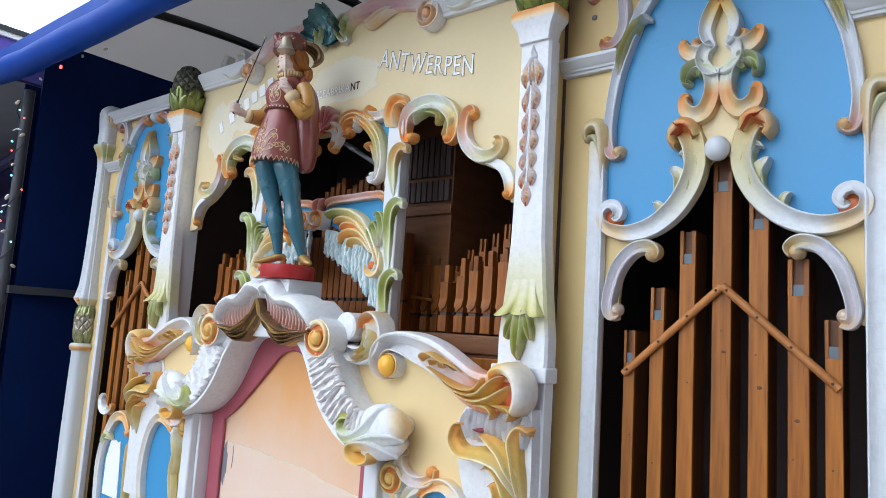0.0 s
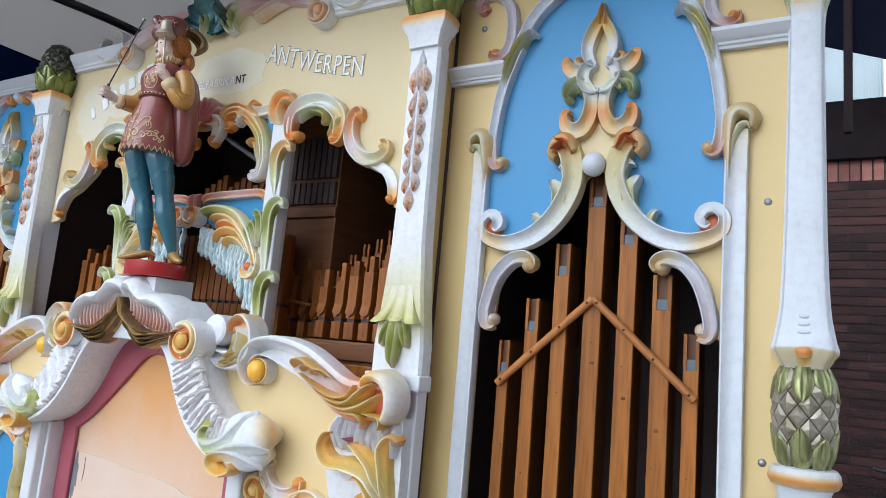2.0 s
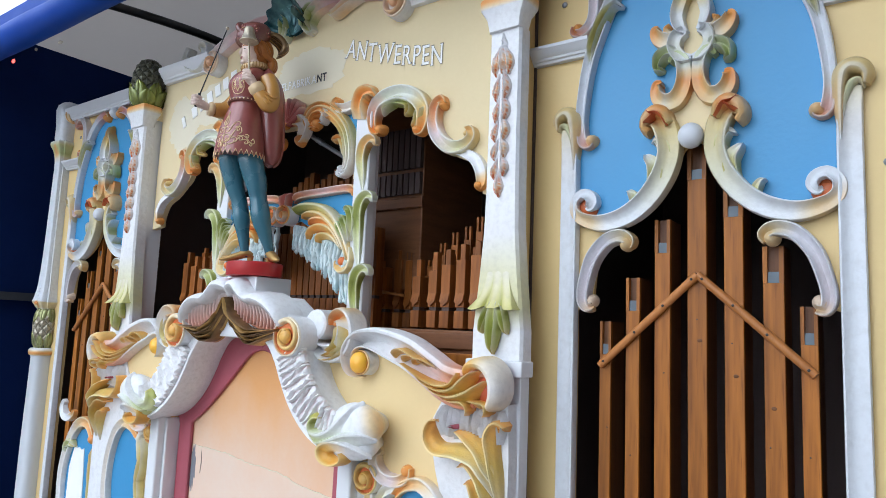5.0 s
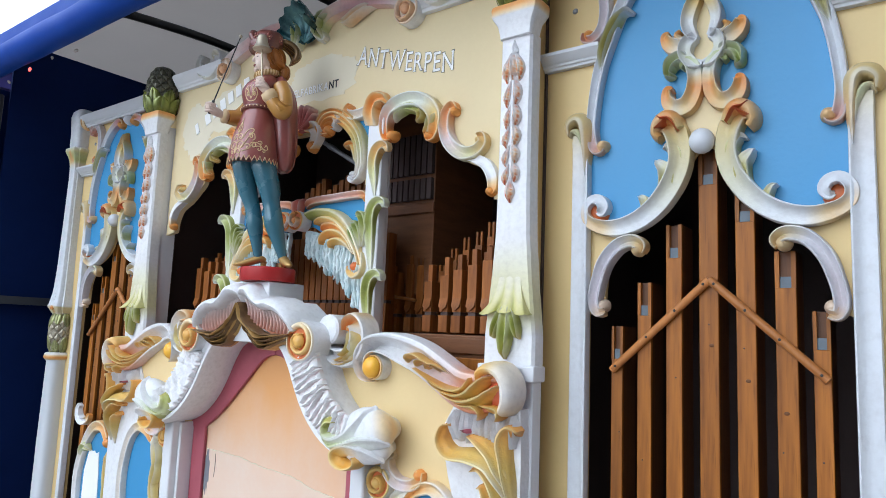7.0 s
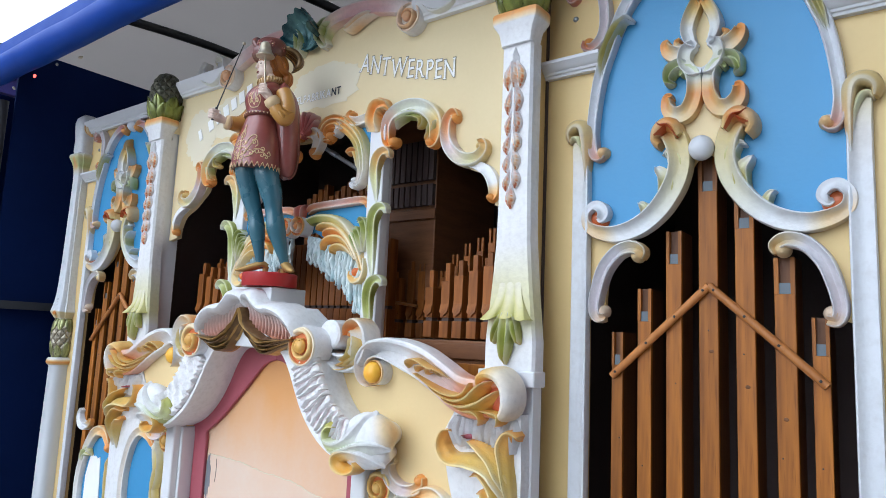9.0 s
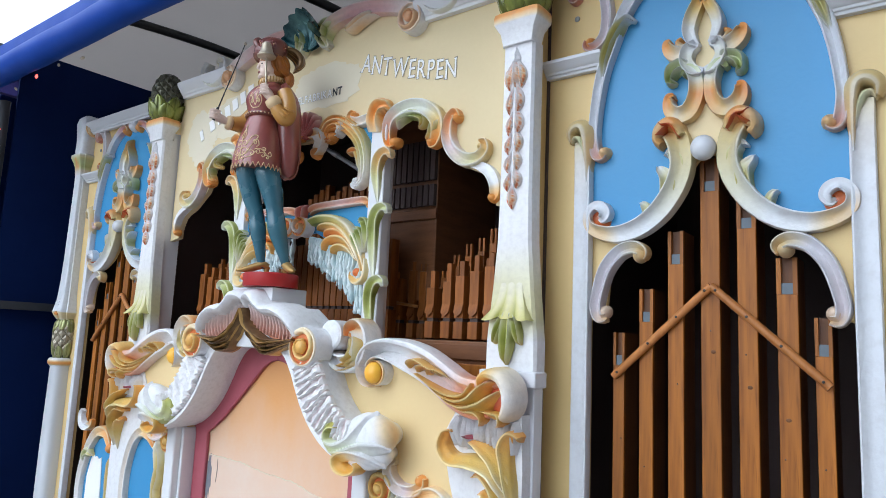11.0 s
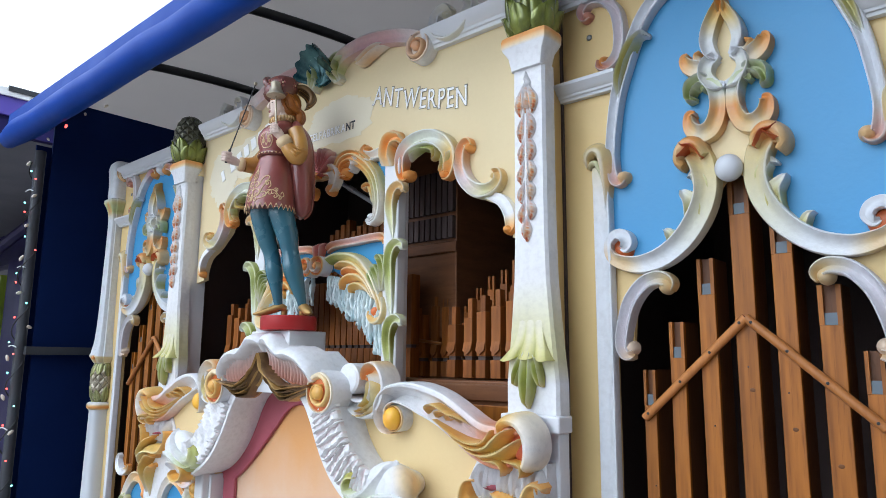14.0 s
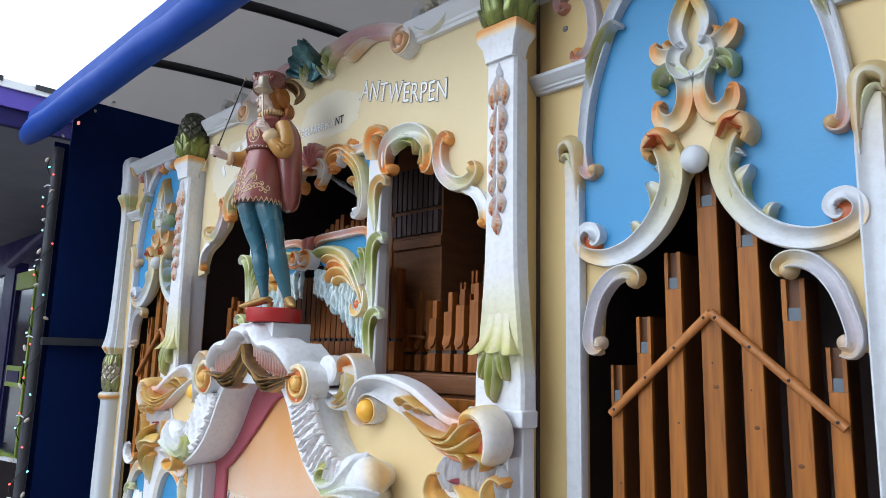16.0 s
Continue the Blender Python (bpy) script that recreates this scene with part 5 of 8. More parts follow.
both("ring_boss", Shape().volute(0.028, 1.945, 0.032, 0.01, 0.05, 1.0, 1.5, 1, O_BOTH, (0.9, 0, 0, 0)), CARVED, middle, "round orange boss")

# ---- pilasters ----
BUDS = ((2.302, 0.105), (2.216, 0.078), (2.156, 0.070), (2.103, 0.062), (2.054, 0.058), (2.006, 0.058), (1.960, 0.058))


def bud(k):
    """A pair of pointed petals that hang either side of the stem, about their own middle."""
    sh, r = Shape(), random.Random(k * 7 + 3)
    h = BUDS[k][1] * 1.08
    petals = ((-0.019, -0.020, 0.024, 0.034, 0.35, 0.5, 0.72), (0.021, -0.018, 0.026, 0.040, 0.3, 0.35, 0.72), (0.002, -0.010, 0.026, 0.048, 0.2, 0.2, 0.8), (0.003, 0.026, 0.020, 0.036, 0.0, 0.02, 0.42)) if k == 0 else ((-0.0165, -0.004, 0.019, 0.032, 0.28, 0.60, 0.86), (0.0130, 0.003, 0.025, 0.046, 0.22, 0.40, 0.92)) if k < 6 else ((0.0, 0.0, 0.028, 0.040, 0.4, 0.7, 1.0),)
    for dx, dz, w, deep, hot, red, long in petals:
        hot, red = hot * r.uniform(1.2, 1.9), red * r.uniform(0.6, 1.1)
        t = [(0, 0, 0, 0, 0), (0.22, 0, 0, red * 0.15, 0), (0.42, hot * 0.3, 0, red * 0.5, 0), (0.6, hot * 0.5, 0, red * 0.25, 0), (0.8, hot * 0.9, 0, red * 0.8, 0), (1, hot, 0, red, 0)]
        lean, hh = r.uniform(-0.002, 0.002), h * long
        deep *= 0.66
        rows = [(dx * 0.10, dz + hh * 0.60, 0.003, deep * 0.30), (dx * 0.55 + lean, dz + hh * 0.34, w * 0.42, deep * 0.62), (dx * 0.95 + lean, dz + hh * 0.06, w * 0.95, deep * 0.95), (dx * 1.1 + lean, dz - hh * 0.12, w, deep), (dx * 1.1 + lean, dz - hh * 0.28, w * 0.72, deep * 0.92), (dx * 1.0, dz - hh * 0.42, w * 0.26, deep * 0.75), (dx * 0.9, dz - hh * 0.50, 0.001, deep * 0.55)]
        sh.sweep(rows, PETAL, 0.0, t, 0, 5)
    return sh.weathered(0.0024, 120.0, 3.0 * k)


def pilaster():
    pil = thing("pilaster", "white carved pilaster with flower drop and olive acanthus", "pilaster", "pilasters of the organ")
    shaft = Shape()
    rows = [(0.066, 1.525, 0.0), (0.066, 1.60, 0.0), (0.060, 1.66, 0.0), (0.052, 1.74, 0.0), (0.044, 1.84, 0.0), (0.041, 1.95, 0.0), (0.040, 2.10, 0.0), (0.040, 2.368, 0.0)]
    rings = []
    for w, z, y in rows:
        c = 0.008
        rings.append([(-w - 0.006, 0.046, z), (-w - 0.006, y + c, z), (-w, y, z), (w, y, z), (w + 0.006, y + c, z), (w + 0.006, 0.046, z)])
    shaft.grid(rings, [[(0.03 if 1 < i < 5 else 0, (0, 0, 0.25, 0.18, 0, 0, 0, 0)[i], 0, (0, 0, 0.15, 0.12, 0, 0, 0, 0)[i])] * 6 for i in range(len(rows))], 0, closed=True)
    part("shaft", shaft, CARVED, pil, "flared white shaft shaded olive", sharp=25)
    part("capital", Shape().lathe(0, 0.017, [(0.046, 2.364), (0.047, 2.372), (0.053, 2.400), (0.066, 2.420), (0.069, 2.426), (0.070, 2.442), (0.067, 2.450), (0.03, 2.452)], 40, 9, [(0, 0, 0, 0, 0), (0.45, 0, 0, 0, 0), (0.6, 0.3, 0, 0, 0), (0.75, 0.9, 0, 0, 0), (1, 0.5, 0, 0, 0)], ey=0.6), CARVED, pil, "white capital with an orange rim")
    part("plinth", Shape().box(-0.080, 0.080, -0.012, 0.046, 1.492, 1.53), WHITE, pil, "white ledge", 0.004)
    part("pedestal", Shape().box(-0.070, 0.070, 0.004, 0.046, 0.3, 1.492), WHITE, pil, "white pedestal", 0.003)
    for k, (z, h) in enumerate(BUDS):
        part("flower_bud", bud(k).moved(-0.004, 0.0, z), CARVED, pil, "copper-pink petals", sharp=28)
    part("stem", Shape().tube([(-0.004, -0.003, 2.34, 0.003), (-0.004, -0.004, 2.15, 0.0035), (-0.004, -0.003, 1.95, 0.003)], 8), WHITE, pil)
    palm, tints = [], []
    for k in np.linspace(0, 1, 15):
        ring, row = [], []
        for u in np.linspace(-1, 1, 41):
            fold = abs(math.cos(1.333 * math.pi * u)) ** 0.7
            w = 0.030 + 0.034 * k ** 2.2
            out = 0.002 + 0.030 * k ** 2.0 * (0.45 + 0.55 * fold) + 0.012 * max(0, k - 0.7) / 0.3 * abs(u)
            ring.append((u * w, 0.003 - out, 1.765 - 0.112 * k + 0.010 * (1 - fold) * k ** 3 - 0.006 * abs(u) * k))
            row.append((0.02 + 0.04 * k, 0.05 + 0.62 * k ** 1.1 * (1.0 - 0.8 * fold) + 0.16 * k ** 2, 0, 0.08 + 0.14 * k))
        palm.append([(ring[0][0], 0.004, ring[0][2])] + ring + [(ring[-1][0], 0.004, ring[-1][2])])
        tints.append([row[0]] + row + [row[-1]])
    palm.append([(x * 0.9, 0.004, z + 0.006) for x, y, z in palm[-1]])
    tints.append([(0, 0.4, 0, 0.1)] * 43)
    part("palmette", Shape().grid(palm, tints, 0, caps=False), CARVED, pil, "fluted pale olive palmette", sharp=60)
    olive = [(0, 0, 0.10, 0, 0.1), (0.3, 0, 0.40, 0, 0.12), (0.6, 0, 0.80, 0, 0.12), (0.85, 0.05, 0.60, 0, 0.2), (1, 0.2, 0.3, 0.05, 0.2)]
    for rows in ([(0.0, 1.690, 0.018, 0.026), (0.0, 1.655, 0.034, 0.040), (0.0, 1.622, 0.040, 0.048), (-0.001, 1.592, 0.036, 0.050), (-0.002, 1.566, 0.024, 0.046), (-0.003, 1.543, 0.003, 0.034)],
                 [(-0.004, 1.676, 0.012, 0.024), (-0.018, 1.650, 0.022, 0.036), (-0.028, 1.622, 0.022, 0.042), (-0.034, 1.603, 0.014, 0.038), (-0.037, 1.592, 0.003, 0.030)],
                 [(0.004, 1.676, 0.012, 0.024), (0.018, 1.650, 0.022, 0.036), (0.028, 1.622, 0.022, 0.042), (0.033, 1.603, 0.014, 0.038), (0.036, 1.592, 0.003, 0.030)]):
        part("acanthus", Shape().leaf(rows, 0.0, olive, 1, notch=0.0), CARVED, pil, "olive acanthus leaf")
    pil.matrix_world = pose(0.860, 0, 0)
    return pil


pil = pilaster()
copy_thing(pil, pose(-0.872, 0, 0))


def finial():
    f = thing("pinecone_finial", "glossy olive and bronze carved pinecone on a pilaster", "finial", "pinecones on the pilasters")
    body = cone_body([(2.450, 0.045), (2.475, 0.054), (2.52, 0.061), (2.57, 0.061), (2.61, 0.052), (2.645, 0.032), (2.66, 0.008)])
    part("cone", pinecone(Shape(), 0, 0.025, 2.45, 2.658, body, 10, 11), [PINE_DARK, CONE_GREY], f, "dark grey-olive cone", sharp=12)
    for i in range(6):
        part("leaf", wrap_leaf(Shape(), 0, 0.025, body, 2.45, 2.548, radians(-60 + 60 * i), 0.60, thick=0.008, curl=0.004), PINE_GREEN, f, "glossy olive leaf")
    for i in range(6):
        part("leaf", wrap_leaf(Shape(), 0, 0.025, lambda z: body(z) + 0.005, 2.45, 2.520 - 0.008 * (i % 2), radians(-90 + 60 * i), 0.60, thick=0.009, curl=0.005), PINE_GREEN, f, "glossy olive leaf")
    f.matrix_world = pose(0.860, 0, 0)
    return f


fin = finial()
copy_thing(fin, pose(-0.872, 0, 0))


# ---- lettering on the fascia ----
SERIFS = {"A": ((0.06, 0), (0.94, 0)), "N": ((0.08, 0), (0.08, 1), (0.92, 1)), "T": ((0.5, 0),), "W": ((0.05, 1), (0.95, 1), (0.5, 1)), "E": ((0.12, 0), (0.12, 1)), "R": ((0.14, 0), (0.92, 0)), "P": ((0.16, 0),)}


def sign_text(text, size, at, turn, name, bend=0.0, squash=1.0, mat=LETTER, back=LETTER_EDGE, space=1.0, white=99):
    """Painted letters, one by one along a bent line, with a thin dark edge behind."""
    sign = thing(name, "white painted lettering reading " + text + " on cream fascia", "lettering")
    x = 0.0
    for i, ch in enumerate(text):
        for layer, mt, off, y in (("letter", mat if i < white else BLACK, 0.0, -0.0012), ("letter_edge", back, 0.0011, -0.0007)):
            cu = bpy.data.curves.new(layer, "FONT")
            cu.body, cu.size, cu.extrude, cu.offset = ch, size, 0.0001, off if size > 0.05 else 0.0006 + off * 0.2
            tmp = bpy.data.objects.new("tmp", cu)
            me = bpy.data.meshes.new_from_object(tmp)
            width = (max(v.co.x for v in me.vertices) - min(v.co.x for v in me.vertices)) if len(me.vertices) else 0
            left = min(v.co.x for v in me.vertices)
            if layer == "letter":
                w = width
            if size > 0.05:
                # slab serifs at the ends of the strokes
                tall_, wide_ = max(v.co.y for v in me.vertices), width
                grow = bmesh.new()
                grow.from_mesh(me)
                for fx, fy in SERIFS.get(ch, ()):
                    cx_, cy_ = left + fx * wide_, fy * tall_
                    w_, h_, o_ = 0.115 * tall_ + off, 0.030 * tall_ + off, (0.03 if fy < 0.5 else -0.03) * tall_
                    quad = [grow.verts.new((cx_ + a_ * w_, cy_ + o_ + b_ * h_, 0.00025)) for a_, b_ in ((-1, -1), (1, -1), (1, 1), (-1, 1))]
                    grow.faces.new(quad)
                grow.to_mesh(me)
                grow.free()
            me.materials.clear()
            me.materials.append(mt)
            bpy.data.objects.remove(tmp)
            ob = new(layer, me)
            ob.parent = sign
            k = x + w / 2
            ob.matrix_local = Matrix.Translation((k, y, bend * (k / 0.2) ** 2)) @ Matrix.Rotation(-math.atan(2 * bend * k / 0.04) + (turn * 0.5 if size > 0.05 else 0), 4, "Y") @ Matrix.Rotation(math.pi / 2, 4, "X") @ Matrix.Diagonal((1, squash, 1, 1)) @ Matrix.Translation((-left - width / 2, 0, 0))
        x += w + 0.009 * space
    sign.matrix_world = Matrix.Translation(at) @ Matrix.Rotation(-turn, 4, "Y")
    return sign, x


sign_text("ANTWERPEN", 0.061, (0.222, PATCH_Y - 0.001, 2.452), radians(-20), "lettering_place", 0.009, 1.42, space=1.05)
sign_text("ORGELFABRIKANT", 0.0318, (-0.155, PATCH_Y - 0.001, 2.393), 0.0, "lettering_trade", 0.0, 1.2, space=0.35, white=12)
name_bars = thing("lettering_name", "row of white painted letter bars on cream fascia", "lettering")
for k, x in enumerate([-0.660] + [-0.593 + 0.047 * q for q in range(6)]):
    wide = 0.010 if k == 0 else 0.016
    ob = part("bar", Shape().box(-wide, wide, -0.0022, 0, -0.023, 0.023), LETTER, name_bars)
    ob.matrix_local = pose(x, PATCH_Y - 0.001, 2.371 + 0.49 * (x + 0.66) - 0.20 * (x + 0.66) ** 2, 0, -24 + 2 * k, 0)



# ---- organ front: base with the arched niche ----
BOARD = -0.03
RELIEF = 0.68
base = thing("carved_front", "cream carved organ base with arched peach niche", "organ front")
NICHE = 0.010
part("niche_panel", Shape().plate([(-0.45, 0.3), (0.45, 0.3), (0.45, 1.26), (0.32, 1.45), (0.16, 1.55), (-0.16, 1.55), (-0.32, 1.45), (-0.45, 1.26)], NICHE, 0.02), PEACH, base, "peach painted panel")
part("niche_sheet", Shape().plate([(-0.338, 0.3), (0.338, 0.3), (0.338, 1.115), (0.2, 1.128), (0.1, 1.15), (-0.05, 1.158), (-0.16, 1.172), (-0.338, 1.178)], NICHE - 0.003, 0.004), PEACH_PALE, base, "loose cracked lower sheet")
inner = spline([(0.0, 1.51), (0.035, 1.503), (0.071, 1.482), (0.131, 1.425), (0.195, 1.365), (0.25, 1.316), (0.30, 1.277), (0.344, 1.25)], 5).tolist() + [(0.342, 1.22), (0.342, 0.3)]
outer = [(0.41, 0.3), (0.41, 1.24), (0.43, 1.27), (0.36, 1.38), (0.29, 1.45), (0.2, 1.525), (0.1, 1.555), (0.0, 1.558)]
both("maroon_border", Shape().plate(inner + outer, NICHE - 0.014, 0.013), MAROON, base, "maroon painted border", 0.003)
seam = spline([(-0.338, 1.178), (-0.16, 1.172), (-0.05, 1.158), (0.1, 1.15), (0.2, 1.128), (0.338, 1.115)], 14)
rng = random.Random(31)
part("torn_edge", Shape().tube([(x, NICHE - 0.003, z + rng.uniform(-0.0025, 0.0025), rng.uniform(0.0006, 0.0018)) for x, z in seam], 6, 0, 1), PATCH, base, "pale torn edge of the sheet")
for x, z0, z1 in ((-0.285, 1.09, 1.165),):
    part("crack", Shape().tube([(x, NICHE - 0.0035, z1, 0.0006), (x + 0.002, NICHE - 0.0035, (z0 + z1) / 2, 0.0012), (x - 0.002, NICHE - 0.0035, z0, 0.0008)], 5, 0, 3), DARK, base, "thin dark crack")
out = []
for k in range(48):
    a = 2 * math.pi * k / 48
    q = 1 + 0.45 * noise.noise(Vector((2.5 * math.cos(a), 2.5 * math.sin(a), 3.0))) + 0.3 * noise.noise(Vector((9 * math.cos(a), 9 * math.sin(a), 1.0)))
    out.append((-0.328 + 0.013 * q * math.cos(a), 1.10 + 0.07 * q * math.sin(a)))
part("damp_patch", Shape().plate(out, NICHE - 0.0036, 0.001), SOFFIT, base, "grey flaked patch")
# boards either side
both("board", Shape().plate([(0.42, 0.3), (0.80, 0.3), (0.80, 1.45), (0.74, 1.47), (0.66, 1.51), (0.58, 1.545), (0.5, 1.56), (0.40, 1.555), (0.33, 1.52), (0.30, 1.46), (0.38, 1.36), (0.42, 1.28)], BOARD, 0.03), YELLOW_BASE, base, "cream yellow board")
# arch limbs
limb = spline([(0.14, 1.62), (0.205, 1.575), (0.247, 1.520), (0.279, 1.459), (0.308, 1.410), (0.345, 1.367), (0.390, 1.333), (0.445, 1.310), (0.48, 1.30)], 7)
FLAT = [(-1, -0.3), (-1, 0.92), (-0.94, 1), (-0.84, 1), (-0.74, 0.92), (0.55, 0.86), (0.72, 0.98), (0.92, 1), (1, 0.9), (1, -0.3)]
both("arch_limb", Shape().sweep([(x, z, 0.128 - 0.03 * i / len(limb), 0.135) for i, (x, z) in enumerate(limb)], FLAT, BOARD, None, 0, 1, -1), CARVED, base, "white arch limb")
both("arch_key", Shape().box(0.0, 0.14, -0.045, 0.0, 1.545, 1.66), WHITE, base, "", 0.01)
both("jamb", Shape().box(0.425, 0.475, -0.075, 0.03, 0.3, 1.27), WHITE, base, "white niche jamb", 0.006)
both("jamb_bead", Shape().box(0.412, 0.425, -0.05, 0.03, 0.3, 1.26), WHITE, base, "", 0.004)
# crumpled ruffle on each limb
def ruffle():
    """A crumpled ribbon: uneven pleats laid over one another like torn shingles."""
    path = spline([(0.262, 1.522), (0.290, 1.463), (0.320, 1.414), (0.358, 1.373), (0.402, 1.343), (0.455, 1.328)], 44)
    d = np.gradient(path, axis=0)
    d /= np.linalg.norm(d, axis=1)[:, None]
    r = random.Random(23)
    cuts = [(-0.16, 0.0, 1.0)]
    while cuts[-1][0] < 1.1:
        cuts.append((cuts[-1][0] + r.uniform(0.036, 0.085), r.uniform(-0.03, 0.03), r.uniform(0.55, 1.2)))
    edge = lambda k, u: cuts[k][0] + cuts[k][1] * u + 0.022 * noise.noise(Vector((u * 1.5, k * 5.3, 2.0))) + 0.006 * noise.noise(Vector((u * 5.0, k * 3.1, 6.0)))
    rings, tints = [], []
    for i, (x, z) in enumerate(path):
        s_, w = i / (len(path) - 1), 0.053 - 0.008 * i / len(path)
        ring, row = [], []
        for u in np.linspace(-1, 1, 37):
            k = max([n for n in range(len(cuts) - 1) if edge(n, u) <= s_] or [0])
            a, b = edge(k, u), edge(k + 1, u)
            f = min(max((s_ - a) / max(b - a, 0.01), 0), 1)
            saw = 0.1 + 0.9 * (f / 0.84) ** 1.3 if f < 0.84 else 0.1 + 0.9 * math.cos(0.5 * math.pi * (f - 0.84) / 0.16)
            crease = 0.0016 * math.sin(7 * f + 4 * u + 2 * k) + 0.0036 * noise.noise(Vector((u * 2.5 + k, s_ * 14, 2.0))) + 0.0022 * noise.noise(Vector((u * 7, s_ * 40, 5.0)))
            h = (0.004 + 0.0150 * saw * cuts[k][2] + crease) * min(1, 6 * (1 - abs(u)) + 0.35)
            e = 1 + 0.16 * noise.noise(Vector((k * 2.3 + 0.8 * f, 3.0 * (u > 0), 7.0))) * abs(u) ** 4
            ring.append((x - d[i, 1] * w * u * e, -0.120 - h, z + d[i, 0] * w * u * e))
            row.append((0.02, 0, 0.14 * max(0, 0.4 - f) / 0.4, 0))
        rings.append([(ring[0][0], -0.11, ring[0][2])] + ring + [(ring[-1][0], -0.11, ring[-1][2])])
        tints.append([row[0]] + row + [row[-1]])
    return Shape().grid(rings, tints)


ruff = ruffle()
part("ruffle", ruff, CARVED, base, "white carved ruffle", sharp=42)
part("ruffle", ruff.mirrored(), CARVED, base, "white carved ruffle", sharp=42)
# volutes at the top of the limbs
both("volute", Shape().volute(0.270, 1.561, 0.056, -0.150, 0.075, 1.15, 2.2, -1, [(0, 0.1, 0, 0.0, 0.15), (0.4, 0.25, 0, 0, 0.35), (1, 0.3, 0, 0, 0.5)], (0.35, 0, 0, 0.55)), CARVED, base, "white volute with a golden spiral")
for side in (1, -1):
    part("drum", Shape().lathe(0, 0, [(0.02, -0.06), (0.036, -0.058), (0.042, -0.05), (0.042, 0.03), (0.036, 0.035)], 24), CARVED, base, "white rolled drum").matrix_local = pose(0.312 * side, -0.045, 1.598, 90)
both("roll", Shape().sweep([(0.300, 1.545, 0.02, 0.06), (0.332, 1.526, 0.042, 0.08), (0.375, 1.520, 0.052, 0.09), (0.415, 1.532, 0.058, 0.094), (0.436, 1.564, 0.060, 0.096), (0.436, 1.600, 0.056, 0.098), (0.414, 1.624, 0.046, 0.096), (0.388, 1.617, 0.036, 0.09), (0.384, 1.596, 0.024, 0.085)], RIM, BOARD, [(0, 0, 0, 0, 0), (0.55, 0.0, 0, 0, 0), (0.75, 0.12, 0, 0, 0), (0.88, 0.5, 0, 0.1, 0), (1, 0.85, 0, 0.3, 0)], flip=-1).dome(0.396, 1.600, 0.014, 0.085, BOARD, (0.7, 0, 0.15, 0)), CARVED, base, "white curled roll with orange lining")
both("leaf", [Shape().leaf([(0.352, 1.516, 0.012, 0.09), (0.385, 1.526, 0.034, 0.105), (0.412, 1.546, 0.040, 0.110), (0.416, 1.578, 0.034, 0.110), (0.408, 1.606, 0.012, 0.10)], BOARD, GOLDY, 3), Shape().leaf([(0.33, 1.512, 0.01, 0.08), (0.36, 1.508, 0.028, 0.10), (0.40, 1.520, 0.032, 0.105), (0.422, 1.540, 0.012, 0.095)], BOARD, [(0, 0, 0, 0, 0.6), (0.5, 0.2, 0, 0, 0.8), (1, 0.1, 0, 0, 0.4)], 3)], CARVED, base, "gold and olive leaf")

# crest of two shells with gold drapery under the figure
for s in (1, -1):
    hood = Shape().sweep([(0.0, 1.672, 0.03, 0.120), (0.008, 1.700, 0.045, 0.150), (0.045, 1.706, 0.052, 0.165), (0.075, 1.682, 0.046, 0.165), (0.105, 1.664, 0.044, 0.162), (0.145, 1.664, 0.046, 0.162), (0.190, 1.648, 0.046, 0.155), (0.225, 1.618, 0.042, 0.145), (0.238, 1.588, 0.03, 0.125)], ROUND, -0.066)
    # shade of the deep hollow put into the tint of plate and pleats
    ribs = Shape().plate([(0.0, 1.68), (0.06, 1.69), (0.12, 1.66), (0.19, 1.635), (0.225, 1.59), (0.15, 1.57), (0.06, 1.60), (0.0, 1.65)], -0.126, 0.05, (0.0, 0.35, 0.75, 0))
    pleats = []
    for k in range(14):
        x = 0.012 + 0.0155 * k
        pleats.append(("pleat", Shape().sweep([(x - 0.004, 1.690 - 0.25 * x, 0.005, 0.030), (x + 0.010, 1.655 - 0.28 * x, 0.007, 0.020), (x + 0.004, 1.610 - 0.2 * x, 0.005, 0.012)], ROUND, -0.125, [(0, 0, 0, 0.05, 0), (0.5, 0.03, 0, 0.25, 0.05), (1, 0.06, 0, 0.4, 0.1)]), CARVED, ""))
    strands, wob = [], random.Random(5)
    for k in range(11):
        o, j_ = 0.0050 * k, lambda q=0.004: wob.uniform(-q, q)
        strands.append(("drapery_strand", Shape().sweep([(0.0, 1.668 - 0.4 * o, 0.004, 0.05), (0.016 + 0.3 * o, 1.632 - 0.9 * o + j_(), 0.007, 0.050 + 0.006 * (k % 2)), (0.035 + 0.3 * o, 1.612 - 0.95 * o + j_(), 0.008, 0.058 + j_()), (0.060 + 0.25 * o, 1.594 - 1.0 * o + j_(), 0.009, 0.062 - 0.012 * (k % 2)), (0.11, 1.574 - 0.8 * o + j_(), 0.008, 0.052 + 0.012 * (k % 2)), (0.145, 1.572 - 0.6 * o + j_(), 0.0075, 0.058 + j_()), (0.175, 1.574 - 0.45 * o, 0.007, 0.056), (0.232, 1.580 - 0.1 * o, 0.003, 0.04)], ROUND, -0.128 + 0.003 * k - 0.010 * (k % 2)), BRONZE if k % 3 != 1 else GOLD, "bronze-gold twisted drapery"))
    for nm, sh, mt, lb in [("hood", hood, CARVED, "white curled shell hood"), ("shell", ribs, CARVED, "ribbed shell hollow")] + pleats + strands:
        part(nm, sh if s == 1 else sh.mirrored(), mt, base, lb)
part("pedestal_block", Shape().box(-0.098, 0.098, -0.124, 0.012, 1.55, 1.733), WHITE, base, "white square block", 0.003)

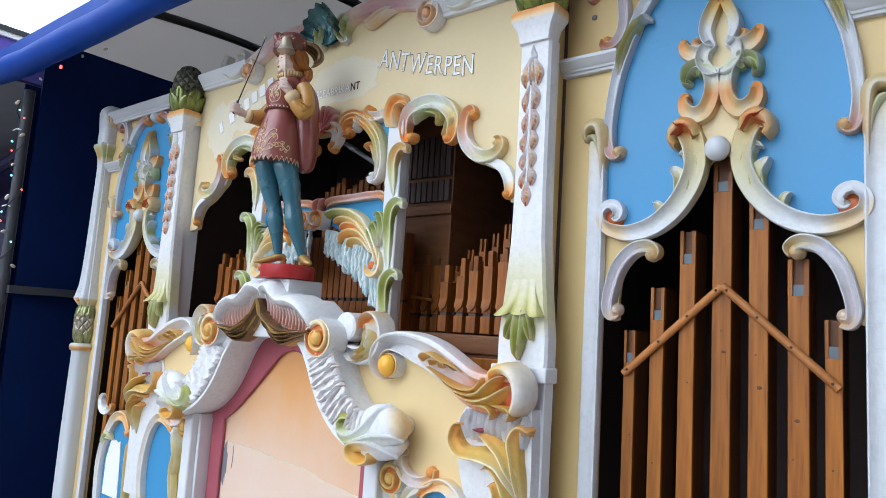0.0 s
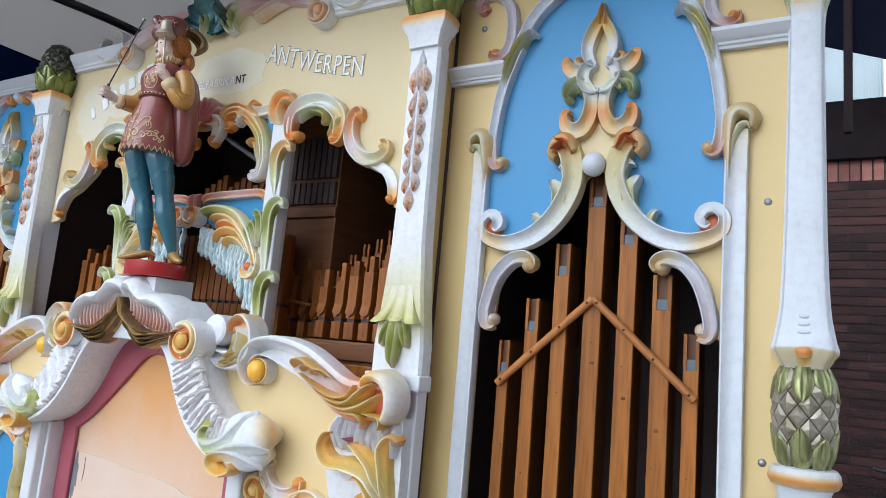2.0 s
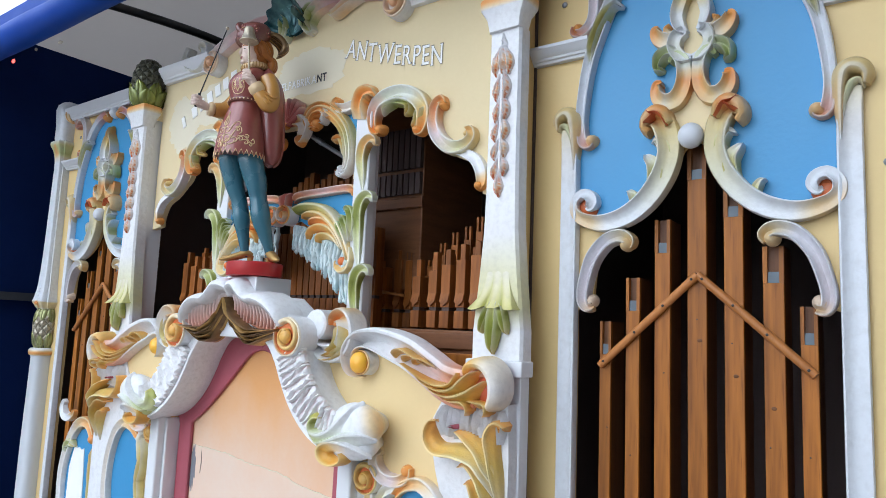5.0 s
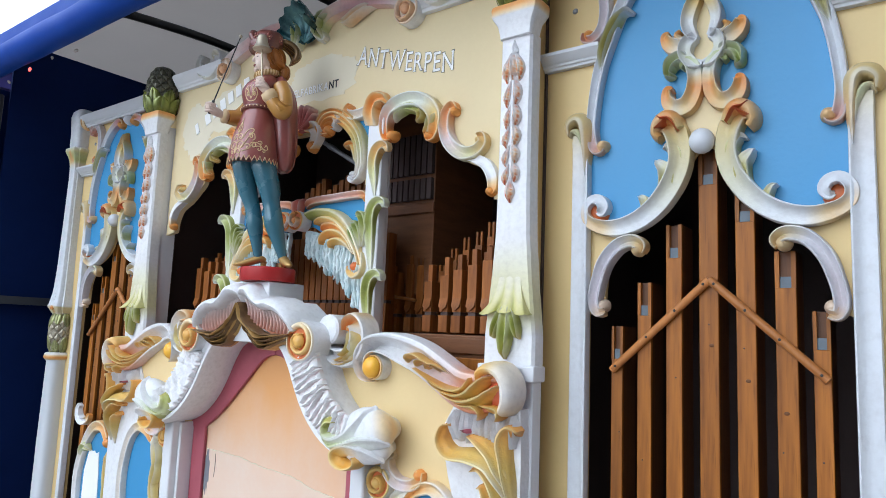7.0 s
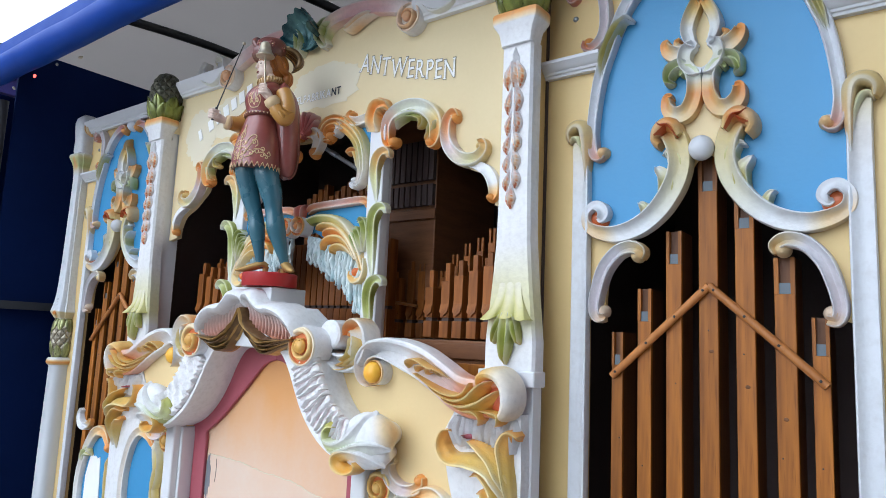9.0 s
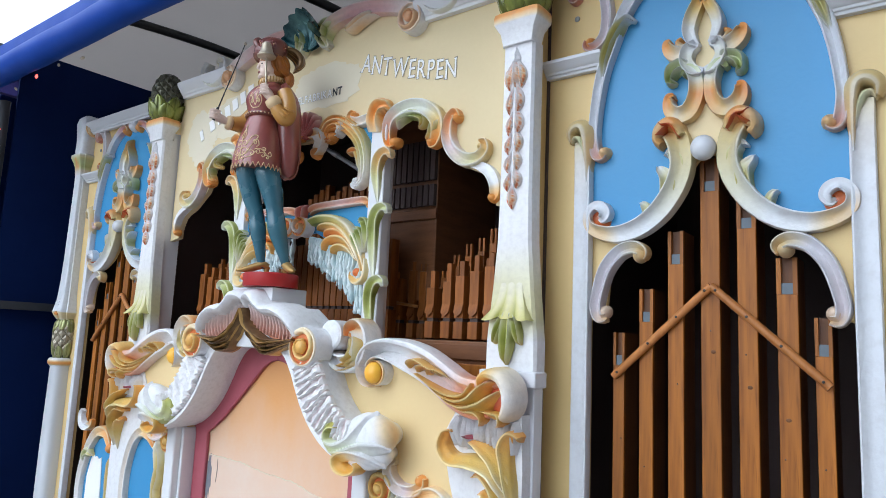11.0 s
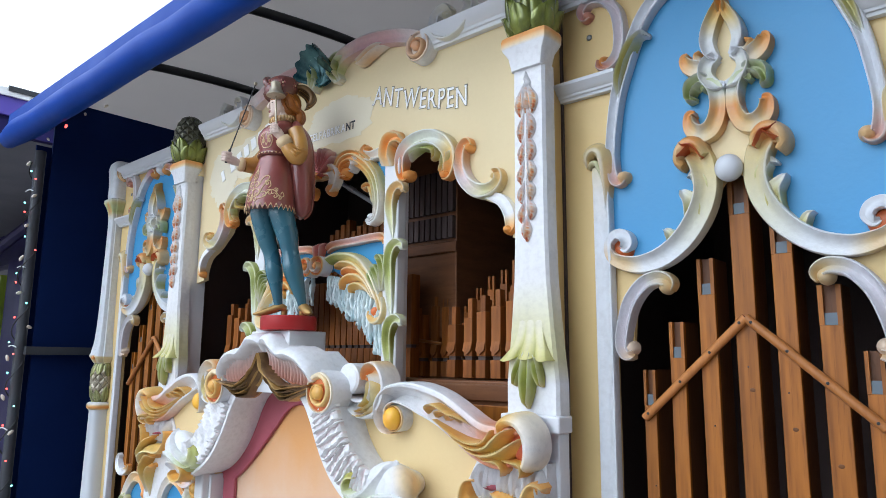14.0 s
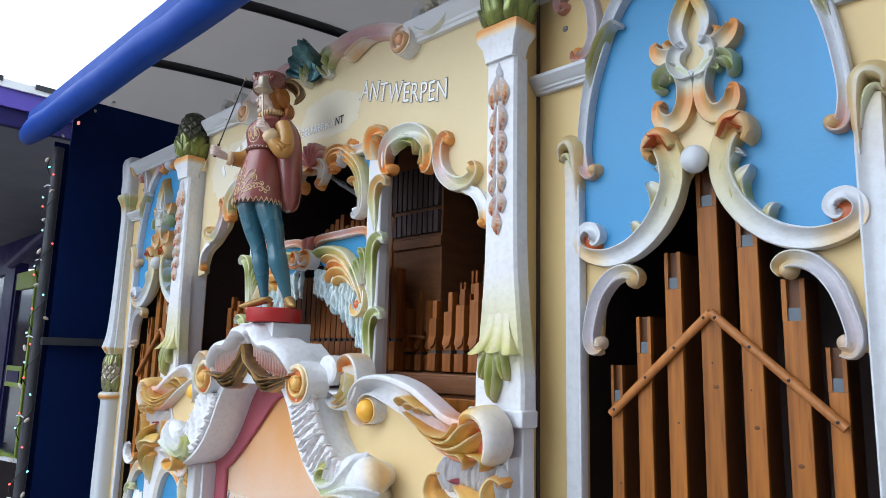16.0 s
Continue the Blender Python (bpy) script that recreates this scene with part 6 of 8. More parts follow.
# waves from the volute to the pilaster foot
W = BOARD
SWELL = [(-1, 0), (-0.96, 0.45), (-0.85, 0.8), (-0.65, 1.0), (-0.4, 0.98), (-0.1, 0.8), (0.2, 0.68), (0.5, 0.62), (0.8, 0.5), (0.95, 0.25), (1, 0)]
both("wave", Shape().sweep([(0.474, 1.466, 0.008, 0.08), (0.456, 1.476, 0.014, 0.09), (0.446, 1.502, 0.020, 0.10), (0.453, 1.538, 0.030, 0.105), (0.482, 1.562, 0.044, 0.104), (0.525, 1.565, 0.062, 0.095), (0.575, 1.555, 0.078, 0.085), (0.640, 1.534, 0.086, 0.078), (0.700, 1.503, 0.088, 0.078), (0.755, 1.472, 0.092, 0.078), (0.805, 1.460, 0.098, 0.078), (0.845, 1.466, 0.09, 0.074), (0.880, 1.472, 0.07, 0.065)], [(-1, 0), (-1, 0.6), (-0.93, 0.72), (-0.8, 0.74), (-0.62, 0.45), (-0.2, 0.18), (0.15, 0.3), (0.42, 0.7), (0.62, 0.97), (0.8, 1), (0.93, 0.95), (1, 0.75), (1, 0)], W, [(0, 0.3, 0, 0.05, 0), (0.08, 0.05, 0, 0.0, 0), (0.3, 0, 0, 0, 0), (0.5, 0, 0, 0.03, 0), (0.70, 0.03, 0, 0.22, 0), (0.82, 0.3, 0, 0.5, 0), (1, 0.5, 0, 0.6, 0)], flip=1), CARVED, base, "white wave scroll with pink hollow")
both("eye", Shape().dome(0.482, 1.502, 0.027, 0.034, W - 0.042, rz=0.029), [ORANGE], base, "golden orange eye")
both("eye_rim", Shape().volute(0.482, 1.502, 0.034, W - 0.046, 0.05, 0.9, 3.4, 1, [(0, 0.5, 0, 0.0, 0), (1, 0.9, 0, 0, 0)], (1, 0, 0, 0)), CARVED, base, "orange-rimmed roll")
wave_gold = [(0, 0.25, 0, 0, 0.55), (0.35, 0.40, 0.04, 0.05, 0.6), (0.65, 0.30, 0.28, 0, 0.5), (0.85, 0.45, 0.1, 0.05, 0.4), (1, 0.5, 0, 0.1, 0.2)]
leaves = []
for rows in ([(0.622, 1.508, 0.004, 0.07), (0.678, 1.481, 0.012, 0.084), (0.728, 1.461, 0.020, 0.094), (0.770, 1.458, 0.024, 0.100), (0.798, 1.468, 0.022, 0.106), (0.812, 1.486, 0.014, 0.108), (0.815, 1.498, 0.004, 0.10)],
             [(0.664, 1.486, 0.004, 0.07), (0.712, 1.459, 0.016, 0.090), (0.766, 1.446, 0.024, 0.104), (0.808, 1.455, 0.028, 0.114), (0.832, 1.474, 0.028, 0.118), (0.853, 1.493, 0.020, 0.118), (0.872, 1.504, 0.005, 0.11)],
             [(0.690, 1.466, 0.004, 0.06), (0.740, 1.441, 0.018, 0.084), (0.790, 1.433, 0.028, 0.098), (0.836, 1.444, 0.032, 0.108), (0.868, 1.464, 0.026, 0.110), (0.890, 1.484, 0.006, 0.10)],
             [(0.752, 1.430, 0.005, 0.05), (0.786, 1.424, 0.018, 0.080), (0.818, 1.424, 0.024, 0.092), (0.834, 1.414, 0.018, 0.092), (0.826, 1.400, 0.004, 0.07)],
             [(0.822, 1.432, 0.005, 0.06), (0.858, 1.428, 0.022, 0.096), (0.884, 1.424, 0.022, 0.098), (0.884, 1.410, 0.014, 0.09), (0.874, 1.402, 0.004, 0.07)]):
    leaves.append(Shape().sweep(rows, SWELL, W, wave_gold, per=7, flip=-1))
for rows in ([(0.598, 1.520, 0.004, 0.05), (0.600, 1.534, 0.012, 0.076), (0.622, 1.540, 0.016, 0.084), (0.650, 1.530, 0.013, 0.080), (0.672, 1.512, 0.004, 0.05)],
             [(0.624, 1.512, 0.004, 0.05), (0.636, 1.524, 0.011, 0.080), (0.657, 1.526, 0.013, 0.084), (0.682, 1.517, 0.010, 0.078), (0.700, 1.504, 0.003, 0.05)],
             [(0.657, 1.507, 0.004, 0.05), (0.670, 1.518, 0.011, 0.080), (0.690, 1.519, 0.012, 0.084), (0.712, 1.512, 0.009, 0.076), (0.728, 1.500, 0.003, 0.05)]):
    leaves.append(Shape().sweep(rows, SWELL, W, [(0, 0.2, 0, 0, 0.5), (0.3, 0.35, 0.03, 0.03, 0.6), (0.7, 0.25, 0.10, 0, 0.5), (1, 0.03, 0, 0, 0.1)], per=6, flip=-1))
both("leaf", leaves, CARVED, base, "gold acanthus leaf")
both("end_roll", Shape().dome(0.880, 1.466, 0.044, 0.066, W, (0.55, 0, 0.75, 0), rz=0.050).sweep([(0.828, 1.488, 0.012, 0.085), (0.834, 1.510, 0.026, 0.100), (0.858, 1.522, 0.034, 0.108), (0.886, 1.516, 0.040, 0.108), (0.906, 1.492, 0.044, 0.106), (0.910, 1.462, 0.044, 0.102), (0.902, 1.436, 0.036, 0.096), (0.884, 1.416, 0.016, 0.084)], ROUND, W, [(0, 0.45, 0, 0, 0.5), (0.2, 0.35, 0, 0, 0.4), (0.4, 0.10, 0, 0, 0.12), (0.7, 0.04, 0, 0.02, 0.02), (1, 0.2, 0, 0, 0.1)]), CARVED, base, "white curled roll with a gold lip and red hollow")
# ragged cartouche and gold leaves below
M0 = -0.03
ragged = Shape()
rng = random.Random(21)
for k in range(14):
    x = 0.745 + 0.0125 * k
    ragged.sweep([(x, 1.425 - 0.012 * abs(k - 7) / 7, 0.012, 0.03), (x + rng.uniform(-0.008, 0.008), 1.385, 0.018, 0.05 + rng.uniform(-0.012, 0.012)), (x + rng.uniform(-0.008, 0.008), 1.345 + rng.uniform(-0.01, 0.01), 0.012, 0.035)], LEAFY, M0, per=4)
ragged.plate([(0.70, 1.37), (0.735, 1.43), (0.92, 1.43), (0.925, 1.30), (0.922, 0.9), (0.79, 0.9), (0.77, 1.1), (0.72, 1.25), (0.705, 1.31)], M0 - 0.004, 0.05)
both("cartouche", ragged, CARVED, base, "ragged white cartouche")
both("slot", Shape().leaf([(0.776, 1.368, 0.003, 0.072), (0.790, 1.371, 0.008, 0.076), (0.804, 1.366, 0.003, 0.072)], M0, None, 1), MAROON, base, "maroon slot")
strands = []
for rows in ([(0.740, 1.378, 0.010, 0.06), (0.722, 1.370, 0.020, 0.07), (0.718, 1.338, 0.026, 0.08), (0.748, 1.312, 0.034, 0.09), (0.806, 1.314, 0.038, 0.10), (0.862, 1.302, 0.036, 0.10), (0.892, 1.268, 0.030, 0.09), (0.910, 1.20, 0.018, 0.07)],
             [(0.800, 1.362, 0.008, 0.07), (0.838, 1.350, 0.022, 0.095), (0.872, 1.326, 0.026, 0.10), (0.898, 1.286, 0.024, 0.095), (0.916, 1.22, 0.012, 0.07)],
             [(0.805, 1.282, 0.012, 0.06), (0.838, 1.292, 0.026, 0.08), (0.868, 1.268, 0.028, 0.085), (0.888, 1.225, 0.024, 0.08), (0.898, 1.14, 0.014, 0.06)],
             [(0.822, 1.245, 0.010, 0.05), (0.842, 1.246, 0.020, 0.065), (0.858, 1.210, 0.020, 0.065), (0.868, 1.13, 0.012, 0.05)],
             [(0.928, 1.378, 0.018, 0.06), (0.908, 1.384, 0.032, 0.075), (0.892, 1.358, 0.032, 0.08), (0.896, 1.318, 0.024, 0.075), (0.908, 1.26, 0.018, 0.07), (0.916, 1.17, 0.014, 0.06)]):
    rows = [(x, z, 0.9 * w, h) for x, z, w, h in rows[:-1]] + [(rows[-1][0], rows[-1][1], 0.003, 0.012)]
    strands.append(Shape().sweep(rows, SWELL, M0, [(0, 0.6, 0, 0, 0.3), (0.2, 0.4, 0.03, 0, 0.5), (0.5, 0.2, 0.25, 0, 0.5), (0.8, 0.08, 0.05, 0, 0.3), (1, 0, 0, 0, 0.1)], per=6))
both("acanthus", strands, CARVED, base, "ochre-gold acanthus strand")
# great shells at the feet of the limbs
KNOB = [(0.45, -0.02), (0.66, -0.055), (0.86, -0.080), (0.98, -0.098), (1.0, -0.110), (0.94, -0.124), (0.78, -0.135), (0.55, -0.142), (0.25, -0.146), (0.02, -0.147)]
orange_side = lambda u, v: (0.45 * max(0, min(1, 1.6 * u + 0.5 * v - 0.75)), 0, 0, 0)
both("shell_foot", Shape().boss(0.520, 1.346, 0.078, 0.058, KNOB, orange_side).boss(0.502, 1.298, 0.078, 0.042, [(k, y + 0.008) for k, y in KNOB]), CARVED, base, "large white shell scroll shaded orange")
swirls = []
for rows, t, fl in (([(0.416, 1.358, 0.008, 0.050), (0.396, 1.358, 0.020, 0.060), (0.382, 1.340, 0.028, 0.066), (0.392, 1.312, 0.034, 0.070), (0.432, 1.304, 0.038, 0.074), (0.480, 1.322, 0.042, 0.078), (0.515, 1.354, 0.042, 0.076), (0.538, 1.390, 0.030, 0.050), (0.546, 1.408, 0.008, 0.008)], [(0, 0.1, 0.5, 0, 0.4), (0.12, 0, 0.7, 0, 0.2), (0.3, 0, 0.35, 0, 0), (0.5, 0, 0.10, 0, 0), (0.75, 0, 0.02, 0, 0), (1, 0, 0, 0, 0)], -1),
                    ([(0.388, 1.300, 0.006, 0.040), (0.420, 1.288, 0.022, 0.064), (0.470, 1.296, 0.036, 0.076), (0.530, 1.314, 0.042, 0.080), (0.574, 1.320, 0.030, 0.056), (0.598, 1.316, 0.006, 0.008)], [(0, 0, 0.6, 0, 0.1), (0.25, 0, 0.45, 0, 0), (0.5, 0, 0.18, 0, 0), (1, 0, 0, 0, 0)], -1),
                    ([(0.500, 1.276, 0.006, 0.060), (0.508, 1.262, 0.014, 0.070), (0.478, 1.252, 0.022, 0.072), (0.446, 1.260, 0.028, 0.070), (0.440, 1.280, 0.030, 0.070), (0.478, 1.294, 0.034, 0.074), (0.528, 1.292, 0.034, 0.070), (0.565, 1.280, 0.020, 0.040), (0.582, 1.272, 0.005, 0.008)], [(0, 0.4, 0, 0, 0.4), (0.2, 0.4, 0.1, 0.03, 0.7), (0.4, 0.35, 0.1, 0, 0.6), (0.58, 0.1, 0.03, 0, 0.15), (0.75, 0, 0, 0, 0), (1, 0, 0, 0, 0)], -1)):
    swirls.append(Shape().sweep([(x - 0.004, z, 1.1 * w, h) for x, z, w, h in rows], SWELL, -0.110, t, per=10, flip=fl))
both("swirl", swirls, CARVED, base, "white swirl with olive edge")
# lower scrolls and blue medallions
both("small_scroll", Shape().sweep([(0.548, 1.282, 0.022, 0.03), (0.53, 1.272, 0.03, 0.036), (0.535, 1.24, 0.034, 0.04), (0.565, 1.215, 0.034, 0.04), (0.605, 1.212, 0.032, 0.04), (0.634, 1.225, 0.03, 0.036), (0.64, 1.25, 0.022, 0.03)], RIM, BOARD, [(0, 0.2, 0.1, 0, 0), (0.6, 0, 0, 0.15, 0), (1, 0.7, 0, 0, 0)], flip=-1).dome(0.632, 1.24, 0.016, 0.036, BOARD, ORANGE_TINT), CARVED, base, "small white scroll")
medal = [(0.62, 1.19), (0.70, 1.205), (0.755, 1.14), (0.775, 1.03), (0.765, 0.92), (0.72, 0.82), (0.66, 0.78), (0.60, 0.80), (0.57, 0.9), (0.56, 1.03), (0.575, 1.13)]
both("medallion", Shape().plate(spline(medal + medal[:1], 5)[:-1].tolist(), BOARD - 0.004, 0.008), BLUE, base, "sky blue medallion")
both("medallion_band", Shape().sweep([(0.60, 1.175, 0.02, 0.03), (0.635, 1.205, 0.03, 0.036), (0.69, 1.215, 0.036, 0.04), (0.745, 1.165, 0.036, 0.04), (0.778, 1.05, 0.036, 0.04), (0.772, 0.93, 0.036, 0.04), (0.735, 0.83, 0.034, 0.04), (0.70, 0.815, 0.024, 0.03)], RIM, BOARD, O_BOTH, flip=1), CARVED, base, "white medallion band")
both("medallion_leaf", Shape().leaf([(0.60, 1.20, 0.03, 0.04), (0.565, 1.17, 0.045, 0.05), (0.548, 1.10, 0.045, 0.05), (0.565, 1.03, 0.035, 0.045), (0.555, 0.95, 0.03, 0.04), (0.56, 0.85, 0.012, 0.03)], BOARD, [(0, 0, 0, 0, 0), (0.3, 0.05, 0.2, 0, 0.35), (0.7, 0.1, 0.2, 0, 0.3), (1, 0, 0, 0, 0.2)], 5), CARVED, base, "gold-olive leaf")
both("scroll_head", Shape().volute(0.505, 1.205, 0.042, -0.06, 0.1, 1.2, 1.0, 1, [(0, 0, 0, 0, 0.6), (1, 0.3, 0, 0, 0.6)], (0.2, 0, 0, 0.6)).sweep([(0.50, 1.17, 0.06, 0.07), (0.495, 1.05, 0.05, 0.06), (0.50, 0.9, 0.045, 0.05), (0.51, 0.6, 0.04, 0.04)], RIM, 0.0, None), CARVED, base, "white console with gold volute")
# lower wing ornament, seen beside the far bay
both("wing_medallion", Shape().plate(spline([(1.15, 1.07), (1.22, 1.12), (1.31, 1.06), (1.345, 0.93), (1.33, 0.75), (1.12, 0.72), (1.11, 0.95), (1.15, 1.07)], 6)[:-1].tolist(), 0.085, 0.03), BLUE, base, "blue medallion with a pale painted patch")
part("paint_patch", Shape().plate([(-1.325, 0.80), (-1.322, 0.95), (-1.298, 1.02), (-1.283, 1.052), (-1.268, 1.034), (-1.253, 1.040), (-1.232, 1.030), (-1.212, 1.040), (-1.20, 0.95), (-1.19, 0.80)], 0.0815, 0.003), LETTER, base, "pale painted patch")
both("wing_band", Shape().sweep([(1.14, 1.10, 0.03, 0.035), (1.18, 1.145, 0.04, 0.04), (1.25, 1.14, 0.045, 0.045), (1.32, 1.06, 0.042, 0.042), (1.365, 0.93, 0.04, 0.04), (1.36, 0.75, 0.036, 0.036)], RIM, 0.09, O_START, flip=-1).dome(1.15, 1.085, 0.022, 0.04, 0.09, ORANGE_TINT), CARVED, base, "white band with orange end")
both("wing_scroll", Shape().sweep([(1.43, 1.22, 0.022, 0.03), (1.44, 1.195, 0.03, 0.035), (1.42, 1.16, 0.034, 0.04), (1.38, 1.15, 0.034, 0.04), (1.345, 1.165, 0.028, 0.036), (1.34, 1.185, 0.02, 0.03)], RIM, 0.10, O_END, flip=1), CARVED, base, "small white scroll")
both("wing_leaf", [Shape().leaf([(1.345, 1.0, 0.014, 0.04), (1.33, 1.04, 0.04, 0.05), (1.30, 1.055, 0.036, 0.05), (1.275, 1.04, 0.012, 0.04)], 0.085, G_MID, 3), Shape().leaf([(1.10, 0.7, 0.02, 0.04), (1.095, 0.85, 0.036, 0.05), (1.105, 0.98, 0.036, 0.05), (1.12, 1.06, 0.012, 0.04)], 0.085, GOLDY, 4)], CARVED, base, "olive leaf")
part("side_board", Shape().box(-0.884, -0.8285, 0.0465, 0.112, 0.3, 2.40), WHITE, base, "white side of the pilaster")
part("edge_board", Shape().box(0.812, 0.880, 0.047, 0.118, 0.3, 2.55), YELLOW, base, "cream board behind the pilaster")
# open joint between the middle and each side bay
both("joint", Shape().box(0.8803, 0.8850, 0.1185, 0.1272, 0.3, 2.55), DARK, base, "dark open joint")


# ---- inside of the organ ----
case = thing("organ_case", "dark brown wooden organ case behind the front", "organ case")
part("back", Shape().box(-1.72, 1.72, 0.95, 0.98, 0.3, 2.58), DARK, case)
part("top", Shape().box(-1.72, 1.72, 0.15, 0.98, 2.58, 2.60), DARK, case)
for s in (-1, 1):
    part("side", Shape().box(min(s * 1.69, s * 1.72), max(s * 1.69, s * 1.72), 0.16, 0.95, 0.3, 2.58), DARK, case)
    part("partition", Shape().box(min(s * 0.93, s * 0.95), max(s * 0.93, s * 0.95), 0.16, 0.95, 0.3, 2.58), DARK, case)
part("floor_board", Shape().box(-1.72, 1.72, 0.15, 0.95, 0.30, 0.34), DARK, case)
part("wind_chest", Shape().box(-0.87, 0.87, 0.125, 0.60, 1.30, 1.597), CASE_WOOD, case, "red-brown wind chest", 0.004)
part("chest_rail", Shape().box(-0.80, 0.80, 0.115, 0.1245, 1.545, 1.588), CASE_WOOD, case, "", 0.003)
part("chest_board", Shape().box(-0.80, 0.80, 0.116, 0.1245, 1.40, 1.535), PIPE_WOOD, case, "orange-brown board", 0.003)
tagged(part("trailer_bed", Shape().box(-1.75, 1.75, 0.02, 1.2, 0.0, 0.30), BLACK), "black trailer bed under the organ", "trailer")


def swell_box(s):
    b = thing("swell_box", "brown wooden box with dark louvres", "swell box", "boxes behind the windows")
    x0, x1 = (0.18, 0.40) if s > 0 else (-0.66, -0.36)
    part("body", Shape().box(x0, x1, 0.272, 0.62, 1.72, 2.40), CASE_WOOD, b, "", 0.004)
    part("rail", Shape().box(x0, x1 + 0.004, 0.262, 0.271, 1.985, 2.02), CASE_WOOD, b, "plain brown rail", 0.003)
    for k in range(9):
        x = x0 + (x1 - x0) * (k + 0.5) / 9
        part("louvre", Shape().box(x - 0.009, x + 0.009, 0.255, 0.271, 2.03, 2.10), DARK, b)
        part("louvre", Shape().box(x - 0.009, x + 0.009, 0.255, 0.271, 2.115, 2.25), DARK, b)
    return b


swell_box(1)


def small_pipe(w, h, cap, foot):
    """A square pipe on its foot block, with a bevelled lip; a cap above 0 is a stopper, below 0 a forked top."""
    p = thing("wooden_pipe", "small square brown wooden organ pipe", "organ pipe")
    deep = w * 1.45
    part("body", Shape().box(-w / 2, w / 2, 0, deep, foot, h), SMALL_WOOD, p, "", 0.0015)
    if cap > 0:
        part("stopper", Shape().box(-w * 0.27, w * 0.27, w * 0.3, w * 1.0, h, h + cap), SMALL_WOOD, p, "", 0.0015)
    elif cap < 0:
        for s in (-1, 1):
            part("prong", Shape().box(s * w * 0.32 - w * 0.16, s * w * 0.32 + w * 0.16, 0.002, w * 0.5, h, h - cap), SMALL_WOOD, p, "", 0.001)
    if w > 0.026:
        q, z0, z1 = w * 0.46, foot + 0.004, foot + 0.040
        lip = Shape().add([(-q, -0.001, z1), (q, -0.001, z1), (q, -0.007, z0 + 0.012), (0, -0.009, z0), (-q, -0.007, z0 + 0.012), (-q, 0.001, z0 + 0.012), (q, 0.001, z0 + 0.012), (0, 0.001, z0)], [(0, 4, 3, 2, 1), (4, 5, 7, 3), (3, 7, 6, 2), (0, 5, 4), (1, 2, 6), (0, 1, 6, 7, 5)])
        part("lip", lip, SMALL_WOOD, p)
    part("foot_block", Shape().box(-w / 2 - 0.001, w / 2 + 0.001, -0.003, deep, 0, foot - 0.010), SMALL_WOOD, p, "foot block", 0.0015)
    part("windway", Shape().box(-w * 0.4, w * 0.4, 0.004, w, foot - 0.010, foot), DARK, p)
    return p


rng = random.Random(12)
made = {}


def place_pipe(x, y, z, w, h, cap, foot, group):
    key = (round(w, 3), round(h, 3), cap, foot)
    if key not in made:
        made[key] = small_pipe(w, h, cap, foot)
        p = made[key]
        p.matrix_world = pose(x, y, z)
    else:
        p = copy_thing(made[key], pose(x, y, z))
    p["group"] = group


FRONT_ROW = ((0.466, 0.030, 0.151, 0.052), (0.527, 0.031, 0.168, 0.056), (0.574, 0.032, 0.184, 0.046), (0.626, 0.032, 0.197, 0.047), (0.677, 0.033, 0.209, 0.040), (0.730, 0.033, 0.222, 0.045))
SLANT_ROW = ((0.243, 0.26, 0.215, 0), (0.274, 0.245, 0.192, 0), (0.318, 0.262, 0.219, 0.03), (0.356, 0.27, 0.215, -0.026), (0.165, 0.33, 0.303, 0), (0.182, 0.355, 0.335, 0), (0.217, 0.34, 0.305, 0), (0.250, 0.34, 0.279, 0.02), (0.274, 0.325, 0.255, -0.012), (0.189, 0.31, 0.270, 0), (0.218, 0.305, 0.250, 0))
BACK_ROW = ((0.427, 0.29, 0.196, -0.02), (0.465, 0.30, 0.232, -0.037), (0.512, 0.30, 0.262, -0.040), (0.560, 0.30, 0.276, -0.042), (0.603, 0.30, 0.300, -0.045), (0.648, 0.30, 0.315, -0.045), (0.695, 0.30, 0.330, -0.045))
for s in (1, -1):
    for x, w, h, cap in FRONT_ROW:
        place_pipe(s * x, 0.175, 1.602, w, h, cap, 0.060, "front row of pipes")
    for x, y, h, cap in SLANT_ROW:
        place_pipe(s * x, y, 1.600, 0.027, h, cap, 0.057, "slanting row of pipes")
    for x, y, h, cap in BACK_ROW:
        place_pipe(s * x, y, 1.600, 0.025, h, cap, 0.057, "back rows of pipes")
        place_pipe(s * (x + 0.026), y - 0.055, 1.600, 0.022, h - 0.055, 0.02, 0.057, "back rows of pipes")
    for k in range(3):
        part("pipe_stay", Shape().tube([(s * 0.21, 0.24 + 0.055 * k, 1.72 + 0.03 * k, 0.005), (s * 0.36, 0.25 + 0.055 * k, 1.70 + 0.03 * k, 0.005)], 8), DOWEL, case, "thin wooden stay")
for k in range(18):
    x = -0.262 + 0.031 * k
    place_pipe(x, 0.20, 1.598, 0.026, 0.32 + 0.02 * ((k * 3) % 3), 0, 0.10, "pipes of the middle window")
    place_pipe(x + 0.012, 0.30, 1.598, 0.022, 0.52 + 0.015 * ((k * 5) % 4), 0, 0.10, "back pipes of the middle window")
tube_ = thing("wind_tube", "bent grey wind tube behind the middle window", "tube")
part("pipe", Shape().tube([(-0.05, 0.135, 2.275, 0.0075), (0.03, 0.13, 2.228, 0.0075), (0.10, 0.13, 2.188, 0.0075), (0.18, 0.13, 2.142, 0.0075), (0.27, 0.135, 2.085, 0.0075)], 10), METAL, tube_)
part("sleeve", Shape().tube([(0.045, 0.13, 2.220, 0.010), (0.075, 0.13, 2.203, 0.010)], 10), METAL, tube_)


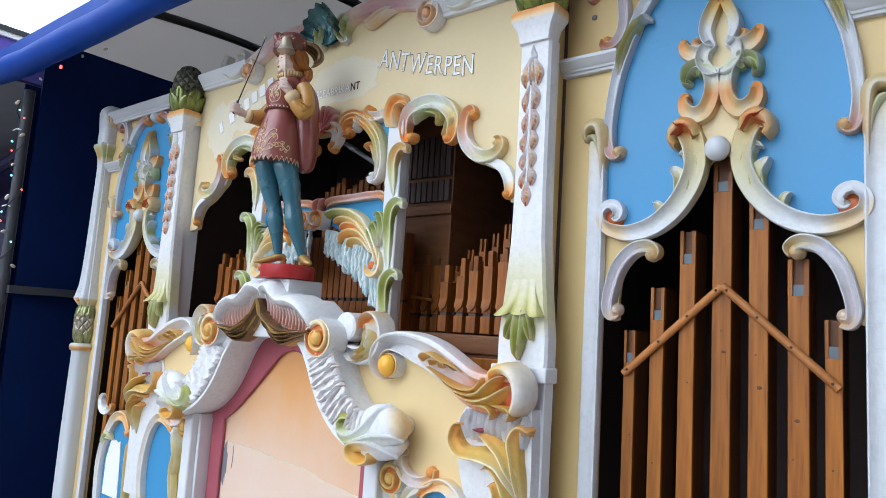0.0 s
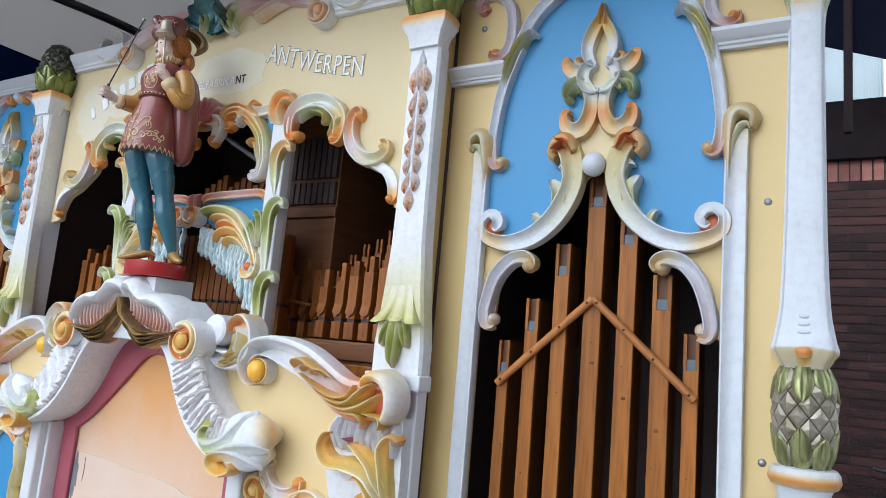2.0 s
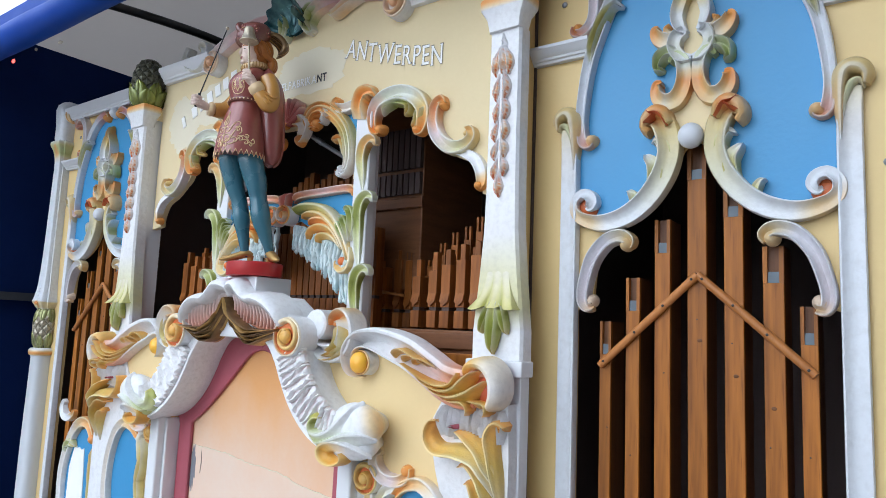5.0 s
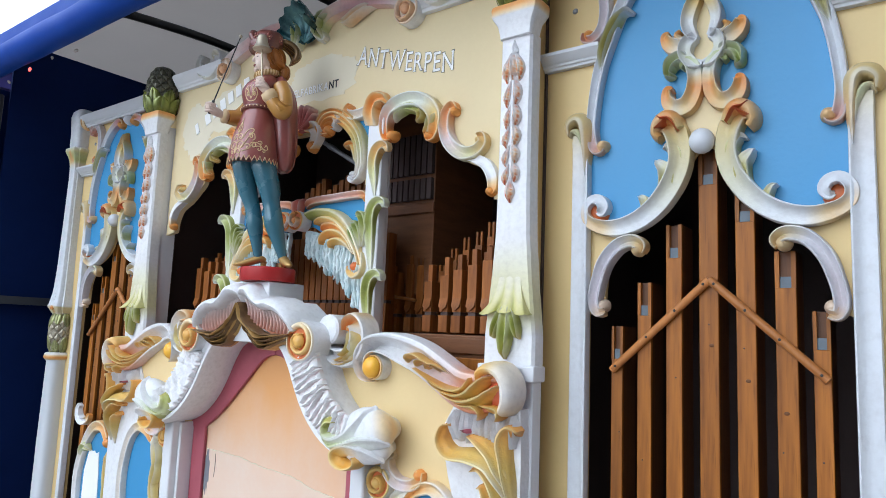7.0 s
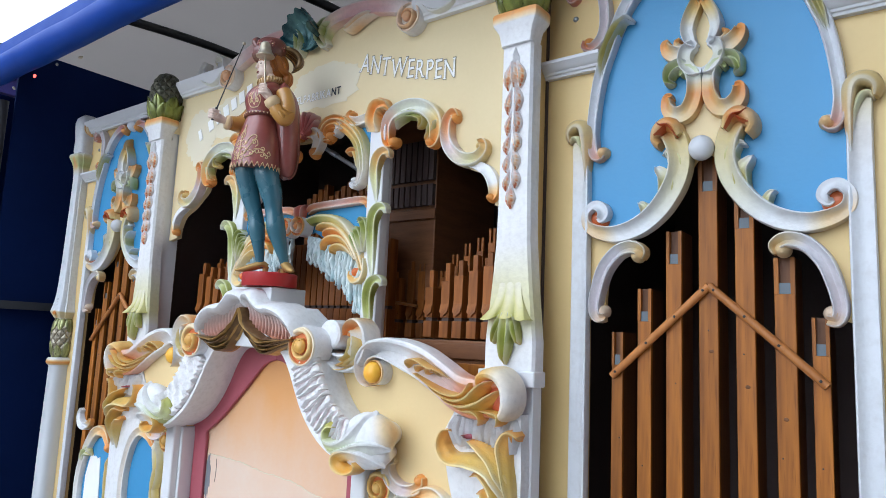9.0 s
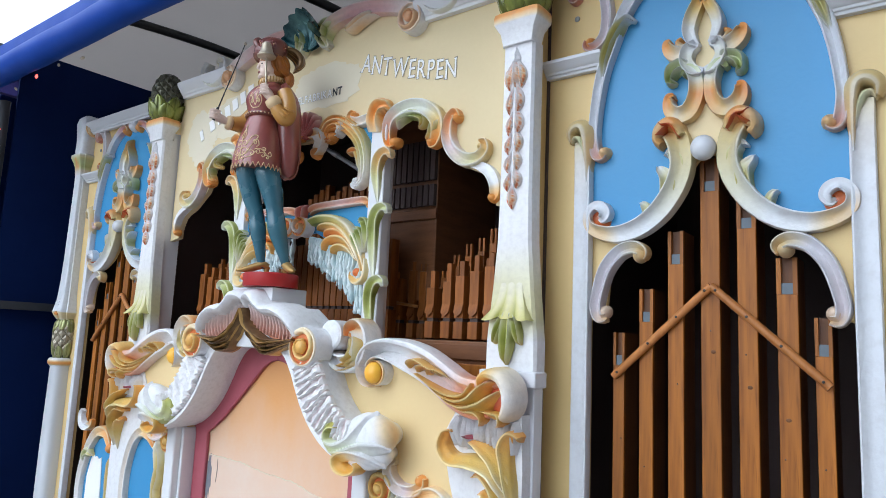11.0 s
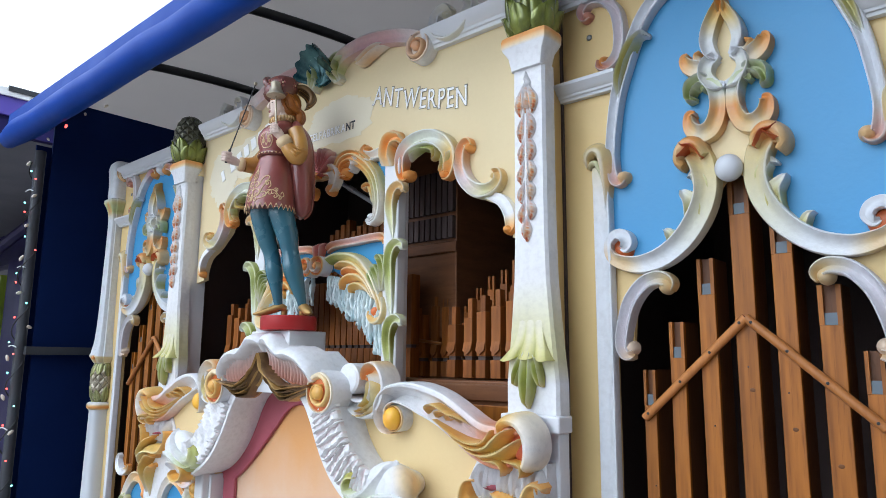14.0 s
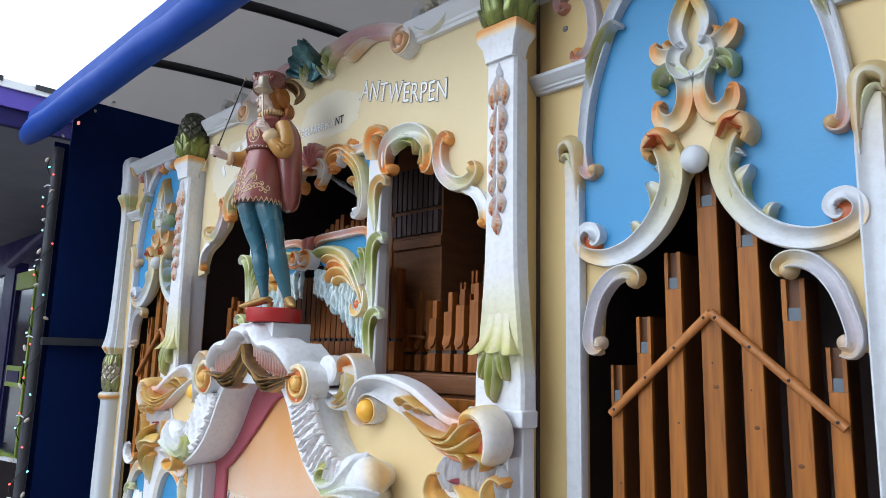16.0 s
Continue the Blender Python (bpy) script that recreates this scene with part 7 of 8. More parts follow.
# ---- carved figure on the block ----
disc = Shape().lathe(0.034, -0.082, [(0.082, 1.735), (0.084, 1.738), (0.084, 1.774), (0.081, 1.777), (0.02, 1.778)], 40)
tagged(part("figure_base", disc, RED), "round red enamelled base on the white block", "figure base")

# local axes of the figure: ahead, and to its left
AH = Vector((-0.46, -0.888, 0))
LE = Vector((0.888, -0.46, 0))
C0 = Vector((0.033, -0.096, 0))


def at(a, b, z):
    """The place a ahead and b to the figure's left, at height z."""
    p = C0 + AH * a + LE * b
    return (p.x, p.y, z)


fig = Shape()
TURN = math.atan2(AH.y, AH.x)


def loft(rows, mi, seg=28):
    """Rings of (ahead, left, z, radius ahead, radius left)."""
    rings = []
    for a, b, z, ra, rb in spline(rows, 5):
        ring = []
        for k in range(seg):
            t = 2 * math.pi * k / seg
            p = C0 + AH * (a + ra * math.cos(t)) + LE * (b + rb * math.sin(t))
            ring.append((p.x, p.y, z))
        rings.append(ring)
    fig.grid(rings, None, mi, closed=True)


MT = [FLESH, TUNIC, SLEEVE, HOSE, HAIR, CAP, BELL, LACE, BLACK, BRONZE, GOLD]
limb3 = lambda pts, mi, seg=14, flat=1.0: fig.tube([(*at(a, b, z), r) for a, b, z, r in pts], seg, mi, 6, flat)
# legs, the right one a step ahead
limb3([(0.084, -0.020, 2.135, 0.038), (0.085, -0.020, 2.10, 0.036), (0.068, -0.020, 2.03, 0.030), (0.052, -0.020, 1.985, 0.0255), (0.044, -0.020, 1.955, 0.0255), (0.037, -0.020, 1.915, 0.0265), (0.028, -0.020, 1.865, 0.019), (0.020, -0.020, 1.815, 0.0135), (0.018, -0.020, 1.795, 0.013)], 3, 20)
limb3([(0.040, 0.020, 2.128, 0.034), (0.030, 0.024, 2.10, 0.040), (0.008, 0.029, 2.03, 0.0345), (-0.001, 0.030, 1.985, 0.028), (-0.007, 0.030, 1.955, 0.029), (-0.014, 0.030, 1.92, 0.0305), (-0.032, 0.030, 1.865, 0.022), (-0.047, 0.030, 1.815, 0.0135), (-0.049, 0.030, 1.795, 0.013)], 3, 20)
# gilt shoes with heels
limb3([(-0.004, -0.020, 1.800, 0.013), (0.014, -0.020, 1.806, 0.0165), (0.040, -0.020, 1.797, 0.0155), (0.066, -0.022, 1.788, 0.0125), (0.090, -0.024, 1.783, 0.006), (0.096, -0.025, 1.783, 0.002)], 10, 14, 0.8)
limb3([(0.001, -0.020, 1.778, 0.008), (0.000, -0.020, 1.800, 0.011)], 10, 10)
limb3([(-0.050, 0.012, 1.800, 0.013), (-0.052, 0.030, 1.806, 0.0165), (-0.056, 0.052, 1.796, 0.0165), (-0.060, 0.076, 1.787, 0.013), (-0.064, 0.094, 1.784, 0.004)], 10, 14, 0.8)
limb3([(-0.050, 0.016, 1.778, 0.008), (-0.050, 0.016, 1.800, 0.011)], 10, 10)
# tunic
SKIRT = [(0.062, 0, 2.112, 0.078, 0.080), (0.062, 0, 2.13, 0.0775, 0.080), (0.061, 0, 2.16, 0.0745, 0.077), (0.060, 0, 2.20, 0.068, 0.071), (0.058, 0, 2.245, 0.056, 0.062), (0.056, 0, 2.285, 0.046, 0.055), (0.056, 0, 2.305, 0.048, 0.058), (0.056, 0, 2.345, 0.056, 0.067), (0.046, 0, 2.375, 0.052, 0.066), (0.036, 0, 2.396, 0.036, 0.046), (0.034, 0, 2.408, 0.026, 0.030)]
loft(SKIRT, 1, 40)


def on_tunic(t, z, out=0.0):
    """A point on the tunic at the angle t from ahead, at height z."""
    zs = [r[2] for r in SKIRT]
    ca, ra, rb = (np.interp(z, zs, [r[k] for r in SKIRT]) for k in (0, 3, 4))
    return at(ca + (ra + out) * math.cos(t), (rb + out) * math.sin(t), z)


# zigzag hem with a pale edge
n = 30
for k in range(n):
    t0, t1 = 2 * math.pi * k / n, 2 * math.pi * (k + 1) / n
    tri = [on_tunic(t0, 2.120, 0.0008), on_tunic(t1, 2.120, 0.0008), tuple(np.array(on_tunic((t0 + t1) / 2, 2.112, 0.001)) - (0, 0, 0.010))]
    fig.add(tri, [(0, 1, 2)], None, 1)
    fig.tube([(*tri[0], 0.0013), (*tri[2], 0.0013), (*tri[1], 0.0013)], 6, 7, 1)
# belt with pale studs
fig.tube([(*on_tunic(t, 2.288, 0.002), 0.0075) for t in np.linspace(0, 2 * math.pi, 25)], 8, 5, 2)
for t in np.linspace(0.0, 6.2, 30):
    fig.blob(on_tunic(t, 2.288, 0.0085), (0.0026, 0.0026, 0.0026), 0, 7, 8)


def tracery(rows, r=0.0015):
    """A fine raised line on the tunic, rows of (angle from ahead, height)."""
    fig.tube([(*on_tunic(t, z, 0.0008), r) for t, z in spline(rows, 6)], 6, 7, 1)


def scroll(t, z, way, size):
    """A curling tendril that starts at the angle t and height z."""
    tracery([(t + way * size * u, z + size * v * 0.075) for u, v in ((0, 0), (0.45, 0.25), (0.95, 0.05), (1.05, -0.45), (0.70, -0.70), (0.45, -0.45), (0.62, -0.25))])


c = 0.62
tracery([(c, 2.125), (c + 0.02, 2.16), (c - 0.01, 2.20), (c, 2.245)])
for s in (1, -1):
    tracery([(c, 2.232), (c + s * 0.08, 2.222), (c + s * 0.12, 2.206), (c + s * 0.04, 2.198), (c, 2.208)])
    scroll(c, 2.186, s, 0.24)
    scroll(c, 2.160, s, 0.32)
    scroll(c + s * 0.02, 2.136, s, 0.20)
    tracery([(c, 2.150), (c + s * 0.05, 2.143), (c + s * 0.04, 2.132), (c, 2.126)])
tracery([(c + 0.05, 2.138), (c + 0.30, 2.150), (c + 0.55, 2.182), (c + 0.72, 2.192), (c + 0.80, 2.176), (c + 0.70, 2.168)])
tracery([(c + 0.28, 2.178), (c + 0.42, 2.200), (c + 0.60, 2.208), (c + 0.72, 2.204), (c + 0.66, 2.194), (c + 0.52, 2.190)])
tracery([(c + 0.30, 2.132), (c + 0.55, 2.140), (c + 0.80, 2.162), (c + 1.00, 2.158), (c + 1.20, 2.142), (c + 1.36, 2.146), (c + 1.30, 2.158), (c + 1.22, 2.150)])
for t, z, way, size in ((c + 0.40, 2.152, 1, 0.22), (c + 0.62, 2.158, 1, 0.22), (c + 0.52, 2.186, 1, 0.16), (c + 0.86, 2.148, 1, 0.20), (c + 1.08, 2.142, 1, 0.16), (c + 0.95, 2.166, 1, 0.14)):
    scroll(t, z, way, size)
c = 0.85
for s in (1, -1):
    tracery([(c, 2.304), (c + s * 0.26, 2.308), (c + s * 0.40, 2.326), (c + s * 0.30, 2.344), (c + s * 0.16, 2.336), (c + s * 0.22, 2.324)])
    tracery([(c, 2.312), (c + s * 0.12, 2.328), (c + s * 0.10, 2.348), (c, 2.362)])
    tracery([(c + s * 0.30, 2.344), (c + s * 0.20, 2.360), (c, 2.372)])
    scroll(c + s * 0.08, 2.330, s, 0.18)
# far arm stretched ahead, its hand round the handle of the stick
limb3([(0.050, -0.062, 2.355, 0.030), (0.078, -0.068, 2.302, 0.032), (0.108, -0.056, 2.272, 0.029), (0.150, -0.036, 2.263, 0.022)], 2, 16)
limb3([(0.148, -0.036, 2.263, 0.021), (0.156, -0.034, 2.263, 0.024), (0.164, -0.033, 2.264, 0.021)], 7, 16)
limb3([(0.160, -0.033, 2.264, 0.012), (0.178, -0.031, 2.270, 0.0165), (0.198, -0.030, 2.276, 0.017), (0.216, -0.030, 2.280, 0.011)], 0, 12, 0.8)
for k in range(4):
    limb3([(0.188, -0.014, 2.264 + 0.008 * k, 0.0052), (0.208, -0.010, 2.266 + 0.008 * k, 0.0052), (0.216, -0.022, 2.267 + 0.008 * k, 0.0045)], 0, 8)
limb3([(0.204, -0.030, 2.262, 0.0045), (0.194, -0.030, 2.306, 0.0045), (0.192, -0.030, 2.310, 0.0022), (0.127, -0.030, 2.536, 0.0019)], 8, 8)
fig.blob(at(0.126, -0.030, 2.540), (0.006, 0.006, 0.006), 0, 6, 10)
# hanging cape sleeve, open to the front, with a rolled rim
cape = []
for z, a0, a1, b0 in ((2.094, -0.028, -0.044, 0.030), (2.104, -0.012, -0.058, 0.036), (2.125, -0.004, -0.067, 0.042), (2.17, 0.006, -0.071, 0.048), (2.22, 0.012, -0.070, 0.052), (2.27, 0.017, -0.066, 0.056), (2.31, 0.020, -0.063, 0.060), (2.345, 0.022, -0.056, 0.062), (2.375, 0.020, -0.042, 0.060), (2.398, 0.012, -0.022, 0.050), (2.408, 0.004, -0.010, 0.040)):
    m_, r_ = (a0 + a1) / 2, (a0 - a1) / 2
    cape.append([at(m_ + r_ * math.cos(t), b0 * (0.25 + 0.75 * math.sin(t)) if math.sin(t) > 0 else b0 * 0.25 + 0.03 * math.sin(t), z) for t in np.linspace(0, 2 * math.pi, 28, endpoint=False)])
fig.grid(cape, None, 1, closed=True)
for side in (0, 14):
    rim = spline([(*r[side], 0.0) for r in cape], 3)
    fig.tube([(x, y, z, 0.0048) for x, y, z, _ in rim], 8, 1, 1)
# near arm bent, its hand round the rod of the bell
limb3([(0.002, 0.062, 2.366, 0.025), (-0.008, 0.078, 2.325, 0.0265), (-0.010, 0.085, 2.285, 0.026), (0.000, 0.087, 2.271, 0.0255), (0.022, 0.086, 2.292, 0.023), (0.036, 0.084, 2.314, 0.019)], 2, 18)
for k in range(3):
    limb3([(-0.030 + 0.012 * k, 0.094, 2.296 - 0.012 * k, 0.004), (-0.012 + 0.010 * k, 0.112, 2.290 - 0.010 * k, 0.005), (0.010 + 0.006 * k, 0.108, 2.300 - 0.008 * k, 0.003)], 2, 8)
limb3([(0.030, 0.084, 2.306, 0.0215), (0.038, 0.084, 2.317, 0.0255), (0.047, 0.083, 2.329, 0.0225)], 7, 18)
limb3([(0.042, 0.083, 2.324, 0.0125), (0.054, 0.080, 2.340, 0.0185), (0.066, 0.076, 2.354, 0.0185), (0.074, 0.072, 2.366, 0.010)], 0, 14, 0.8)
for k in range(4):
    limb3([(0.056 + 0.002 * k, 0.094, 2.340 + 0.0085 * k, 0.0055), (0.074, 0.090, 2.343 + 0.0085 * k, 0.0055), (0.081, 0.074, 2.345 + 0.0085 * k, 0.0045)], 0, 8)
# neck and pleated collar
limb3([(0.030, 0, 2.392, 0.026), (0.036, 0, 2.420, 0.023), (0.042, 0, 2.445, 0.022)], 0, 16)
fig.tube([(*at(0.036 + 0.031 * math.cos(t), 0.033 * math.sin(t), 2.414 - 0.006 * math.cos(t)), 0.0105) for t in np.linspace(0, 2 * math.pi, 25)], 10, 7, 2)
for t in np.linspace(0, 2 * math.pi, 26):
    fig.tube([(*at(0.036 + 0.038 * math.cos(t), 0.040 * math.sin(t), 2.405 - 0.006 * math.cos(t)), 0.0016), (*at(0.036 + 0.042 * math.cos(t), 0.044 * math.sin(t), 2.414 - 0.006 * math.cos(t)), 0.002), (*at(0.036 + 0.037 * math.cos(t), 0.039 * math.sin(t), 2.423 - 0.006 * math.cos(t)), 0.0016)], 5, 10, 2)
# head in profile
fig.blob(at(0.044, 0, 2.470), (0.037, 0.033, 0.044), TURN, 0, 24)
fig.blob(at(0.056, 0, 2.446), (0.024, 0.024, 0.027), TURN, 0, 20)
limb3([(0.077, 0, 2.474, 0.004), (0.083, 0, 2.458, 0.0055), (0.080, 0, 2.452, 0.004)], 0, 10)
fig.blob(at(0.078, 0, 2.440), (0.005, 0.010, 0.0035), TURN, 1, 10)
fig.blob(at(0.072, 0, 2.426), (0.010, 0.012, 0.009), TURN, 0, 12)
for sd in (-1, 1):
    fig.blob(at(0.0725, 0.014 * sd, 2.466), (0.0045, 0.007, 0.0022), TURN, 8, 10)
    limb3([(0.078, 0.006 * sd, 2.477, 0.002), (0.074, 0.018 * sd, 2.478, 0.0025), (0.066, 0.025 * sd, 2.474, 0.0015)], 4, 8)
# long waved hair, gathered behind
fig.blob(at(0.018, 0.0, 2.472), (0.040, 0.040, 0.046), TURN, 4, 24)
for k in range(9):
    b = -0.034 + 0.0085 * k
    near = 1 - abs(b) / 0.05
    limb3([(0.046 - 0.10 * abs(b), b * 1.05, 2.502, 0.008), (0.030 - 0.25 * abs(b), b * 1.15, 2.478, 0.011), (0.014 - 0.008 * near, b * 1.05, 2.456, 0.0115), (-0.002 - 0.010 * near, b * 0.8, 2.446, 0.0105), (-0.010, b * 0.5, 2.440, 0.006)], 4, 10)
for a, b, dz in ((-0.018, 0.012, 0), (-0.010, 0.020, -0.004), (-0.022, -0.002, -0.002), (-0.014, 0.006, -0.010), (-0.006, 0.010, -0.006)):
    limb3([(a + 0.006, b, 2.456 + dz, 0.006), (a - 0.006, b, 2.440 + dz, 0.0105), (a - 0.004, b, 2.420 + dz, 0.0095), (a + 0.006, b, 2.408 + dz, 0.003)], 4, 10)
for k in range(4):
    limb3([(0.058 - 0.010 * k, 0.030 + 0.002 * k, 2.498, 0.005), (0.046 - 0.012 * k, 0.037 + 0.001 * k, 2.478, 0.0065), (0.040 - 0.014 * k, 0.036, 2.458, 0.006), (0.024 - 0.010 * k, 0.030, 2.444, 0.003)], 4, 8)
# soft cap with a turned-up brim and pale flower knots
loft([(0.050, 0, 2.490, 0.043, 0.042), (0.049, 0, 2.500, 0.050, 0.048), (0.046, 0, 2.520, 0.054, 0.052), (0.042, 0, 2.542, 0.050, 0.049), (0.038, 0, 2.556, 0.036, 0.037), (0.036, 0, 2.561, 0.010, 0.010)], 5, 32)
fig.tube([(*at(0.050 + 0.046 * math.cos(t), 0.045 * math.sin(t), 2.494 + 0.005 * math.cos(2 * t)), 0.0065) for t in np.linspace(0, 2 * math.pi, 33)], 8, 5, 2)
limb3([(0.084, 0.020, 2.510, 0.008), (0.096, 0.010, 2.535, 0.011), (0.090, -0.002, 2.552, 0.008), (0.078, -0.008, 2.556, 0.003)], 5, 12)
for t in (0.75, 1.55, 2.4):
    for u in range(4):
        w = u * math.pi / 2 + 0.4
        fig.blob(at(0.047 + 0.0535 * math.cos(t + 0.13 * math.cos(w)), 0.0515 * math.sin(t + 0.13 * math.cos(w)), 2.526 + 0.0085 * math.sin(w)), (0.0042, 0.0042, 0.005), 0, 1, 8)
    fig.blob(at(0.047 + 0.055 * math.cos(t), 0.053 * math.sin(t), 2.526), (0.0025, 0.0025, 0.0025), 0, 7, 8)
# ribbed plume that curls down behind
for k in range(13):
    b = -0.024 + 0.0045 * k
    bow = 0.012 * math.sin(math.pi * k / 12)
    limb3([(0.002, b * 0.6, 2.530 + bow * 0.4, 0.0050), (-0.020, b, 2.528 + bow * 0.5, 0.0085), (-0.040 - bow, b * 1.1, 2.516, 0.0095), (-0.050 - bow, b * 1.1, 2.498, 0.0090), (-0.046 - bow * 0.5, b, 2.480, 0.0065), (-0.036, b * 0.8, 2.468, 0.002)], 10 if k % 4 == 1 else 9, 8)
# bell on its rod
limb3([(0.062, 0.074, 2.345, 0.0032), (0.067, 0.066, 2.42, 0.0032), (0.069, 0.062, 2.478, 0.0032)], 6, 8)
loft([(0.069, 0.062, 2.472, 0.0295, 0.0295), (0.069, 0.062, 2.475, 0.030, 0.030), (0.069, 0.062, 2.482, 0.0245, 0.0245), (0.070, 0.062, 2.497, 0.0185, 0.0185), (0.071, 0.062, 2.514, 0.0155, 0.0155), (0.071, 0.062, 2.519, 0.012, 0.012), (0.071, 0.062, 2.522, 0.003, 0.003)], 6, 28)
SIZE = 0.963
fig.v = [(C0.x + (x - C0.x) * SIZE, C0.y + (y - C0.y) * SIZE, 1.778 + (z - 1.778) * SIZE) for x, y, z in fig.v]
tagged(part("statue", fig, MT), "painted carved bandmaster statue in rose tunic and blue hose", "statue")


# ---- canopy over the organ ----
tent = thing("canopy", "blue tarpaulin canopy with pale grey underside", "canopy")
part("roof_cloth", Shape().box(-2.12, 3.1, -0.11, 0.9, 3.02, 3.03), CANOPY, tent, "pale grey canopy cloth")
part("roof_cloth", Shape().box(-2.12, 1.70, 0.902, 1.6, 3.02, 3.03), CANOPY, tent, "pale grey canopy cloth")
part("side_curtain", Shape().box(-2.13, -2.115, -0.10, 1.6, 0.0, 3.02), TARP, tent, "dark blue side curtain")
part("curtain_edge", Shape().box(-2.172, -2.162, -0.165, -0.08, 0.0, 2.76), TARP, tent, "dark blue front edge of the curtain")
part("back_curtain", Shape().box(-2.12, 1.75, 1.2, 1.215, 0.0, 3.02), TARP, tent, "dark blue back curtain")
roll = []
rng = random.Random(2)
for k in range(28):
    x = -2.16 + 5.3 * k / 27
    roll.append((x, -0.30 + rng.uniform(-0.004, 0.004), 2.752 + rng.uniform(-0.005, 0.005), (0.046 if k == 0 else 0.057) + rng.uniform(-0.002, 0.002)))
part("rolled_edge", Shape().tube(roll, 16, 0, 3, 1.1), TUBE_TARP, tent, "rolled blue tarpaulin edge")
part("valance", Shape().grid([[(x, -0.32, 2.79), (x, -0.315, 2.875), (x, -0.22, 2.965), (x, -0.10, 3.036), (x, -0.10, 3.026), (x, -0.21, 2.955), (x, -0.305, 2.868), (x, -0.31, 2.79)] for x in (-2.12, 3.1)], None, 0, caps=False), TUBE_TARP, tent, "blue valance")
for x in (-1.22, -0.42, 0.4, 1.2):
    part("roof_pole", Shape().tube([(x - 0.01, -0.13, 2.965, 0.02), (x + 0.02, 0.1, 2.985, 0.02), (x + 0.08, 0.45, 2.985, 0.02), (x + 0.1, 0.9, 2.97, 0.02)], 10), BLACK, tent, "bent black roof pole")
part("post", Shape().tube([(-2.13, -0.15, 0.0, 0.026), (-2.13, -0.15, 1.5, 0.026), (-2.13, -0.15, 2.72, 0.026)], 12), POST_STEEL, tent, "dark grey steel post")
part("curtain_rail", Shape().box(-2.108, -2.07, -0.14, 1.2, 1.66, 1.70), POST_STEEL, tent, "grey rail")

# ---- string of small lamps down the post ----
lights = thing("string_lights", "string of tiny coloured lamps wound on the post", "string lights")
wire = []
for k in range(40):
    z = 0.75 + 1.9 * k / 39
    wire.append((-2.13 + 0.034 * math.cos(1.1 * k), -0.15 + 0.034 * math.sin(1.1 * k) - 0.012, z, 0.003))
part("wire", Shape().tube(wire, 6, 0, 3), BLACK, lights, "black wire")
GLOW = [lamp_material("warm_lamp", (1.0, 0.75, 0.4, 1), 2.5), lamp_material("red_lamp", (1.0, 0.08, 0.06, 1), 2), lamp_material("green_lamp", (0.3, 0.9, 0.75, 1), 1.5), paint("clear_lamp", (0.7, 0.62, 0.5, 1), (0.5, 0.45, 0.4, 1), 0.2)]
for k in range(34):
    z = 0.76 + 1.9 * k / 33 + rng.uniform(-0.02, 0.02)
    a = rng.uniform(-2.4, 0.4)
    big = k % 3 == 0
    r = 0.0085 if big else 0.0045
    part("bulb", Shape().blob((0, 0, 0), (r, r, r * (2.0 if big else 1.2)), 0, 0, 10), GLOW[3] if big else GLOW[k % 3], lights).matrix_local = pose(-2.13 + 0.05 * math.cos(a), -0.15 + 0.05 * math.sin(a), z, rng.uniform(-60, 60), rng.uniform(-60, 60), 0)
for k in range(4):
    x = -1.75 + 0.22 * k
    part("bulb", Shape().blob((0, 0, 0), (0.006, 0.006, 0.010), 0, 0, 10), GLOW[(3, 1, 3)[k % 3]], lights).matrix_local = pose(x, -0.24, 2.70 + rng.uniform(-0.02, 0.01), rng.uniform(-50, 50), rng.uniform(-50, 50), 0)
for k in range(5):
    z = 0.9 + 0.4 * k
    part("cable_tie", Shape().tube([(-2.17, -0.19, z, 0.003), (-2.13, -0.187, z + 0.004, 0.003), (-2.09, -0.18, z - 0.004, 0.003)], 6), WHITE, lights, "pale cable tie")

# ---- shop beyond the canopy ----
shop = thing("shop", "shop with purple fascia, glass front and lime doors", "shop")
part("plinth", Shape().box(-10.9, -8.75, 1.12, 1.4, 0, 0.40), BRICK_RED, shop, "brown brick plinth")
part("wall", Shape().box(-10.9, -5.5, 1.34, 1.5, 2.78, 3.17), PURPLE_DARK, shop, "dark purple boarding")
part("wall", Shape().box(-7.55, -5.5, 1.26, 1.5, 0, 2.78), PURPLE_DARK, shop, "dark purple boarding")
part("wall", Shape().box(-11.15, -10.76, 1.26, 1.5, 0, 3.17), DARK, shop, "dark end wall")
win = part("window", Shape().box(-10.75, -10.5, 1.20, 1.32, 0.40, 2.78), PURPLE_DARK, shop, "purple window frame")
part("sill", Shape().box(-10.75, -9.0, 1.12, 1.34, 0.40, 0.50), PURPLE, win, "purple sill")
part("head", Shape().box(-10.5, -9.1, 1.22, 1.34, 2.66, 2.78), PURPLE_DARK, win)
part("pane", Shape().box(-10.5, -9.1, 1.27, 1.28, 0.50, 2.66), SHOP_GLASS, win, "reflecting glass")
part("post", Shape().box(-9.1, -8.58, 1.20, 1.36, 0, 2.78), PURPLE_DARK, shop, "purple corner post", 0.01)
door = part("door", Shape().box(-8.58, -8.50, 1.22, 1.30, 0.05, 2.62), PURPLE_DARK, shop, "dark framed glass door with lime rails")
part("door_stile", Shape().box(-7.70, -7.64, 1.22, 1.30, 0.05, 2.62), LIME, door, "lime stile")
for z0, z1 in ((0.12, 0.36), (2.40, 2.62)):
    part("lime_rail", Shape().box(-8.50, -7.70, 1.215, 1.30, z0, z1), LIME, door, "lime green rail")
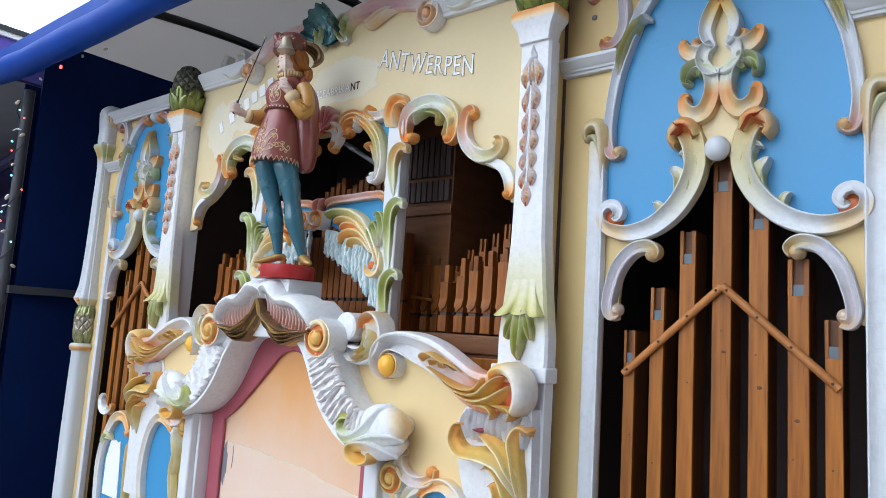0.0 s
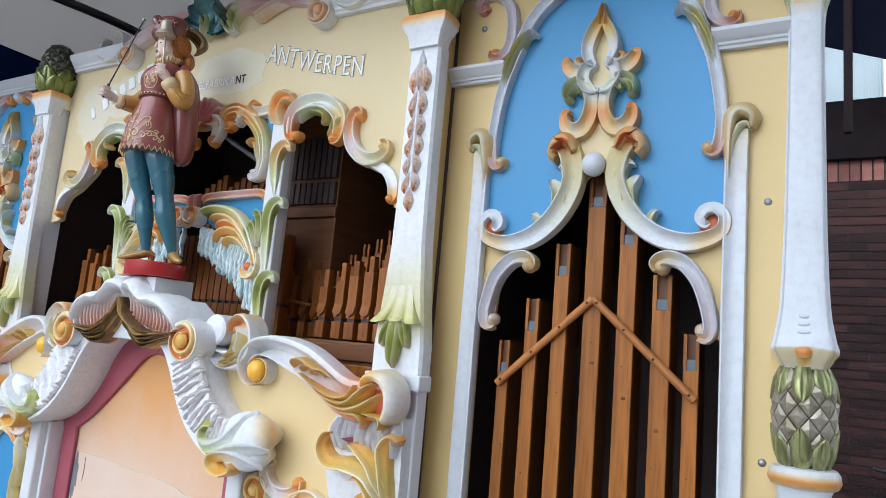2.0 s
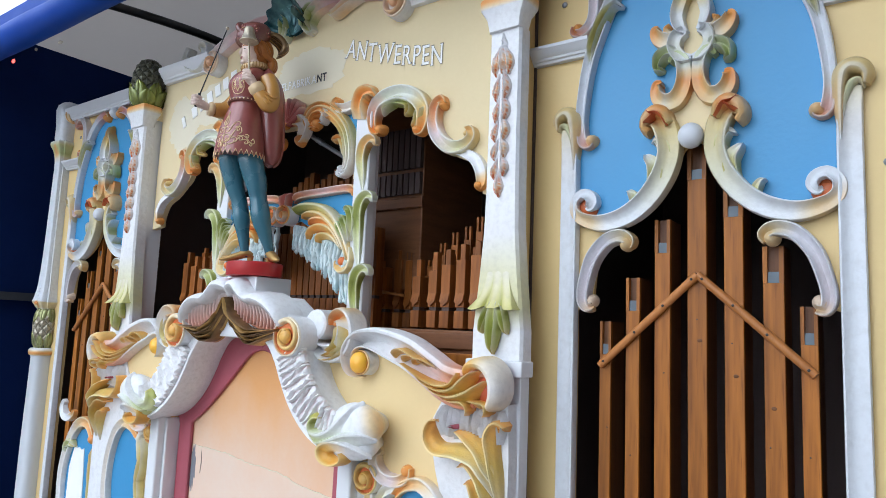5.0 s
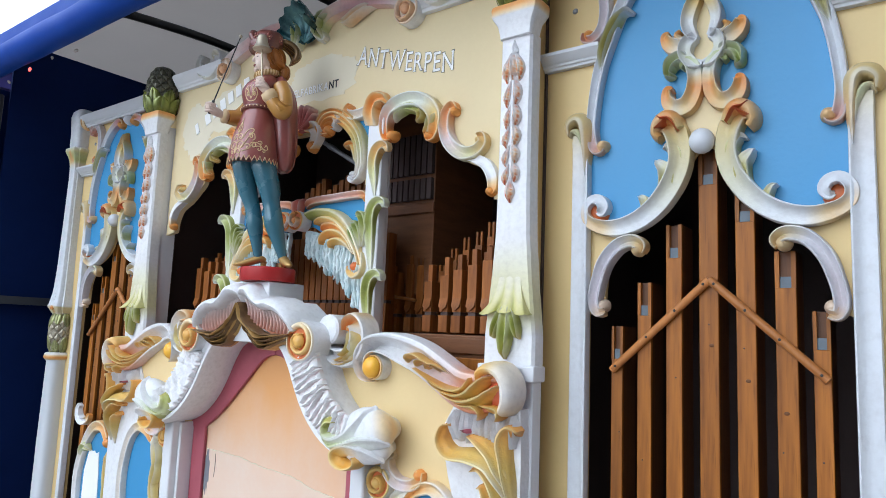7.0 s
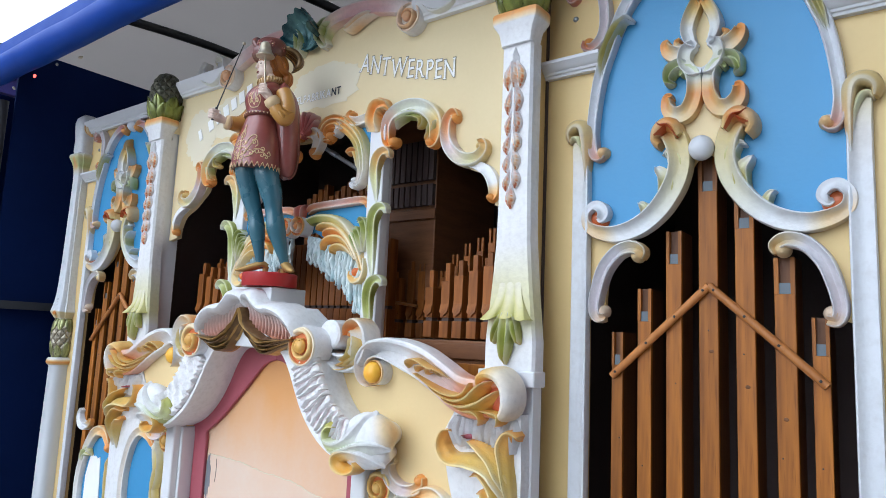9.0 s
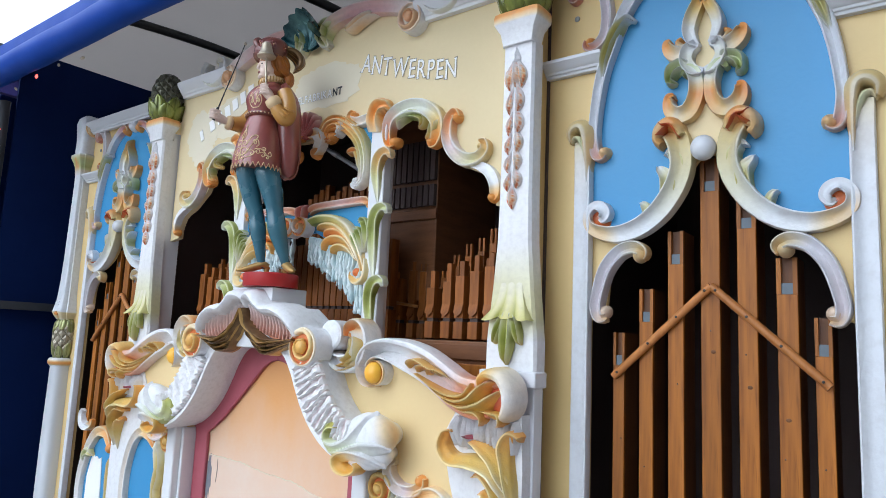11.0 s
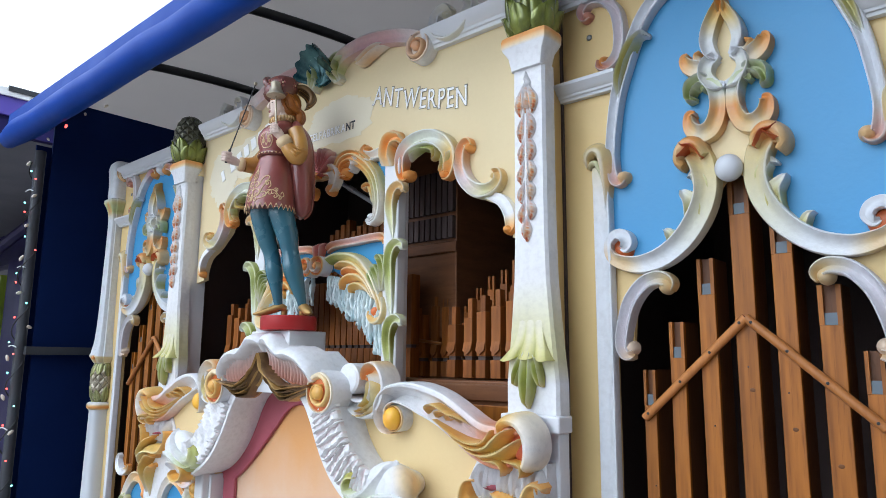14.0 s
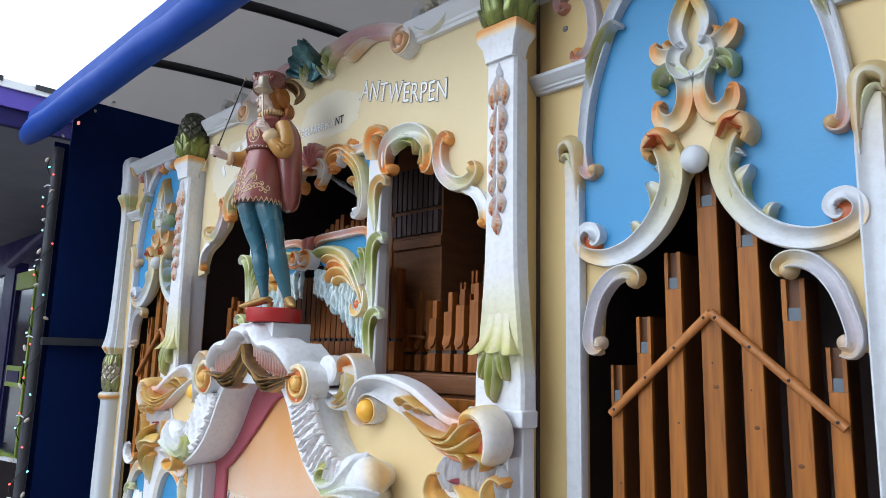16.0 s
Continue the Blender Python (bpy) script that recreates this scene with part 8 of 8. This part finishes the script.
part("push_plate", Shape().box(-8.42, -7.74, 1.20, 1.215, 1.16, 1.42), LIME, door, "lime green push plate")
part("plate_panel", Shape().box(-8.34, -7.80, 1.19, 1.20, 1.22, 1.36), PURPLE_DARK, door)
part("pane", Shape().box(-8.50, -7.70, 1.255, 1.265, 0.36, 2.40), SHOP_GLASS, door)
shop_far = thing("far_shop", "brown shopfront with purple window further along the precinct", "shop")
part("wall", Shape().box(-17.4, -17.0, 0.9, 8.0, 0, 3.04), BEAM, shop_far, "brown wall")
part("window_frame", Shape().box(-17.0, -16.9, 0.9, 1.95, 0.5, 2.4), PURPLE_DARK, shop_far)
part("pane", Shape().box(-16.9, -16.88, 0.98, 1.87, 0.6, 2.3), SHOP_GLASS, shop_far)
part("lime_strip", Shape().box(-16.88, -16.86, 1.45, 1.52, 0.9, 2.0), LIME, shop_far)
lantern = thing("street_lantern", "white lantern sign under the soffit", "lantern")
part("body", Shape().box(-13.1, -12.9, 1.42, 1.66, 2.62, 2.90), LETTER, lantern, "white lantern box", 0.02)
part("hanger", Shape().tube([(-13.0, 1.54, 2.90, 0.015), (-13.0, 1.54, 3.17, 0.015)], 8), BLACK, lantern)
part("soffit", Shape().box(-13.1, -3.55, -8, 6, 3.17, 3.20), SOFFIT, shop, "grey soffit")
part("fascia", Shape().box(-3.55, -3.45, -8, 6, 3.29, 3.42), PURPLE, shop, "bright purple fascia")
part("fascia_foot", Shape().box(-3.54, -3.48, -8, 6, 3.17, 3.29), PURPLE_DARK, shop)
part("roof_edge", Shape().box(-3.58, -3.43, -8, 6, 3.42, 3.475), LETTER, shop, "weathered white roof edge")
for y in range(-12, 10):
    part("roof_clip", Shape().box(-3.44, -3.42, y * 0.5, y * 0.5 + 0.3, 3.455, 3.49), BLACK, shop)
part("roof_strut", Shape().tube([(-4.2, 0.9, 3.16, 0.06), (-6.4, 1.0, 2.95, 0.06), (-8.6, 1.15, 2.75, 0.06)], 8), PURPLE_DARK, shop, "dark sloping strut")
part("spotlight", Shape().tube([(-4.2, -0.42, 3.175, 0.05), (-4.25, -0.43, 2.95, 0.055)], 12), SOFFIT, shop, "twin spotlight")
part("spotlight", Shape().tube([(-4.1, -0.25, 3.175, 0.05), (-4.12, -0.24, 2.95, 0.055)], 12), SOFFIT, shop, "twin spotlight")
board = thing("a_board", "folding white-framed pavement sign with dark panels", "pavement sign")
for side in (-1, 1):
    leg = part("panel", Shape().box(-0.24, 0.24, -0.010, 0.010, 0.0, 0.72), BEAM, board, "dark panel")
    leg.matrix_local = pose(0, side * 0.17, 0.02, side * 13, 0, 0)
    for x in (-0.25, 0.25):
        part("rail", Shape().box(x - 0.013, x + 0.013, -0.015, 0.015, 0, 0.74), WHITE, leg, "white edge")
    part("rail", Shape().box(-0.237, 0.237, -0.015, 0.015, 0.72, 0.745), WHITE, leg, "white edge")
board.matrix_world = pose(-4.62, 0.45, 0, 0, 0, 12)

# ---- bare tree across the car park, mirrored in the shop window ----
BARK = paint("grey_brown_bark", (0.085, 0.068, 0.055, 1), (0.05, 0.04, 0.033, 1), 0.9, 6, 60, 0.8, 0.6)
tree = thing("bare_tree", "leafless grey-brown street tree across the car park", "tree")
rng = random.Random(8)
limbs, twigs = Shape(), Shape()


def grow_branch(p, d, length, r, depth):
    """A branch that bends as it grows and forks into thinner ones."""
    q = p + d * length * 0.5 + Vector((rng.uniform(-0.06, 0.06), rng.uniform(-0.06, 0.06), 0.03)) * length
    e = p + d * length
    (limbs if depth < 3 else twigs).tube([(*p, r), (*q, r * 0.85), (*e, r * 0.65)], 7 if depth < 3 else 4, 0, 2)
    if depth < 5:
        for _ in range(3 if depth < 4 else 4):
            turn = Vector((rng.uniform(-1, 1), rng.uniform(-1, 1), rng.uniform(-0.15, 0.9))).normalized()
            grow_branch(e - d * length * rng.uniform(0, 0.3), (d * 0.75 + turn * 0.75).normalized(), length * rng.uniform(0.6, 0.8), r * 0.58, depth + 1)


limbs.tube([(-31.0, -3.6, 0, 0.26), (-31.0, -3.58, 0.9, 0.20), (-30.95, -3.6, 2.0, 0.17)], 12)
grow_branch(Vector((-30.95, -3.6, 1.9)), Vector((0.05, 0.02, 1)).normalized(), 1.8, 0.15, 0)
part("trunk", limbs, BARK, tree)
part("crown", twigs, BARK, tree, "bare twigs")
# terrace added out of view, a dark band for the shop window to reflect
terrace = thing("far_terrace", "low dark terrace added out of view to darken the window's reflection", "building")
part("wall", Shape().box(-47.0, -46.0, -30.0, -1.0, 0, 3.4), BRICK, terrace, "dark brick wall")
part("roof", Shape().grid([[(-45.8, y, 3.3), (-48.5, y, 5.2), (-51.2, y, 3.3)] for y in (-30.2, -0.8)], None, 0, closed=True), SOFFIT, terrace, "grey roof")
for k in range(8):
    part("window", Shape().box(-45.99, -45.95, -28.0 + 3.4 * k, -26.6 + 3.4 * k, 1.0, 2.4), SHOP_GLASS, terrace, "dark window")

# ---- unseen wall beside the walk, added to block light from the right ----
street = thing("street_building", "unseen plain brown wall added to block light at the right", "building", "", "structure")
part("wall", Shape().box(3.7, 4.1, -9, -0.1, 0, 8.0), BLOCKING_WALL, street, "brown wall blocking skylight")

# ---- yard beside the organ ----
YARD = 3.05
wall = thing("brick_wall", "dark brown brick wall with a red soldier course", "wall", "", "structure")
part("mortar", Shape().box(-1.5, 4.6, YARD + 0.006, YARD + 0.25, 0, 2.90), MORTAR, wall)
tagged(part("beam", Shape().box(-1.5, 4.6, YARD - 0.06, YARD + 0.3, 2.885, 3.235), BEAM), "black-brown painted beam on the brick wall", "beam")
clad = thing("cladding", "pale grey corrugated cladding above the wall", "cladding", "", "structure")
ribs = []
for k in range(240):
    x = 0.6 + 0.02 * k
    ribs += [[(x, 5.0, 2.9), (x, 5.0, 5.2)], [(x + 0.012, 5.0, 2.9), (x + 0.012, 5.0, 5.2)], [(x + 0.012, 5.012, 2.9), (x + 0.012, 5.012, 5.2)], [(x + 0.02, 5.012, 2.9), (x + 0.02, 5.012, 5.2)]]
part("sheet", Shape().grid(ribs, None, 0, caps=False), CLADDING, clad)
part("white_strip", Shape().box(2.128, 2.162, 4.97, 4.99, 2.9, 5.2), LETTER, clad)
flap = thing("tarpaulin_flap", "navy tarpaulin flap hanging from the canopy, coloured dark as backlit", "tarpaulin")
part("sheet", Shape().plate([(1.0, 3.62), (1.716, 3.394), (2.186, 3.203), (2.26, 3.38), (2.34, 3.60), (2.40, 3.78), (1.0, 3.78)], 2.55, 0.01), NAVY, flap)
part("pole", Shape().tube([(1.839, 2.5, 2.875, 0.021), (1.839, 2.5, 4.2, 0.021)], 12), BEAM, flap, "black pole")
part("pole", Shape().tube([(2.40, 2.6, 0, 0.03), (2.40, 2.6, 4.0, 0.03)], 10), BLACK, flap, "black pole")
yard_roof = thing("yard_roof", "dark roof edge over the yard beside the organ", "roof", "", "structure")
part("edge_board", Shape().box(0.8, 4.6, 2.57, 2.60, 3.585, 3.66), SOFFIT, yard_roof, "grey edge board")
part("roof_board", Shape().box(0.8, 4.6, 2.57, 2.62, 3.662, 4.3), BEAM, yard_roof, "dark roof boards")

bike = thing("bicycle", "bicycle with a black saddle beside the organ", "bicycle")
bx, by, bz = 2.0, 2.0, 1.26
part("saddle", Shape().tube([(bx - 0.085, by, bz + 0.012, 0.012), (bx - 0.04, by, bz + 0.006, 0.022), (bx + 0.03, by, bz + 0.004, 0.045), (bx + 0.09, by, bz + 0.012, 0.062), (bx + 0.12, by, bz + 0.012, 0.05)], 14, 0, 5, 0.45), RUBBER, bike, "black saddle")
part("seat_post", Shape().tube([(bx + 0.02, by, bz - 0.02, 0.014), (bx - 0.02, by, bz - 0.45, 0.014)], 10), METAL, bike)
part("seat_clamp", Shape().tube([(bx + 0.008, by, bz - 0.105, 0.022), (bx + 0.006, by, bz - 0.125, 0.022)], 10), LIME, bike, "lime clamp")
part("top_tube", Shape().tube([(bx - 0.03, by, bz - 0.40, 0.017), (bx - 0.5, by, bz - 0.34, 0.017)], 10), BLACK, bike)
part("seat_tube", Shape().tube([(bx - 0.02, by, bz - 0.42, 0.018), (bx - 0.10, by, 0.32, 0.018)], 10), BLACK, bike)
part("down_tube", Shape().tube([(bx - 0.10, by, 0.32, 0.02), (bx - 0.52, by, bz - 0.42, 0.02)], 10), BLACK, bike)
part("chain_stay", Shape().tube([(bx - 0.10, by, 0.32, 0.012), (bx + 0.34, by, 0.35, 0.012)], 8), BLACK, bike)
part("seat_stay", Shape().tube([(bx - 0.03, by, bz - 0.42, 0.01), (bx + 0.34, by, 0.35, 0.01)], 8), BLACK, bike)
part("fork", Shape().tube([(bx - 0.5, by, bz - 0.28, 0.014), (bx - 0.66, by, 0.35, 0.014)], 8), BLACK, bike)
for x in (bx + 0.34, bx - 0.66):
    part("wheel", Shape().tube([(x + 0.33 * math.cos(t), by, 0.352 + 0.33 * math.sin(t), 0.02) for t in np.linspace(0, 2 * math.pi, 25)], 8, 0, 2), RUBBER, bike)
part("handlebar", Shape().tube([(bx - 0.5, by - 0.22, bz - 0.18, 0.012), (bx - 0.52, by, bz - 0.2, 0.012), (bx - 0.5, by + 0.22, bz - 0.18, 0.012)], 8), BLACK, bike)

# bricks of the wall, laid in stretcher bond
me_b = mesh_of("brick", Shape().box(-0.0925, 0.0925, 0, 0.02, -0.0215, 0.0215), BRICK)
me_s = mesh_of("brick", Shape().box(-0.0245, 0.0245, -0.004, 0.02, -0.0655, 0.0655), BRICK_RED)
rest = Shape()
for j in range(53):
    z = 2.732 - 0.051 * j
    for i in range(-2, 24):
        x = 0.194 * i + (0.097 if j % 2 else 0.0) + rng.uniform(-0.002, 0.002)
        y = YARD + rng.uniform(-0.003, 0.003)
        if 1.55 < x < 2.75 and j < 40:
            b = new("brick", me_b)
            b.parent = wall
            b.matrix_local = pose(x, y, z)
        elif x < 4.4:
            rest.box(x - 0.0925, x + 0.0925, y, y + 0.02, z - 0.0215, z + 0.0215)
for i in range(-8, 78):
    x = 0.057 * i
    if 1.5 < x < 2.8:
        b = new("brick", me_s)
        b.parent = wall
        b.matrix_local = pose(x, YARD, 2.829)
    else:
        rest.box(x - 0.0245, x + 0.0245, YARD - 0.004, YARD + 0.02, 2.829 - 0.0655, 2.829 + 0.0655)
tagged(part("brickwork", rest, BRICK, wall), kind="stuff")
